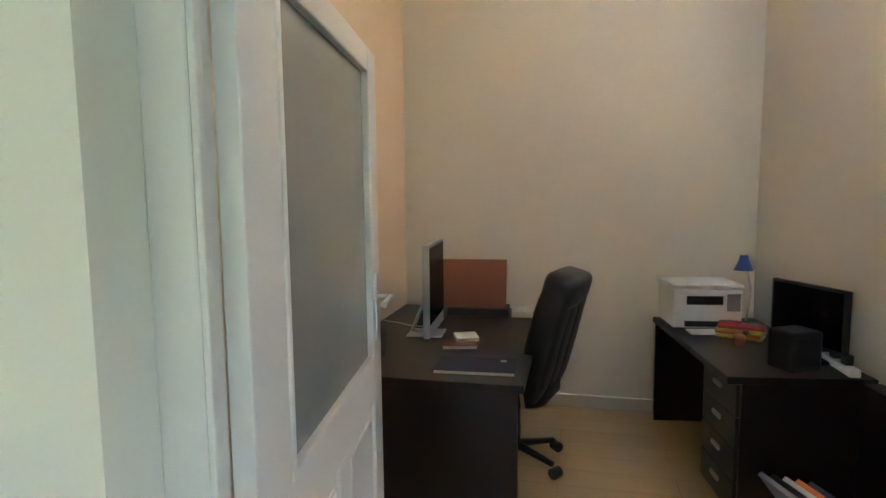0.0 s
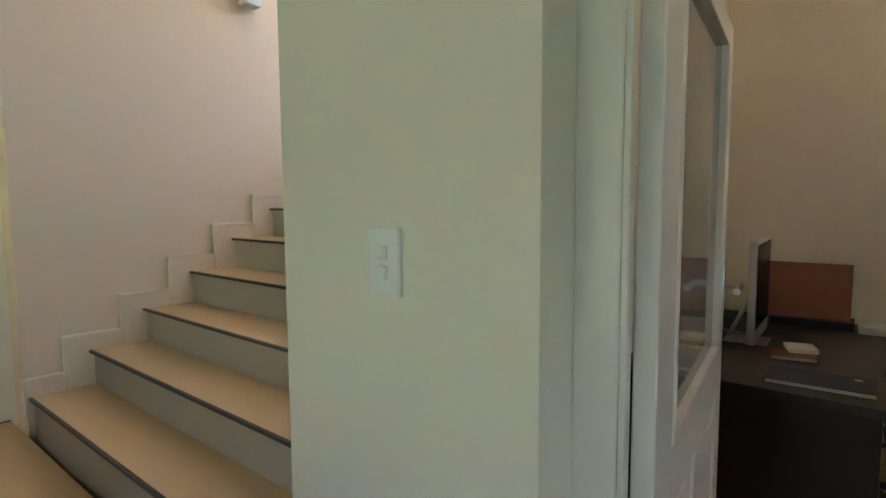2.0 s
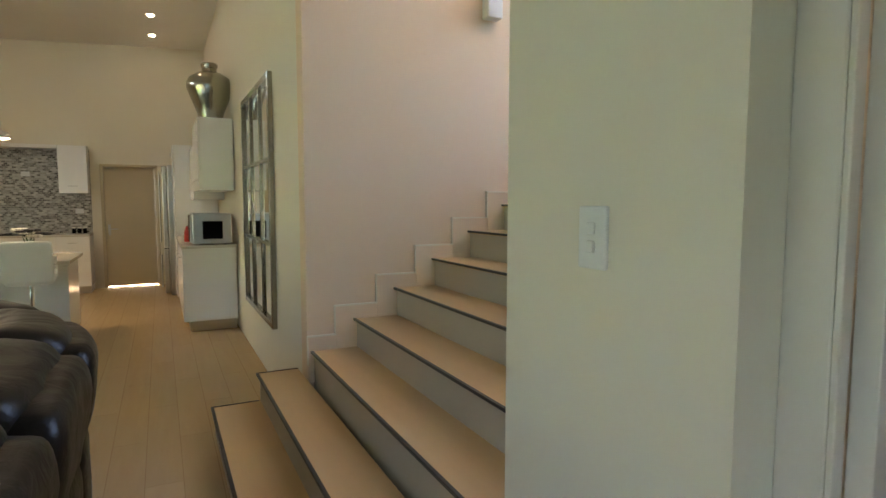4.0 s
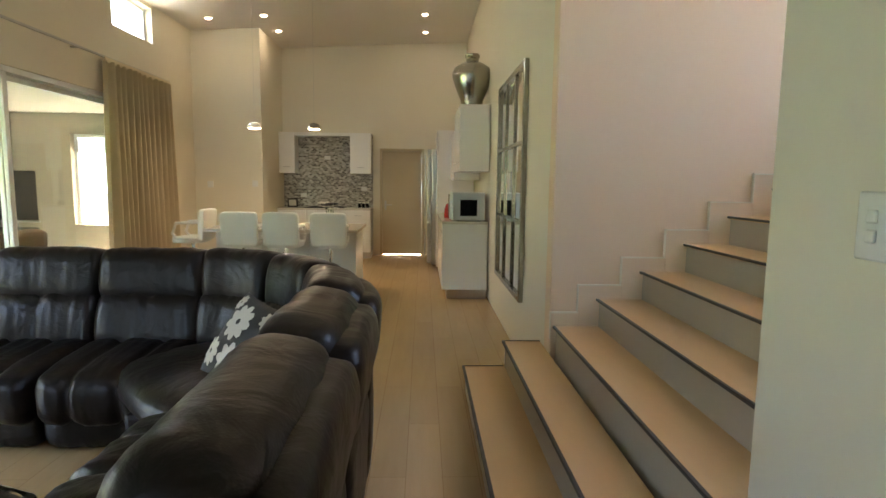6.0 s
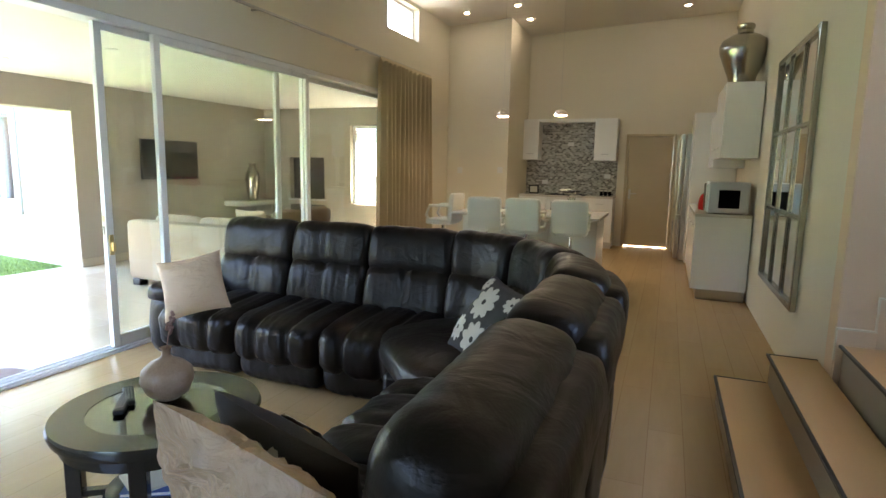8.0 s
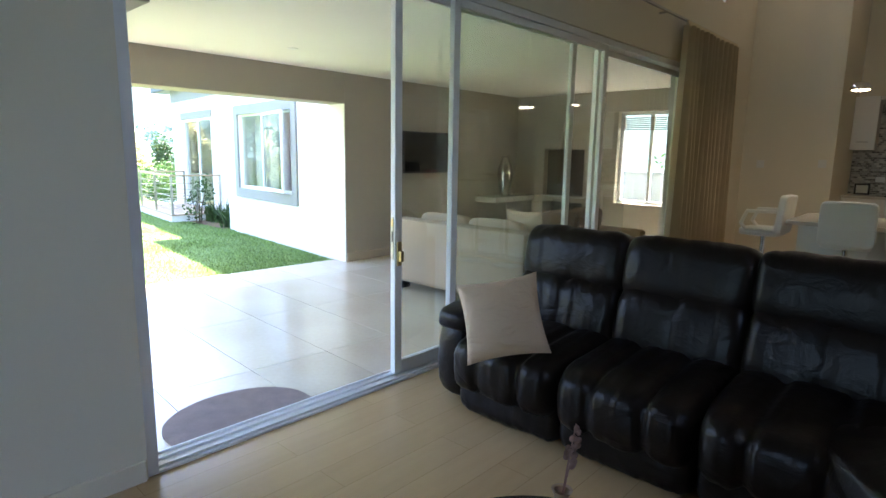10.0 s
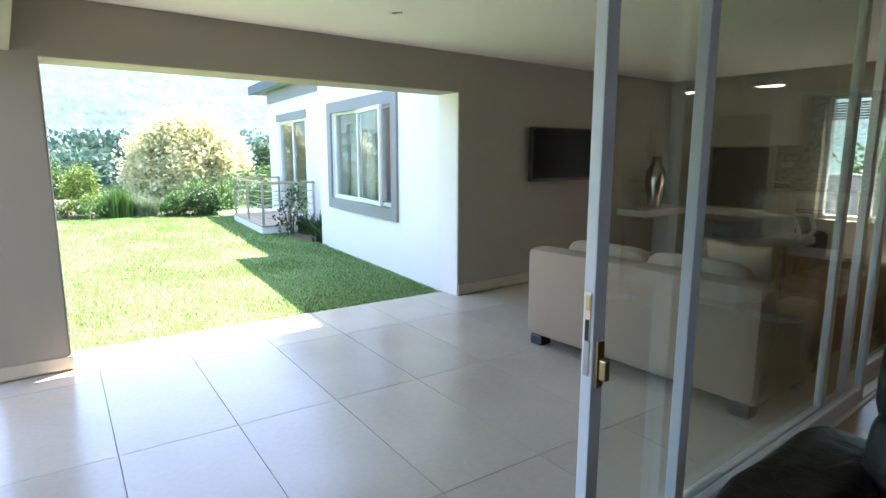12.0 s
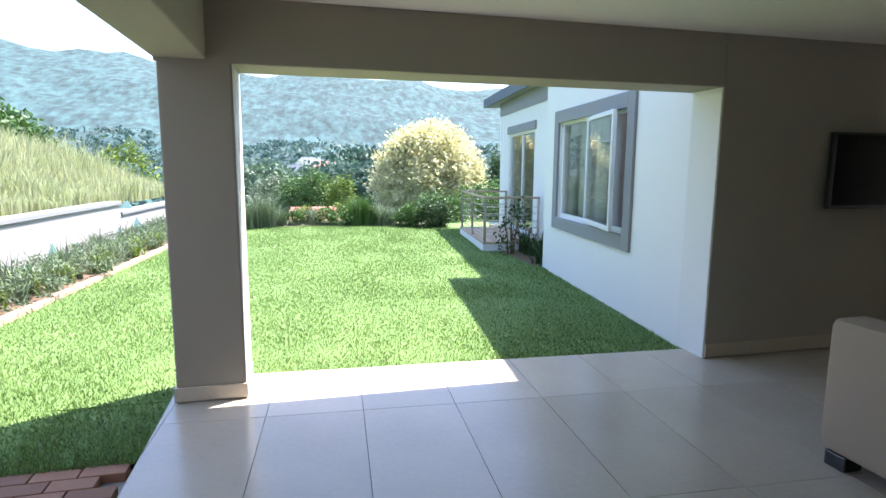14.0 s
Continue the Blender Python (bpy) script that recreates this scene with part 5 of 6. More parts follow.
before_desk = set(bpy.data.objects)
desk2 = thing("desk", (0.95, 3.94, 0), "dark espresso desk with a drawer pedestal against the wall", "desk")
part("desktop", boxed(-0.335, 0.34, -0.66, 0.66, 0.705, 0.74, r=0.003), ESPRESSO, desk2)
part("end_panel", boxed(-0.32, 0.33, 0.62, 0.65, 0, 0.704), ESPRESSO, desk2)
part("pedestal", boxed(-0.26, 0.33, -0.64, -0.18, 0.0, 0.704, r=0.002), ESPRESSO, desk2)
for k in range(4):
    d = part("drawer", boxed(-0.279, -0.261, -0.63, -0.19, 0.03 + 0.167 * k, 0.19 + 0.167 * k, r=0.003), ESPRESSO, desk2)
    part("handle", boxed(-0.292, -0.279, -0.46, -0.36, 0.115 + 0.167 * k, 0.14 + 0.167 * k, r=0.003), STEEL, d, "dull steel pull")
D2 = 0.74
pr = thing("printer", (0.84, 4.36, D2), "off-white laser printer with paper in its tray", "printer")
part("body", boxed(-0.21, 0.21, -0.17, 0.17, 0.02, 0.27, r=0.012), WHITE_PLASTIC, pr)
part("lid", boxed(-0.215, 0.215, -0.175, 0.175, 0.272, 0.298, r=0.008), WHITE_PLASTIC, pr)
part("output_slot", boxed(-0.13, 0.09, -0.173, -0.168, 0.17, 0.225), BLACK, pr, "dark paper slot")
part("tray_slot", boxed(-0.14, 0.10, -0.173, -0.168, 0.03, 0.065), BLACK, pr)
part("control_panel", boxed(0.115, 0.195, -0.176, -0.168, 0.13, 0.24, r=0.002), GREY_TRIM, pr)
part("paper_tray", boxed(-0.13, 0.10, -0.28, -0.16, 0.004, 0.012), PAPER, pr)
for k, (z, mat, rz) in enumerate(((0.0, YELLOW, 58), (0.019, ORANGE, 52), (0.038, YELLOW, 60), (0.057, RED, 66))):
    flat_book("book", (1.0, 4.08, D2 + z), rz, (0.17, 0.25, 0.018), mat, "thin book in a small stack on the desk", "book stack by the printer")
lamp = thing("desk_lamp", (1.17, 4.42, D2), "small blue-shaded desk lamp behind the printer", "lamp")
part("lamp_base", lathe([(0, 0), (0.07, 0), (0.07, 0.015), (0, 0.02)], 24), BLACK, lamp)
part("arm", path_tube([Vector((0, 0, 0.02)), Vector((0.03, 0, 0.22)), Vector((-0.02, 0, 0.42))], 0.007), STEEL, lamp)
part("shade", lathe([(0.0, 0.10), (0.025, 0.10), (0.03, 0.07), (0.06, 0.0), (0.055, 0.0), (0.0, 0.085)], 24, (-0.03, 0, 0.36)), BLUE, lamp, smooth=True)
mon = thing("monitor", (1.13, 3.60, D2), "black flat monitor standing on the desk", "monitor", "", -74)
part("panel", boxed(-0.24, 0.24, -0.015, 0.015, 0.08, 0.40, r=0.006), BLACK, mon)
part("screen", boxed(-0.22, 0.22, -0.018, -0.015, 0.10, 0.385), SCREEN, mon)
part("stem", boxed(-0.03, 0.03, 0.0, 0.03, 0.0, 0.12), BLACK, mon)
part("foot", boxed(-0.11, 0.11, -0.07, 0.08, 0, 0.014, r=0.004), BLACK, mon)
cube = thing("black_speaker", (0.99, 3.44, D2), "squat black box speaker on the desk", "speaker", "", 20)
part("cabinet", boxed(-0.09, 0.09, -0.08, 0.08, 0.0, 0.2, r=0.015), BLACK, cube)
part("grille", boxed(-0.07, 0.07, -0.083, -0.08, 0.03, 0.17), RUBBER, cube)
toy = thing("figurine", (0.90, 3.86, D2), "small wooden toy animal on the desk", "toy")
part("body", puff((0.07, 0.04, 0.05), pose(0, 0, 0.045), 0.8, 12, 8), BROWN_CARD, toy, smooth=True)
part("head", puff((0.035, 0.03, 0.035), pose(0.035, 0, 0.075), 0.9, 10, 8), BROWN_CARD, toy, smooth=True)
part("leg", boxed(-0.03, 0.03, -0.015, 0.015, 0.0, 0.03, r=0.004), BROWN_CARD, toy)
strip = thing("power_strip", (1.22, 3.50, D2), "white multi-way power strip along the wall", "power strip", "", 84)
part("body", boxed(-0.2, 0.2, -0.025, 0.025, 0, 0.04, r=0.006), WHITE_PLASTIC, strip)
for k in range(3):
    part("plug", boxed(-0.14 + 0.12 * k, -0.09 + 0.12 * k, -0.02, 0.02, 0.04, 0.09, r=0.006), BLACK, strip, "black plug")
hutch = thing("side_cabinet", (1.10, 2.96, 0), "dark espresso side cabinet beside the desk", "cabinet")
part("body", boxed(0.10, 0.19, -0.66, 0.30, 0, 0.73, r=0.003), ESPRESSO, hutch)
part("tall_panel", boxed(0.03, 0.19, -0.66, -0.33, 0.731, 1.09, r=0.003), ESPRESSO, hutch)
for k, mat in enumerate((GREY_TRIM, BLACK, PAPER, ORANGE, NAVY)):
    ob = thing("magazine_file", (0.86 + 0.035 * k, 3.02 - 0.02 * k, 0.0), "upright folder leaning in the dark cabinet", "file", "files in the cabinet")
    ob.matrix_world = pose(0.99 + 0.045 * k, 3.14 - 0.02 * k, 0.02, 0, -38, 12)
    part("cover", boxed(-0.012, 0.012, -0.12, 0.12, 0, 0.36, r=0.002), mat, ob)
for ob in [o for o in bpy.data.objects if o not in before_desk and o.parent is None]:
    ob.matrix_basis = SWING @ ob.matrix_basis
so = thing("wall_socket", (0.04, 4.62, 0.42), "white wall socket above the skirting", "socket")
part("plate", boxed(-0.06, 0.06, -0.01, 0.0, -0.05, 0.05, r=0.003), WHITE_PLASTIC, so)
part("plug", boxed(-0.03, 0.01, -0.05, -0.01, -0.02, 0.02, r=0.005), BLACK, so)

# ---------------------------------------------------------------- patio things
tv = thing("television", (-6.86, PATIO_END, 1.52), "flat black television on a wall bracket", "television")
tv.matrix_world = pose(-6.86, PATIO_END + 0.09, 1.52, 0, 0, -3)
part("panel", boxed(-0.53, 0.53, -0.02, 0.03, -0.31, 0.31, r=0.008), BLACK, tv)
part("screen", boxed(-0.505, 0.505, 0.03, 0.033, -0.28, 0.29), SCREEN, tv)
part("bracket", boxed(-0.15, 0.15, -0.09, -0.02, -0.1, 0.1), STEEL, tv)


def fabric_sofa(at, rz, width, mat, label):
    ob = thing("patio_sofa", at, label, "sofa", "", rz)
    part("base", boxed(-width / 2, width / 2, -0.42, 0.42, 0.08, 0.36, r=0.03), mat, ob)
    part("backrest", boxed(-width / 2, width / 2, 0.22, 0.45, 0.10, 0.80, r=0.05), mat, ob, smooth=True)
    for s in (-1, 1):
        part("armrest", boxed(s * width / 2 - (0.2 if s > 0 else 0), s * width / 2 + (0 if s > 0 else 0.2), -0.45, 0.22, 0.10, 0.60, r=0.05), mat, ob, smooth=True)
        part("foot", boxed(s * (width / 2 - 0.09) - 0.06, s * (width / 2 - 0.09) + 0.06, 0.30, 0.42, 0.0, 0.085, r=0.01), BLACK_WOOD, ob, "black block foot")
        part("foot", boxed(s * (width / 2 - 0.09) - 0.06, s * (width / 2 - 0.09) + 0.06, -0.40, -0.28, 0.0, 0.085, r=0.01), BLACK_WOOD, ob)
    for s in (-1, 1):
        part("seat_cushion", puff((width / 2 - 0.21, 0.66, 0.2), pose(s * (width / 4 - 0.1), -0.1, 0.44), 0.3), mat, ob, smooth=True)
        part("back_cushion", puff((width / 2 - 0.21, 0.2, 0.42), pose(s * (width / 4 - 0.1), 0.16, 0.66, 8), 0.4), mat, ob, smooth=True)
    return ob


fabric_sofa((-5.24, -5.16, -0.012), -90, 1.80, BEIGE, "beige fabric sofa with black feet on the patio")
fabric_sofa((-6.75, -4.75, -0.012), 180 - 0, 1.7, BROWN_FAB, "brown fabric sofa on the patio")
cu = cushion((-5.45, -4.70, 0.72), 15, 0, 90, 0.45, CREAM_FAB, "white cushion on the patio sofa")
shelf = thing("stone_shelf", (-8.7, PATIO_END + 0.24, 0.70), "pale stone shelf in the patio corner", "shelf")
part("slab", boxed(-0.58, 0.58, -0.235, 0.2, 0.0, 0.09, r=0.005), STONE_TOP, shelf)
part("pier", boxed(-0.56, -0.3, -0.23, 0.15, -0.72, 0.0), TAUPE, shelf)
pv = thing("tall_vase", (-8.62, PATIO_END + 0.25, 0.79), "tall dark glazed vase on the stone shelf", "vase")
part("body", lathe([(0, 0), (0.08, 0), (0.10, 0.12), (0.14, 0.36), (0.13, 0.5), (0.07, 0.6), (0.055, 0.66), (0.08, 0.7), (0.06, 0.7), (0.0, 0.64)], 28), PEWTER, pv, smooth=True)
braai = thing("braai", (-9.32, -6.6, 0.35), "black built-in braai with a steel edge", "fireplace")
part("surround", boxed(0.0, 0.03, -0.43, 0.43, 0.43, 0.46, r=0.004), STEEL, braai, "steel lip")
part("door", boxed(-0.12, -0.09, -0.39, 0.39, 0.46, 1.26, r=0.004), BLACK, braai, "black braai door")
pw = thing("window_2", (-9.45, -5.11, 0.75), "white framed patio window with a slatted blind", "window")
pw["kind"] = "structure"
fr = rect_frame(-0.51, 0.51, 0, 1.47, 0.05, -0.04, 0.04)
bmesh.ops.transform(fr, matrix=pose(0, 0, 0, 0, 0, 90), verts=fr.verts)
part("window_frame", fr, WHITE_FRAME, pw)
part("mullion", boxed(-0.03, 0.03, -0.025, 0.025, 0.05, 1.42), WHITE_FRAME, pw)
for k in range(7):
    part("slat", boxed(0.03, 0.06, -0.46, 0.46, 1.18 + 0.03 * k, 1.195 + 0.03 * k), BROWN_CARD, pw, "wooden blind slat")
pg = part("pane", boxed(-0.003, 0.003, -0.47, 0.47, 0.05, 1.42), GLASS, pw)
pg.visible_shadow = False
for x, y in ((-3.9, -6.6), (-6.4, -6.6), (-3.9, -5.0), (-6.4, -5.0)):
    dl = thing("downlight", (x, y, 2.545), "small round recessed patio downlight, off", "lamp", "downlights in the patio ceiling")
    part("ring", lathe([(0.03, -0.004), (0.055, -0.004), (0.055, 0.002), (0.03, 0.002), (0.03, -0.004)], 24), WHITE_PLASTIC, dl)

# large patio tiles, each a piece of its own, laid a few degrees off the glass wall and cut along the slab's edges
patio = bpy.data.objects["floor_patio"]
SKEW = radians(-3.3)
PATIO_RIM = lambda x: -8.08 - 0.054 * (x + 1.28)


def clipped(poly, inside, cross):
    out = []
    for p, q in zip(poly, poly[1:] + poly[:1]):
        if inside(p):
            out.append(p)
        if inside(p) != inside(q):
            out.append(cross(p, q))
    return out


def cut(poly, f):
    """Keeps the side of the polygon on which f is positive."""
    return clipped(poly, lambda p: f(p) > 0, lambda p, q: p.lerp(q, f(p) / (f(p) - f(q))))


TW, TL, JOINT = 0.602, 1.204, 0.0015
cs, sn = math.cos(SKEW), math.sin(SKEW)
tile_mesh = None
for i in range(-11, 5):
    for j in range(-3, 4):
        u0, v0 = TW * i, TL * j
        rect = [Vector((u, v)) for u, v in ((u0 + JOINT, v0 + JOINT), (u0 + TW - JOINT, v0 + JOINT), (u0 + TW - JOINT, v0 + TL - JOINT), (u0 + JOINT, v0 + TL - JOINT))]
        rect = [Vector((-3.04 + cs * p.x - sn * p.y, -6.0 + sn * p.x + cs * p.y)) for p in rect]
        poly = cut(cut(cut(cut(rect, lambda p: -1.285 - p.x), lambda p: p.x + 9.30), lambda p: GLASS_WALL - 0.135 - p.y), lambda p: p.y - PATIO_RIM(p.x))
        if len(poly) < 3:
            continue
        c = sum(poly, Vector((0, 0))) / len(poly)
        whole = len(poly) == 4 and all((p - q).length < 1e-6 for p, q in zip(poly, rect))
        if whole and tile_mesh:
            ob = new("tile", tile_mesh)
        else:
            tb = bmesh.new()
            low = [tb.verts.new((p.x - c.x, p.y - c.y, -0.012)) for p in poly]
            side = [tb.verts.new((p.x - c.x, p.y - c.y, -0.0012)) for p in poly]
            shrink = 1 - 0.0015 / max(0.05, min((p - c).length for p in poly))
            high = [tb.verts.new(((p.x - c.x) * shrink, (p.y - c.y) * shrink, 0.0)) for p in poly]
            tb.faces.new(high)
            for k in range(len(poly)):
                n = (k + 1) % len(poly)
                tb.faces.new((low[k], low[n], side[n], side[k]))
                tb.faces.new((side[k], side[n], high[n], high[k]))
            ob = part("tile", tb, TILE)
            tile_mesh = ob.data if whole else tile_mesh
        ob.location = (c.x, c.y, -0.012)
        ob.parent = patio

# ---------------------------------------------------------------- ground, hills and sky-line
def smooth(a, b, v):
    t = min(1.0, max(0.0, (v - a) / (b - a)))
    return t * t * (3 - 2 * t)


EDGE = lambda y: 0.71 + 0.08 * (y + 10.05)       # line of the lawn's stone edging
WALL_X = lambda y: EDGE(y) + 1.02                # garden retaining wall


def ground_z(x, y):
    r, az = math.hypot(x + 2, y + 4), math.atan2(-(x + 2), -(y + 4))
    z = -0.045
    z -= 5.5 * smooth(20.0, 60.0, -y) + 1.2 * smooth(20.2, 24.0, -y)
    if x > 0 and y < -3:
        z += (0.83 + 1.6 * smooth(0.4, 7.0, x - WALL_X(y))) * smooth(0.04, 0.10, x - WALL_X(y)) * (1 - smooth(26, 60, -y))
    z -= 14 * smooth(60, 220, r)
    crest = 240 + 98 * smooth(0.1, -0.6, az) + 22 * math.sin(az * 7 + 1.0) + 10 * math.sin(az * 17) + 5 * math.sin(az * 41)
    z += crest * smooth(420, 1750, r) ** 1.15
    if r > 90:
        z += 7 * smooth(90, 600, r) * noise.fractal(Vector((x / 170, y / 170, 0.3)), 1.0, 2.0, 4)
        z += 14 * smooth(600, 1500, r) * noise.fractal(Vector((x / 90, y / 90, 5.3)), 1.0, 2.0, 3)
    return z


ground_bm = bmesh.new()
radii = [0.0, 2, 4, 6]
v = 7.0
while v < 45:
    radii.append(v)
    v += 0.75
while v < 3600:
    radii.append(v)
    v *= 1.035
SEGS = 220
prev = None
for r in radii:
    ring = []
    for i in range(SEGS):
        a = 2 * math.pi * i / SEGS
        x, y = -2 + r * math.sin(a), -4 - r * math.cos(a)
        under_house = y > PATIO_END - 0.3 and x < -1.3 or y > -4.3
        ring.append(ground_bm.verts.new((x, y, min(-0.32, ground_z(x, y)) if under_house and r < 40 else ground_z(x, y))))
        if r == 0.0:
            break
    if prev:
        for i in range(SEGS):
            if len(prev) == 1:
                ground_bm.faces.new((prev[0], ring[i], ring[(i + 1) % SEGS]))
            else:
                ground_bm.faces.new((prev[i], ring[i], ring[(i + 1) % SEGS], prev[(i + 1) % SEGS]))
    prev = ring
# A bluish tint in the base colour stands in for aerial haze.
HAZY_FOREST = material("wooded hillside tinted for haze", (0.016, 0.045, 0.043), 0.95, second=(0.05, 0.103, 0.1), scale=0.012, fine=0.09, bump=0.0, amount=1.0)
nt = HAZY_FOREST.node_tree
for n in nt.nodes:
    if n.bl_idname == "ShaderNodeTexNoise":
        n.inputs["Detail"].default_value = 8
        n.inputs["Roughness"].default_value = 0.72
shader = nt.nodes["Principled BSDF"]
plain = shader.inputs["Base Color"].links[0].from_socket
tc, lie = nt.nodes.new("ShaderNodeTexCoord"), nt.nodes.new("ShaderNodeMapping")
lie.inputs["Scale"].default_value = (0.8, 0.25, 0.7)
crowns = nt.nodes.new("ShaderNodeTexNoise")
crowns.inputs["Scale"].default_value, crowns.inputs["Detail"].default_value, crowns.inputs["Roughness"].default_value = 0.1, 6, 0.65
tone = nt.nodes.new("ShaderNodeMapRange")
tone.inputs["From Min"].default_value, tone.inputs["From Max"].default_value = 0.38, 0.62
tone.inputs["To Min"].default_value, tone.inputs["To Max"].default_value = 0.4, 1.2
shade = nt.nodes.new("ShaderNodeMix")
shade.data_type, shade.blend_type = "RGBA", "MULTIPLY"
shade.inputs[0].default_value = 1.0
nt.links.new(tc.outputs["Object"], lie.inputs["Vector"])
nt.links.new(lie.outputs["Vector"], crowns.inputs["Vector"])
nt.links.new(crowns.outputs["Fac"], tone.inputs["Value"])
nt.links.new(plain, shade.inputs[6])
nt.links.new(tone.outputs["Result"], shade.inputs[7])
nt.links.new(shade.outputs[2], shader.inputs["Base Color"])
setting("ground", ground_bm, HAZY_FOREST, "green hillside and valley beyond the garden, blue haze put into the colour", "ground", smooth=True)

LAWN_END = lambda x: -18.72 + 0.10 * (x + 2.7) ** 2
lawn_bm = bmesh.new()
ys = [-6.88, -7.69] + [-7.70 - 0.7 * i for i in range(19)]
lines = []
for y in ys:
    xl, xr = (-5.45 if y > -8.1 else -5.6 - 0.117 * (-8 - y)) - 0.4 * smooth(16, 20, -y), EDGE(y)
    xl = -1.285 if y > -7.695 else xl
    lines.append([lawn_bm.verts.new((xl + (xr - xl) * k / 24, y, -0.028 + 0.012 * noise.noise(Vector((k * 0.4, y, 0))))) for k in range(25)])
for a, b in zip(lines, lines[1:]):
    for k in range(24):
        lawn_bm.faces.new((a[k], a[k + 1], b[k + 1], b[k]))
end_bed = bmesh.new()
rows_ = []
for i in range(31):
    x = -5.75 + 6.6 * i / 30
    y = LAWN_END(x)
    rows_.append([end_bed.verts.new((x, y + (-20.3 - y) * k / 8, (-0.015 if k == 0 else 0.0) + 0.05 * math.sin(math.pi * k / 8) - 0.02 * k / 8)) for k in range(9)])
for a, b in zip(rows_, rows_[1:]):
    for k in range(8):
        end_bed.faces.new((a[k], a[k + 1], b[k + 1], b[k]))
setting("ground_end_bed", end_bed, WEEDS, "planted soil bed at the end of the lawn", "flower bed", smooth=True)
setting("ground_lawn", lawn_bm, GRASS_BASE, "short bright green lawn", "lawn", smooth=True)
rg = random.Random(21)
gv, gf = [], []
n_blades = 0
while n_blades < 200000:
    y = -6.88 - 13.1 * rg.random() ** 1.7
    x = rg.uniform(-7.0, 1.0)
    if y < LAWN_END(x) + 0.02 or x > EDGE(y) - 0.03 or x < -5.42 - 0.117 * (-8 - y) or (y > PATIO_RIM(x) - 0.01 and x < -1.27):
        continue
    hgt = rg.uniform(0.012, 0.034)
    a = rg.uniform(0, 6.3)
    lean = rg.uniform(-0.02, 0.02), rg.uniform(-0.02, 0.02)
    wd = rg.uniform(0.003, 0.006) * (1 + 0.06 * (-7 - y))
    k = len(gv)
    gv += [(x - wd * math.cos(a), y - wd * math.sin(a), -0.035), (x + wd * math.cos(a), y + wd * math.sin(a), -0.035), (x + lean[0], y + lean[1], -0.03 + hgt)]
    gf.append((k, k + 1, k + 2))
    n_blades += 1
me = bpy.data.meshes.new("lawn_grass")
me.from_pydata(gv, [], gf)
tagged(mesh_part("lawn_grass", me, GRASS), "short mown bright green grass", "grass", kind="stuff")

# brick paving beside the patio and stone edging along the lawn
paving = setting("pavement", boxed(-1.27, 2.9, -6.90, -4.2, -0.3, -0.075), GROUT, "brick paving beside the house", "paving")
bmesh_brick = None
for i in range(18):
    for j in range(10):
        if bmesh_brick is None:
            ob = part("brick", boxed(-0.108, 0.108, -0.052, 0.052, 0, 0.05, r=0.004), BRICK, paving)
            bmesh_brick = ob.data
        else:
            ob = new("brick", bmesh_brick)
            ob.parent = paving
        ob.location = (-1.14 + 0.224 * i + (0.112 if j % 2 else 0), -6.84 + 0.112 * j, -0.075)
bed_bm = bmesh.new()
lines = []
for y in [-7.0 - 0.6 * i for i in range(26)]:
    lines.append([bed_bm.verts.new((EDGE(y) + 0.05 + 1.0 * k / 6, y, -0.02 + 0.07 * math.sin(math.pi * k / 6) + 0.03 * noise.noise(Vector((k, y, 2))))) for k in range(7)])
for a, b in zip(lines, lines[1:]):
    for k in range(6):
        bed_bm.faces.new((a[k], a[k + 1], b[k + 1], b[k]))
border = setting("ground_flower_bed", bed_bm, SOIL, "planted soil bed along the garden wall", "flower bed", smooth=True)
edge_mesh = None
for i in range(52):
    y = -7.1 - 0.25 * i
    if edge_mesh is None:
        ob = part("edging_stone", boxed(-0.05, 0.05, -0.12, 0.12, -0.04, 0.035, r=0.01), EDGING, border)
        edge_mesh = ob.data
    else:
        ob = new("edging_stone", edge_mesh)
        ob.parent = border
    ob.location = (EDGE(y) + 0.02, y, rg.uniform(-0.012, 0.006))
    ob.rotation_euler = (0, 0, radians(-4.6 + rg.uniform(-2, 2)))

GARDEN_WALL = material("pale grey garden wall plaster", (0.37, 0.35, 0.335), 0.85, second=(0.31, 0.29, 0.275), scale=1.1, fine=60, bump=0.2)
gw = thing("garden_wall", (WALL_X(-12), -12, 0), "pale plastered retaining wall with a stepped grey coping", "wall")
for (ya, yb, top) in ((-15.6, -5.0, 0.84), (-26.0, -15.6, 0.64)):
    xa, xb = WALL_X(ya) - WALL_X(-12), WALL_X(yb) - WALL_X(-12)
    L = math.hypot(xb - xa, yb - ya)
    m = pose(xa, ya + 12, 0, 0, 0, math.degrees(math.atan2(yb - ya, xb - xa)))
    part("wall_length", boxed(0, L, -0.11, 0.11, -0.3, top - 0.07, r=0.004, m=m), GARDEN_WALL, gw)
    part("coping", boxed(0, L, -0.14, 0.14, top - 0.07, top, r=0.008, m=m), GREY_TRIM, gw, "grey coping")


bw = thing("boundary_wall", (-13.6, -4.5, -0.05), "pale plastered boundary wall beyond the patio window", "wall")
part("wall_length", boxed(-0.11, 0.11, -5.5, 5.5, -0.3, 1.15, r=0.004), GARDEN_WALL, bw)
part("coping", boxed(-0.14, 0.14, -5.5, 5.5, 1.151, 1.22, r=0.008), GREY_TRIM, bw, "grey coping")


# ---------------------------------------------------------------- the bedroom wing across the lawn
WO, WANG = Vector((-5.335, -7.958, 0)), math.degrees(math.atan2(-1, -0.117))
wing = thing("house_wing", WO, "white plastered house wing with grey-trimmed windows", "house", "", WANG)
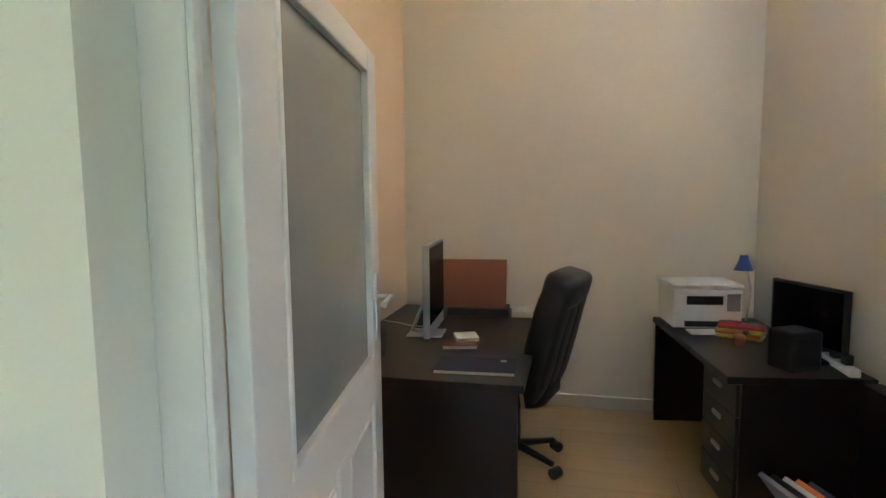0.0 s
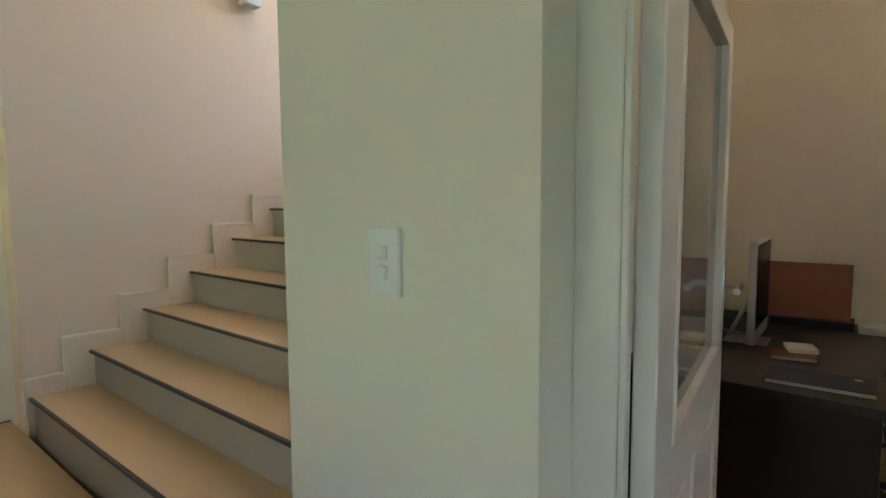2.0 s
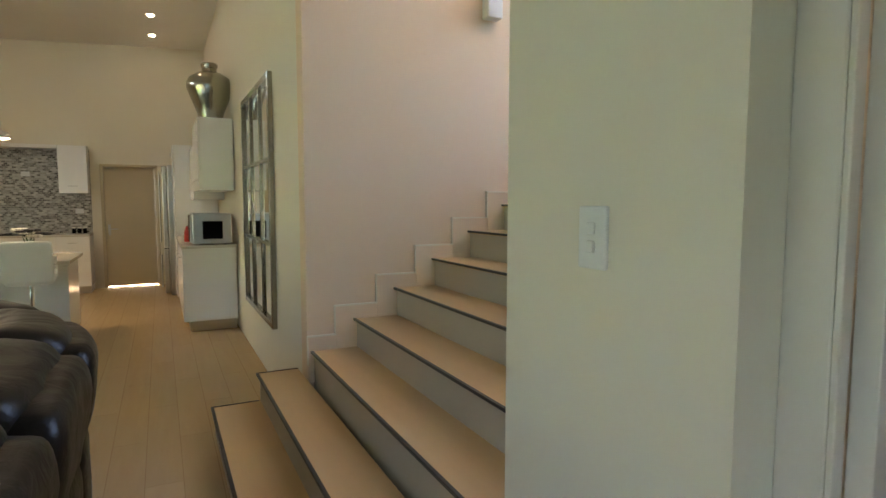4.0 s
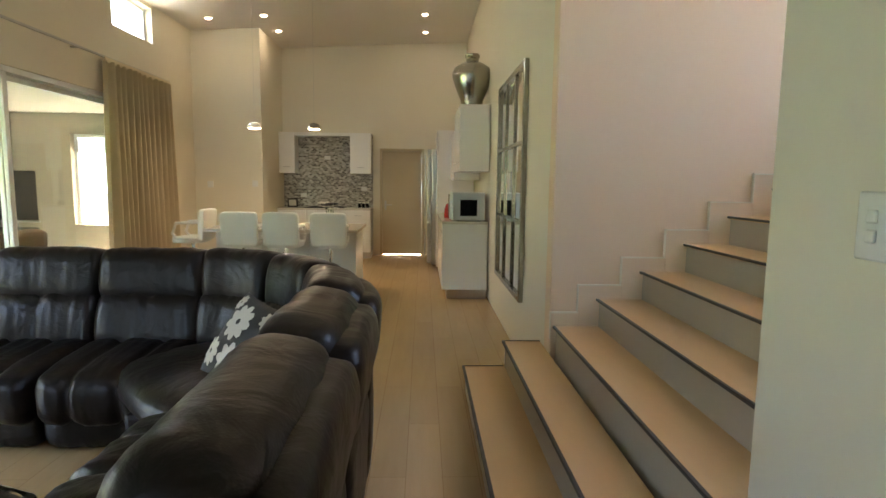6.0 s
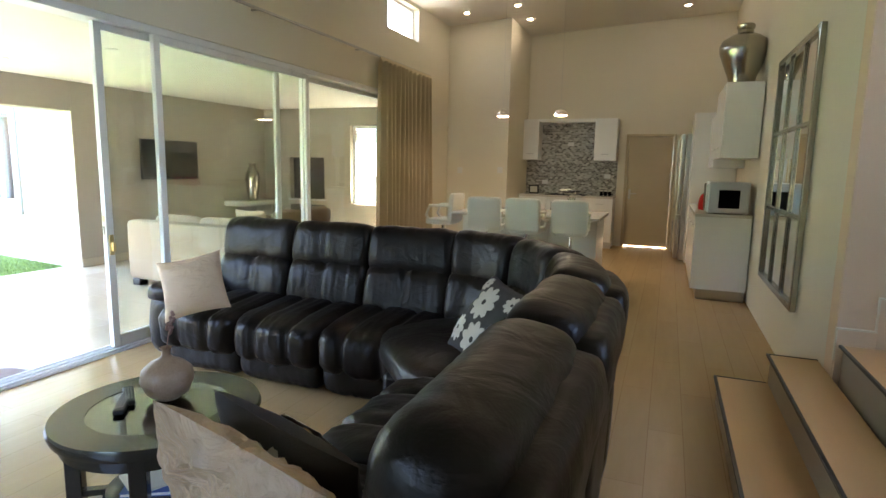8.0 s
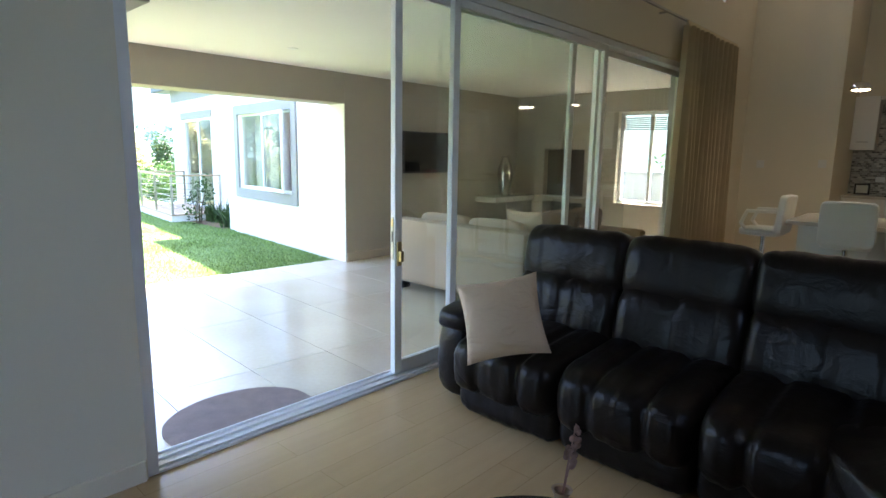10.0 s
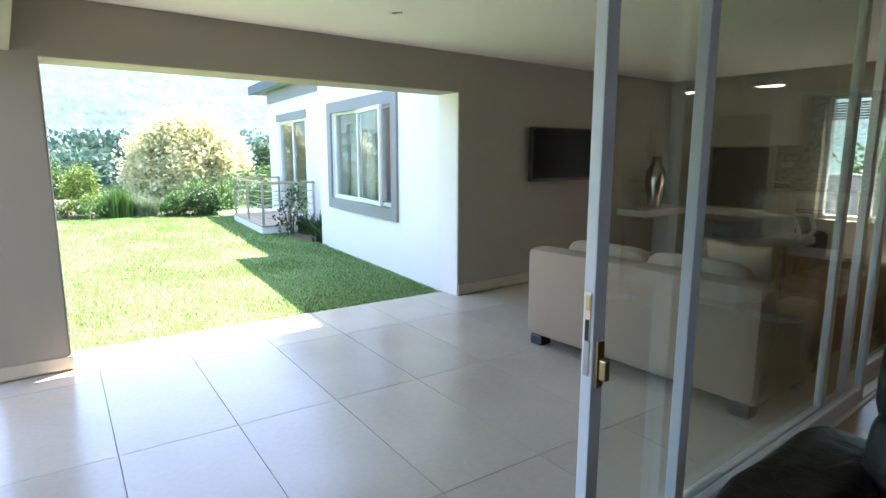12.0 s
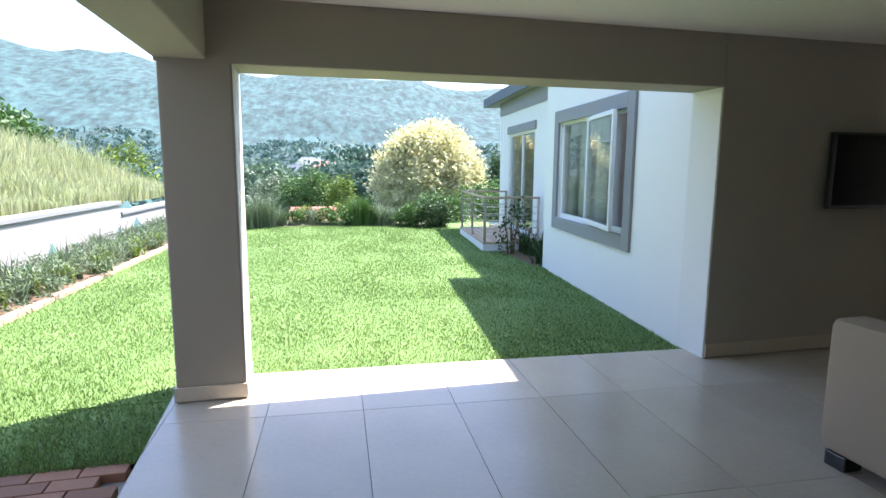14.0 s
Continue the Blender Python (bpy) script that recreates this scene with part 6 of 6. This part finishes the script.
# in the wing's own space x runs along the wall away from the patio, y points out of the house's lawn side negative
def WB(s0, s1, n0, n1, z0, z1, r=0.0):
    """s along the wall, n into the house (negative y' is inside)."""
    return boxed(s0, s1, -n1, -n0, z0, z1, r=r)


def wing_wall(s0, s1, n0, n1, z0, z1, holes):
    bm = bmesh.new()
    ca, cz = sorted({s0, s1, *(v for h in holes for v in h[:2])}), sorted({z0, z1, *(v for h in holes for v in h[2:])})
    for i in range(len(ca) - 1):
        for j in range(len(cz) - 1):
            if not any(h[0] <= ca[i] and ca[i + 1] <= h[1] and h[2] <= cz[j] and cz[j + 1] <= h[3] for h in holes):
                box(bm, ca[i], ca[i + 1], -n1, -n0, cz[j], cz[j + 1])
    bmesh.ops.remove_doubles(bm, verts=bm.verts, dist=0.0005)
    seen, kill = {}, []
    for f in bm.faces:
        key = tuple(round(c, 3) for c in f.calc_center_median())
        if key in seen:
            kill += [f, seen[key]]
        seen[key] = f
    bmesh.ops.delete(bm, geom=list(set(kill)), context="FACES")
    return bm


FAR = 0.50
part("wall", wing_wall(0.0, 4.0, 0.0, 0.25, -0.4, 3.45, [(1.16, 3.34, 0.82, 2.17)]), WHITE_PLASTER, wing, "white plastered wall")
part("wall", WB(3.75, 4.0, 0.251, 4.5, -0.4, 3.45), WHITE_PLASTER, wing)
part("wall", wing_wall(4.001, 9.3, FAR, FAR + 0.25, -0.4, 3.02, [(6.35, 8.4, 0.12, 2.26), (4.5, 4.66, 1.0, 2.3)]), WHITE_PLASTER, wing)
part("wall", WB(9.05, 9.3, FAR + 0.251, 4.5, -0.4, 3.02), WHITE_PLASTER, wing)
part("back_wall", WB(0.0, 9.3, 4.5, 4.7, -0.4, 3.45), WHITE_PLASTER, wing)
part("room_floor", WB(0.0, 9.3, 0.26, 4.5, -0.1, 0.1), TREAD, wing)
part("frieze", WB(4.001, 9.32, FAR - 0.02, FAR - 0.001, 2.72, 3.02), GREY_TRIM, wing, "grey band under the eaves")
roof = part("roof", WB(-0.1, 4.2, -0.12, 4.8, 3.451, 3.55), ROOF, wing, "dark flat roof edge")
rf_bm = WB(3.9, 10.3, 0.30, 4.8, 3.10, 3.20)
roof2 = part("roof", rf_bm, ROOF, wing, "slate grey roof slope")
part("fascia", WB(3.9, 10.32, 0.26, 0.299, 3.02, 3.24, 0.005), ROOF, roof2, "blue-grey fascia board")
part("soffit", WB(3.9, 10.3, 0.305, FAR + 0.2, 3.03, 3.09), GREY_TRIM, roof2)
def bars(s0, s1, z0, z1, w, y0, y1):
    return rect_frame(s0, s1, z0, z1, w, y0, y1)


win = part("window", bars(1.0, 3.52, 0.66, 2.31, 0.165, 0.001, 0.035), GREY_TRIM, wing, "wide grey painted surround")
part("window_frame", bars(1.16, 3.34, 0.82, 2.17, 0.06, -0.09, -0.03), WHITE_FRAME, win, "white window frame")
part("mullion", boxed(2.22, 2.29, -0.09, -0.03, 0.88, 2.11), WHITE_FRAME, win)
part("mullion", boxed(1.55, 1.61, -0.09, -0.03, 0.88, 2.11), WHITE_FRAME, win)
g = part("pane", boxed(2.28, 3.29, -0.063, -0.057, 0.87, 2.12), GLASS, win)
g.visible_shadow = False
sash_m = pose(2.30, 0.0, 0, 0, 0, -7)
sb = bars(-1.06, 0.0, 0.85, 2.14, 0.05, -0.02, 0.02)
bmesh.ops.transform(sb, matrix=sash_m, verts=sb.verts)
part("open_sash", sb, WHITE_FRAME, win, "white casement standing open")
g = part("pane", boxed(-1.02, -0.04, -0.003, 0.003, 0.89, 2.10, m=sash_m), GLASS, win)
g.visible_shadow = False
net = bmesh.new()
for s0, s1 in ((2.4, 3.3),):
    cols = [net.verts.new((s0 + (s1 - s0) * i / 40, -0.32 + 0.03 * math.sin(i * 1.3), z)) for z in (0.6, 2.3) for i in range(41)]
    for i in range(40):
        net.faces.new((cols[i], cols[i + 1], cols[42 + i], cols[41 + i]))
part("net_curtain", net, CEIL, wing, "white curtain behind the window")
sd = part("door", bars(6.35, 8.4, 0.12, 2.26, 0.06, -FAR - 0.12, -FAR - 0.02), WHITE_FRAME, wing, "white sliding door to the deck")
part("door_head", boxed(6.25, 8.5, -FAR + 0.001, -FAR + 0.03, 2.26, 2.42), GREY_TRIM, sd, "grey band above the door")
part("stile", boxed(7.34, 7.42, -FAR - 0.1, -FAR - 0.04, 0.18, 2.2), WHITE_FRAME, sd)
g = part("pane", boxed(6.4, 8.35, -FAR - 0.073, -FAR - 0.067, 0.17, 2.21), GLASS, sd)
g.visible_shadow = False
part("slit_window", bars(4.5, 4.66, 1.0, 2.3, 0.025, -FAR - 0.12, -FAR - 0.02), GREY_TRIM, wing, "narrow slit window")

deck = thing("timber_deck", WO, "raised pale deck with a steel-and-wire railing", "deck", "", WANG)
DK = 0.14
part("edge_beam", boxed(5.70, 8.42, -0.48, 0.62, -0.07, DK - 0.03, r=0.006), WHITE_PLASTER, deck, "white plastered deck edge")
for k in range(9):
    part("deck_board", boxed(5.68, 8.44, -0.48 + 0.124 * k, -0.48 + 0.124 * k + 0.119, DK - 0.029, DK, r=0.003), EDGING, deck)
for s_, y_ in [(5.75, -0.44), (5.75, 0.08), (5.75, 0.58), (7.05, 0.58), (8.36, 0.58), (8.36, -0.44)]:
    part("post", boxed(s_ - 0.022, s_ + 0.022, y_ - 0.022, y_ + 0.022, -0.02, 0.94, r=0.004), STEEL, deck)
    part("foot_plate", boxed(s_ - 0.045, s_ + 0.045, y_ - 0.03, y_ + 0.03, DK, DK + 0.012, r=0.002), STEEL, deck)
part("handrail", boxed(5.72, 8.39, 0.55, 0.61, 0.94, 0.98, r=0.008), EDGING, deck, "wooden handrail")
for s_ in (5.75, 8.36):
    part("handrail", boxed(s_ - 0.03, s_ + 0.03, -0.46, 0.549, 0.94, 0.98, r=0.008), EDGING, deck)
for k in range(5):
    z = 0.27 + 0.13 * k
    part("wire", tubed((5.75, 0.58, z), (8.36, 0.58, z), 0.008, seg=6), STEEL, deck)
    for s_ in (5.75, 8.36):
        part("wire", tubed((s_, -0.44, z), (s_, 0.58, z), 0.008, seg=6), STEEL, deck)


# ---------------------------------------------------------------- plants
def strap_plant(name, at, n, height, mat, label, spread=0.5, seed=1, width=0.02, category="plant"):
    """A tuft of long arching blades."""
    rnd = random.Random(seed)
    verts, faces = [], []
    for _ in range(n):
        a, l = rnd.uniform(0, 6.3), height * rnd.uniform(0.6, 1.15)
        lean = spread * rnd.uniform(0.2, 1.0)
        o = Vector((rnd.gauss(0, 0.06), rnd.gauss(0, 0.06), 0))
        side = Vector((-math.sin(a), math.cos(a), 0)) * width * rnd.uniform(0.6, 1.2)
        k = len(verts)
        for t in (0, 0.35, 0.7, 1.0):
            c = o + Vector((math.cos(a) * lean * l * t * t, math.sin(a) * lean * l * t * t, l * (t - 0.28 * lean * t * t)))
            f = (1 - t) ** 0.6
            verts += [c - side * f, c + side * f]
        for q in range(3):
            faces.append((k + 2 * q, k + 2 * q + 1, k + 2 * q + 3, k + 2 * q + 2))
    me = bpy.data.meshes.new(name)
    me.from_pydata([tuple(v) for v in verts], [], faces)
    ob = mesh_part(name, me, mat)
    ob.location = at
    return tagged(ob, label, category)


def shrub(name, at, radii, n, size, mat, label, seed=1, clumps=40, stem=True, aspect=2.0, category="shrub", tight=0.32):
    rnd = random.Random(seed)
    ob = thing(name, at, label, category)
    mesh_part("crown", leaves(crown_points(n, (0, 0, radii[2] * 0.95), radii, rnd, clumps, tight, floor=0.02), size, aspect, rnd=rnd), mat, ob)
    if stem:
        sb = bmesh.new()
        for k in range(6):
            a = 2 * math.pi * k / 6 + rnd.uniform(-0.3, 0.3)
            p1 = Vector((0.25 * radii[0] * math.cos(a), 0.25 * radii[1] * math.sin(a), radii[2] * 0.6))
            p2 = Vector((0.6 * radii[0] * math.cos(a), 0.6 * radii[1] * math.sin(a), radii[2] * 1.25))
            tube(sb, (0.03 * math.cos(a), 0.03 * math.sin(a), -0.3), p1, 0.025 * radii[2], 0.018 * radii[2], 6)
            tube(sb, p1, p2, 0.018 * radii[2], 0.006 * radii[2], 6)
        part("stems", sb, BARK, ob)
    return ob


Z = lambda x, y: ground_z(x, y)
shrub("variegated_bush", (-6.68, -24.2, -1.15), (1.98, 1.9, 2.12), 60000, 0.14, LEAF_YELLOW, "large rounded bush with pale yellow variegated leaves", 4, 900, tight=0.12)
shrub("round_bush", (-4.82, -18.25, -0.03), (0.30, 0.30, 0.27), 3200, 0.065, LEAF, "clipped dark green round bush at the lawn's edge", 5, 90)
shrub("round_bush", (-5.46, -18.0, -0.03), (0.40, 0.38, 0.34), 4200, 0.065, LEAF_DARK, "larger clipped dark green round bush beside the deck", 6, 110)
shrub("dark_shrub", (-9.6, -25.0, -1.2), (0.5, 0.5, 1.55), 3400, 0.12, LEAF_DARK, "tall narrow dark shrub beyond the deck", 7, 70)
shrub("lime_shrub", (-3.7, -28.0, -0.75), (0.58, 0.5, 0.92), 4200, 0.10, LEAF_LIME, "yellow-green shrub behind the lawn", 8, 80)
shrub("green_shrub", (-2.35, -29.0, -1.3), (1.05, 0.9, 1.25), 9000, 0.12, LEAF, "dense dark green shrub behind the lawn", 9, 110)
shrub("green_shrub", (-0.9, -30.5, -1.3), (1.0, 1.0, 1.15), 6000, 0.13, LEAF_SILVER, "loose grey-green shrub behind the lawn", 19, 90)
for k, (x, y, h) in enumerate(((-3.55, -18.6, 0.80), (-3.75, -18.75, 0.86), (-3.4, -18.8, 0.70), (-3.6, -18.95, 0.78), (-3.9, -18.7, 0.62))):
    strap_plant("grass_tuft", (x, y, -0.02), 130, h, LEAF, "upright green tuft at the end of the lawn", 0.40, 30 + k, 0.012)
for k, (x, y, h) in enumerate(((-1.1, -18.5, 1.0), (-1.35, -18.6, 0.95), (-0.85, -18.3, 0.85), (-1.6, -18.8, 0.6), (-0.5, -18.0, 0.7), (-4.2, -18.5, 0.58), (-4.4, -18.55, 0.5), (-4.05, -18.75, 0.62))):
    strap_plant("silver_grass", (x, y, -0.02), 170, h, LEAF_SILVER, "silvery arching grass clump by the lawn", 0.7, 50 + k, 0.009)
for k, (x, y, r) in enumerate(((-6.3, -19.4, 0.42), (-7.1, -20.6, 0.65), (-8.1, -21.4, 0.75), (-7.6, -19.6, 0.5), (-0.2, -19.6, 0.5), (-5.9, -20.4, 0.5))):
    shrub("bed_shrub", (x, y, -0.1), (r, r, r * 0.8), 1500, 0.09, LEAF, "leafy green shrub beyond the lawn", 170 + k, 40, False)
for k, (x, y, r, mat) in enumerate(((-1.95, -19.0, 0.24, LEAF), (-2.35, -19.1, 0.26, LEAF_SILVER), (-2.75, -18.9, 0.28, LEAF), (-3.1, -18.75, 0.32, LEAF), (-3.0, -19.2, 0.36, LEAF_LIME), (-2.2, -19.4, 0.3, LEAF_LIME))):
    shrub("bed_shrub", (x, y, -0.02), (r, r, r * 0.75), 900, 0.06, mat, "low leafy shrub at the end of the lawn", 150 + k, 26, False)
for k, t in enumerate(np.linspace(-18.4, -7.6, 96)):
    y = float(t)
    x = EDGE(y) + (0.22 if k % 2 else 0.58) + rg.uniform(-0.08, 0.2)
    if k % 3 == 0:
        strap_plant("agapanthus", (x, y, 0.0), 60, 0.34, LEAF_LIME if k % 2 else LEAF, "strappy green plant in the soil bed", 1.1, 80 + k, 0.022)
    elif k % 3 == 1:
        strap_plant("spiky_plant", (x, y, 0.0), 34, 0.30 + 0.25 * (k % 4 == 0), LEAF_SILVER, "upright spiky grey-green plant in the bed", 0.55, 80 + k, 0.016)
    else:
        shrub("lavender_clump", (x, y, 0.0), (0.30, 0.30, 0.17), 700, 0.06, LEAF_SILVER, "low grey-green clump in the bed", 80 + k, 14, False, 4.0)
for k, (s, n_out, h) in enumerate(((4.5, -0.28, 0.5), (4.8, -0.15, 0.55), (5.1, -0.3, 0.45), (5.4, -0.1, 0.5), (4.2, -0.12, 0.45))):
    c = wing.matrix_world @ Vector((s, -n_out * 0 + 0.05 * k - 0.25, 0))
    strap_plant("agapanthus", (c.x, c.y, -0.04), 60, h, LEAF_DARK, "strappy green plant at the foot of the wing", 0.9, 110 + k, 0.02)
c = wing.matrix_world @ Vector((5.25, 0.2, 0))
shrub("rose_bush", (c.x, c.y, -0.04), (0.28, 0.28, 0.55), 260, 0.08, LEAF_DARK, "thin straggly rose bush beside the deck", 121, 22)
bed2 = bmesh.new()
for s0, s1 in ((4.05, 5.66),):
    vs = [bed2.verts.new(wing.matrix_world @ Vector(p)) for p in ((s0, 0.12, -0.012), (s1, 0.30, -0.012), (s1, -0.48, -0.012), (s0, -0.48, -0.012))]
    bed2.faces.new(vs)
setting("ground_wing_bed", bed2, SOIL, "small soil bed beside the wing", "flower bed")

for k, (x, y, r, h) in enumerate(((-15.2, -6.4, 0.8, 1.0), (-15.6, -4.2, 1.0, 1.25), (-15.0, -2.4, 0.9, 0.95))):
    shrub("boundary_shrub", (x, y, -0.1), (r, r, h), 2200, 0.12, LEAF, "leafy green shrub behind the boundary wall", 190 + k, 50)
# tall dry grass on the bank
rb = random.Random(77)
gv, gf = [], []
for _ in range(52000):
    y = rb.uniform(-26, -8.0)
    x = WALL_X(y) + 0.15 + 6.0 * rb.random() ** 1.4
    z = Z(x, y)
    tall = 0.75 + 0.6 * noise.noise(Vector((x * 0.9, y * 0.9, 3.1)))
    h = rb.uniform(0.3, 0.8) * tall * (0.55 + 0.9 * smooth(0.3, 2.5, x - WALL_X(y)))
    a, wd = rb.uniform(0, 6.3), rb.uniform(0.005, 0.012)
    lx, ly = rb.gauss(0, 0.11) * h / 0.5, rb.gauss(0, 0.11) * h / 0.5
    k = len(gv)
    gv += [(x - wd * math.cos(a), y - wd * math.sin(a), z - 0.05), (x + wd * math.cos(a), y + wd * math.sin(a), z - 0.05), (x + lx * 0.4 + wd * 1.2 * math.cos(a), y + ly * 0.4 + wd * 1.2 * math.sin(a), z + h * 0.65), (x + lx * 0.4 - wd * 0.6 * math.cos(a), y + ly * 0.4 - wd * 0.6 * math.sin(a), z + h * 0.65), (x + lx, y + ly, z + h)]
    gf += [(k, k + 1, k + 2, k + 3), (k + 3, k + 2, k + 4)]
me = bpy.data.meshes.new("bank_grass")
me.from_pydata(gv, [], gf)
tagged(mesh_part("bank_grass", me, STRAW), "tall dry straw-coloured grass on the bank", "grass", kind="stuff")
shrub("lime_shrub", (3.3, -14.6, Z(3.3, -14.6) - 0.1), (0.35, 0.35, 0.45), 700, 0.09, LEAF_LIME, "yellow-green shrub among the tall grass", 131, 20)
shrub("bank_shrub", (2.1, -11.8, Z(2.1, -11.8) - 0.05), (0.35, 0.3, 0.25), 700, 0.07, LEAF_DARK, "low dark shrub on the bank", 132, 20)
shrub("bank_shrub", (5.6, -17.5, Z(5.6, -17.5) - 0.1), (1.3, 1.3, 1.1), 2600, 0.14, LEAF, "leafy green shrub at the top of the bank", 133, 50)
shrub("bank_shrub", (7.0, -24.0, Z(7.0, -24.0) - 0.2), (1.5, 1.4, 1.1), 9000, 0.2, LEAF, "large leafy green shrub at the top of the bank", 135, 90)
shrub("bank_shrub", (2.6, -21.5, Z(2.6, -21.5) - 0.1), (0.7, 0.7, 0.75), 1300, 0.12, LEAF_LIME, "bright green shrub on the bank", 134, 30)


# trees in the valley: trunk, limbs and clumped crown
def tree(name, at, h, w, mat, label, seed, n=4200, leaf=0.55):
    rnd = random.Random(seed)
    ob = thing(name, at, label, "tree", "trees in the valley")
    tb = bmesh.new()
    tube(tb, (0, 0, -1), (0, 0, h * 0.45), 0.045 * h, 0.028 * h, 8)
    for k in range(5):
        a = 2 * math.pi * k / 5 + rnd.uniform(-0.4, 0.4)
        tube(tb, (0, 0, h * rnd.uniform(0.28, 0.45)), (0.6 * w * math.cos(a), 0.6 * w * math.sin(a), h * rnd.uniform(0.6, 0.85)), 0.02 * h, 0.006 * h, 6)
    part("trunk", tb, BARK, ob)
    mesh_part("crown", leaves(crown_points(n, (0, 0, h * 0.62), (w, w, h * 0.36), rnd, 60, 0.24), leaf, 1.5, rnd=rnd), mat, ob)
    return ob


# Both greens are paled so that distance haze sits in the colour.
HAZED_LEAF = leaf_material("green foliage paled for haze", (0.07, 0.135, 0.075), (0.115, 0.185, 0.105), 0.3, 0.7, 1.25)
HAZED_DARK = leaf_material("dark foliage paled for haze", (0.045, 0.10, 0.07), (0.085, 0.15, 0.10), 0.3, 0.7, 1.25)
rtree = random.Random(8)
protos = [tree("valley_tree", (-6.0, -62, Z(-6, -62)), 9.0, 4.6, HAZED_DARK, "broad dark green tree in the valley", 1),
          tree("valley_tree", (3.0, -70, Z(3, -70)), 8.2, 4.2, HAZED_LEAF, "broad green tree in the valley", 2),
          tree("valley_tree", (-14, -58, Z(-14, -58)), 7.6, 3.8, LEAF_SILVER, "pale green tree in the valley", 3)]
for k in range(84):
    y = -rtree.uniform(58, 190)
    x = -2 + (-y) * rtree.uniform(-0.62, 0.5)
    sc = rtree.uniform(0.6, 1.15)
    ob = copy_thing(protos[k % 3], pose(x, y, Z(x, y), 0, 0, rtree.uniform(0, 360)))
    ob.scale = (sc, sc, sc * rtree.uniform(0.85, 1.15))
rw = random.Random(15)
pts = []
for _ in range(420):
    y = -rw.uniform(140, 620)
    x = -2 + (-y) * rw.uniform(-0.75, 0.75)
    hgt = rw.uniform(5, 10)
    pts += [p for p in crown_points(75, (x, y, Z(x, y) + hgt * 0.5), (hgt * 0.6, hgt * 0.6, hgt * 0.5), rw, 10, 0.35)]
tagged(mesh_part("far_woods", leaves(pts, 2.2, 1.3, rnd=rw), HAZED_DARK), "scattered dark woods on the valley floor, paled for haze", "woods", kind="stuff")


# Leaf colour shifted towards blue, painting in the haze over the hill.
HAZY_HILL_LEAF = leaf_material("hillside foliage tinted for haze", (0.048, 0.10, 0.092), (0.08, 0.145, 0.115), 0.45, 0.85, 1.2)
pts = []
for _ in range(5000):
    r, az = 300 + 560 * rw.random() ** 0.8, rw.uniform(-0.75, 0.85)
    x, y = -2 - r * math.sin(az), -4 - r * math.cos(az)
    if noise.fractal(Vector((x / 150, y / 150, 1.7)), 1.0, 2.0, 3) < -0.05:
        continue
    hgt = rw.uniform(5, 12)
    pts += crown_points(11, (x, y, Z(x, y) + hgt * 0.25), (hgt * 0.75, hgt * 0.75, hgt * 0.35), rw, 5, 0.3)
tagged(mesh_part("hill_woods", leaves(pts, 4.0, 1.2, rnd=rw), HAZY_HILL_LEAF), "dark woods scattered over the hillside, haze tint in the leaf colour", "woods", kind="stuff")


def cottage(at, rz, L, Wd, roofmat, label):
    ob = thing("far_house", at, label, "house", "houses in the valley", rz)
    part("wall", boxed(-L / 2, L / 2, -Wd / 2, Wd / 2, -7, 2.8), WHITE_PLASTER, ob)
    rb_ = bmesh.new()
    pr_ = [(-L / 2 - 0.5, -Wd / 2 - 0.5, 2.7), (L / 2 + 0.5, -Wd / 2 - 0.5, 2.7), (L / 2 + 0.5, Wd / 2 + 0.5, 2.7), (-L / 2 - 0.5, Wd / 2 + 0.5, 2.7), (-L / 2 + 1.5, 0, 4.9), (L / 2 - 1.5, 0, 4.9)]
    q = [rb_.verts.new(p_) for p_ in pr_]
    for f_ in ((0, 1, 5, 4), (2, 3, 4, 5), (1, 2, 5), (3, 0, 4), (3, 2, 1, 0)):
        rb_.faces.new([q[i_] for i_ in f_])
    part("roof", rb_, roofmat, ob)
    for s in (-0.3, 0.0, 0.3):
        part("window", boxed(s * L - 0.6, s * L + 0.6, Wd / 2, Wd / 2 + 0.05, 0.8, 2.0), SCREEN, ob)


cottage((-6.2, -105, -2.7), 12, 7, 6, BROWN_CARD, "far white house with a brown hipped roof")
cottage((-1.0, -130, -3.4), -10, 6, 5, ROOF, "far white house with a grey roof")
cottage((-5, -190, -1.0), 5, 9, 6, ROOF, "far grey-roofed house among trees")
low = thing("lower_roof", (-2.62, -26.0, -0.62), "red tiled roof edge showing below the lawn", "roof")
part("gable", boxed(-0.9, 0.9, -1.9, -0.1, -2.2, 0.0), WHITE_PLASTER, low)
clay = None
for row in range(5):
    for col in range(9):
        if clay is None:
            first = part("roof_tile", boxed(-0.098, 0.098, -0.14, 0.14, 0.0, 0.035, r=0.012), ROOF_RED, low)
            clay, ob = first.data, first
        else:
            ob = new("roof_tile", clay)
            ob.parent = low
        ob.location = (-0.84 + 0.21 * col + (0.05 if row % 2 else 0.0), -0.02 - 0.22 * row, 0.03 + 0.10 * row)
        ob.rotation_euler = (radians(-20), 0, 0)
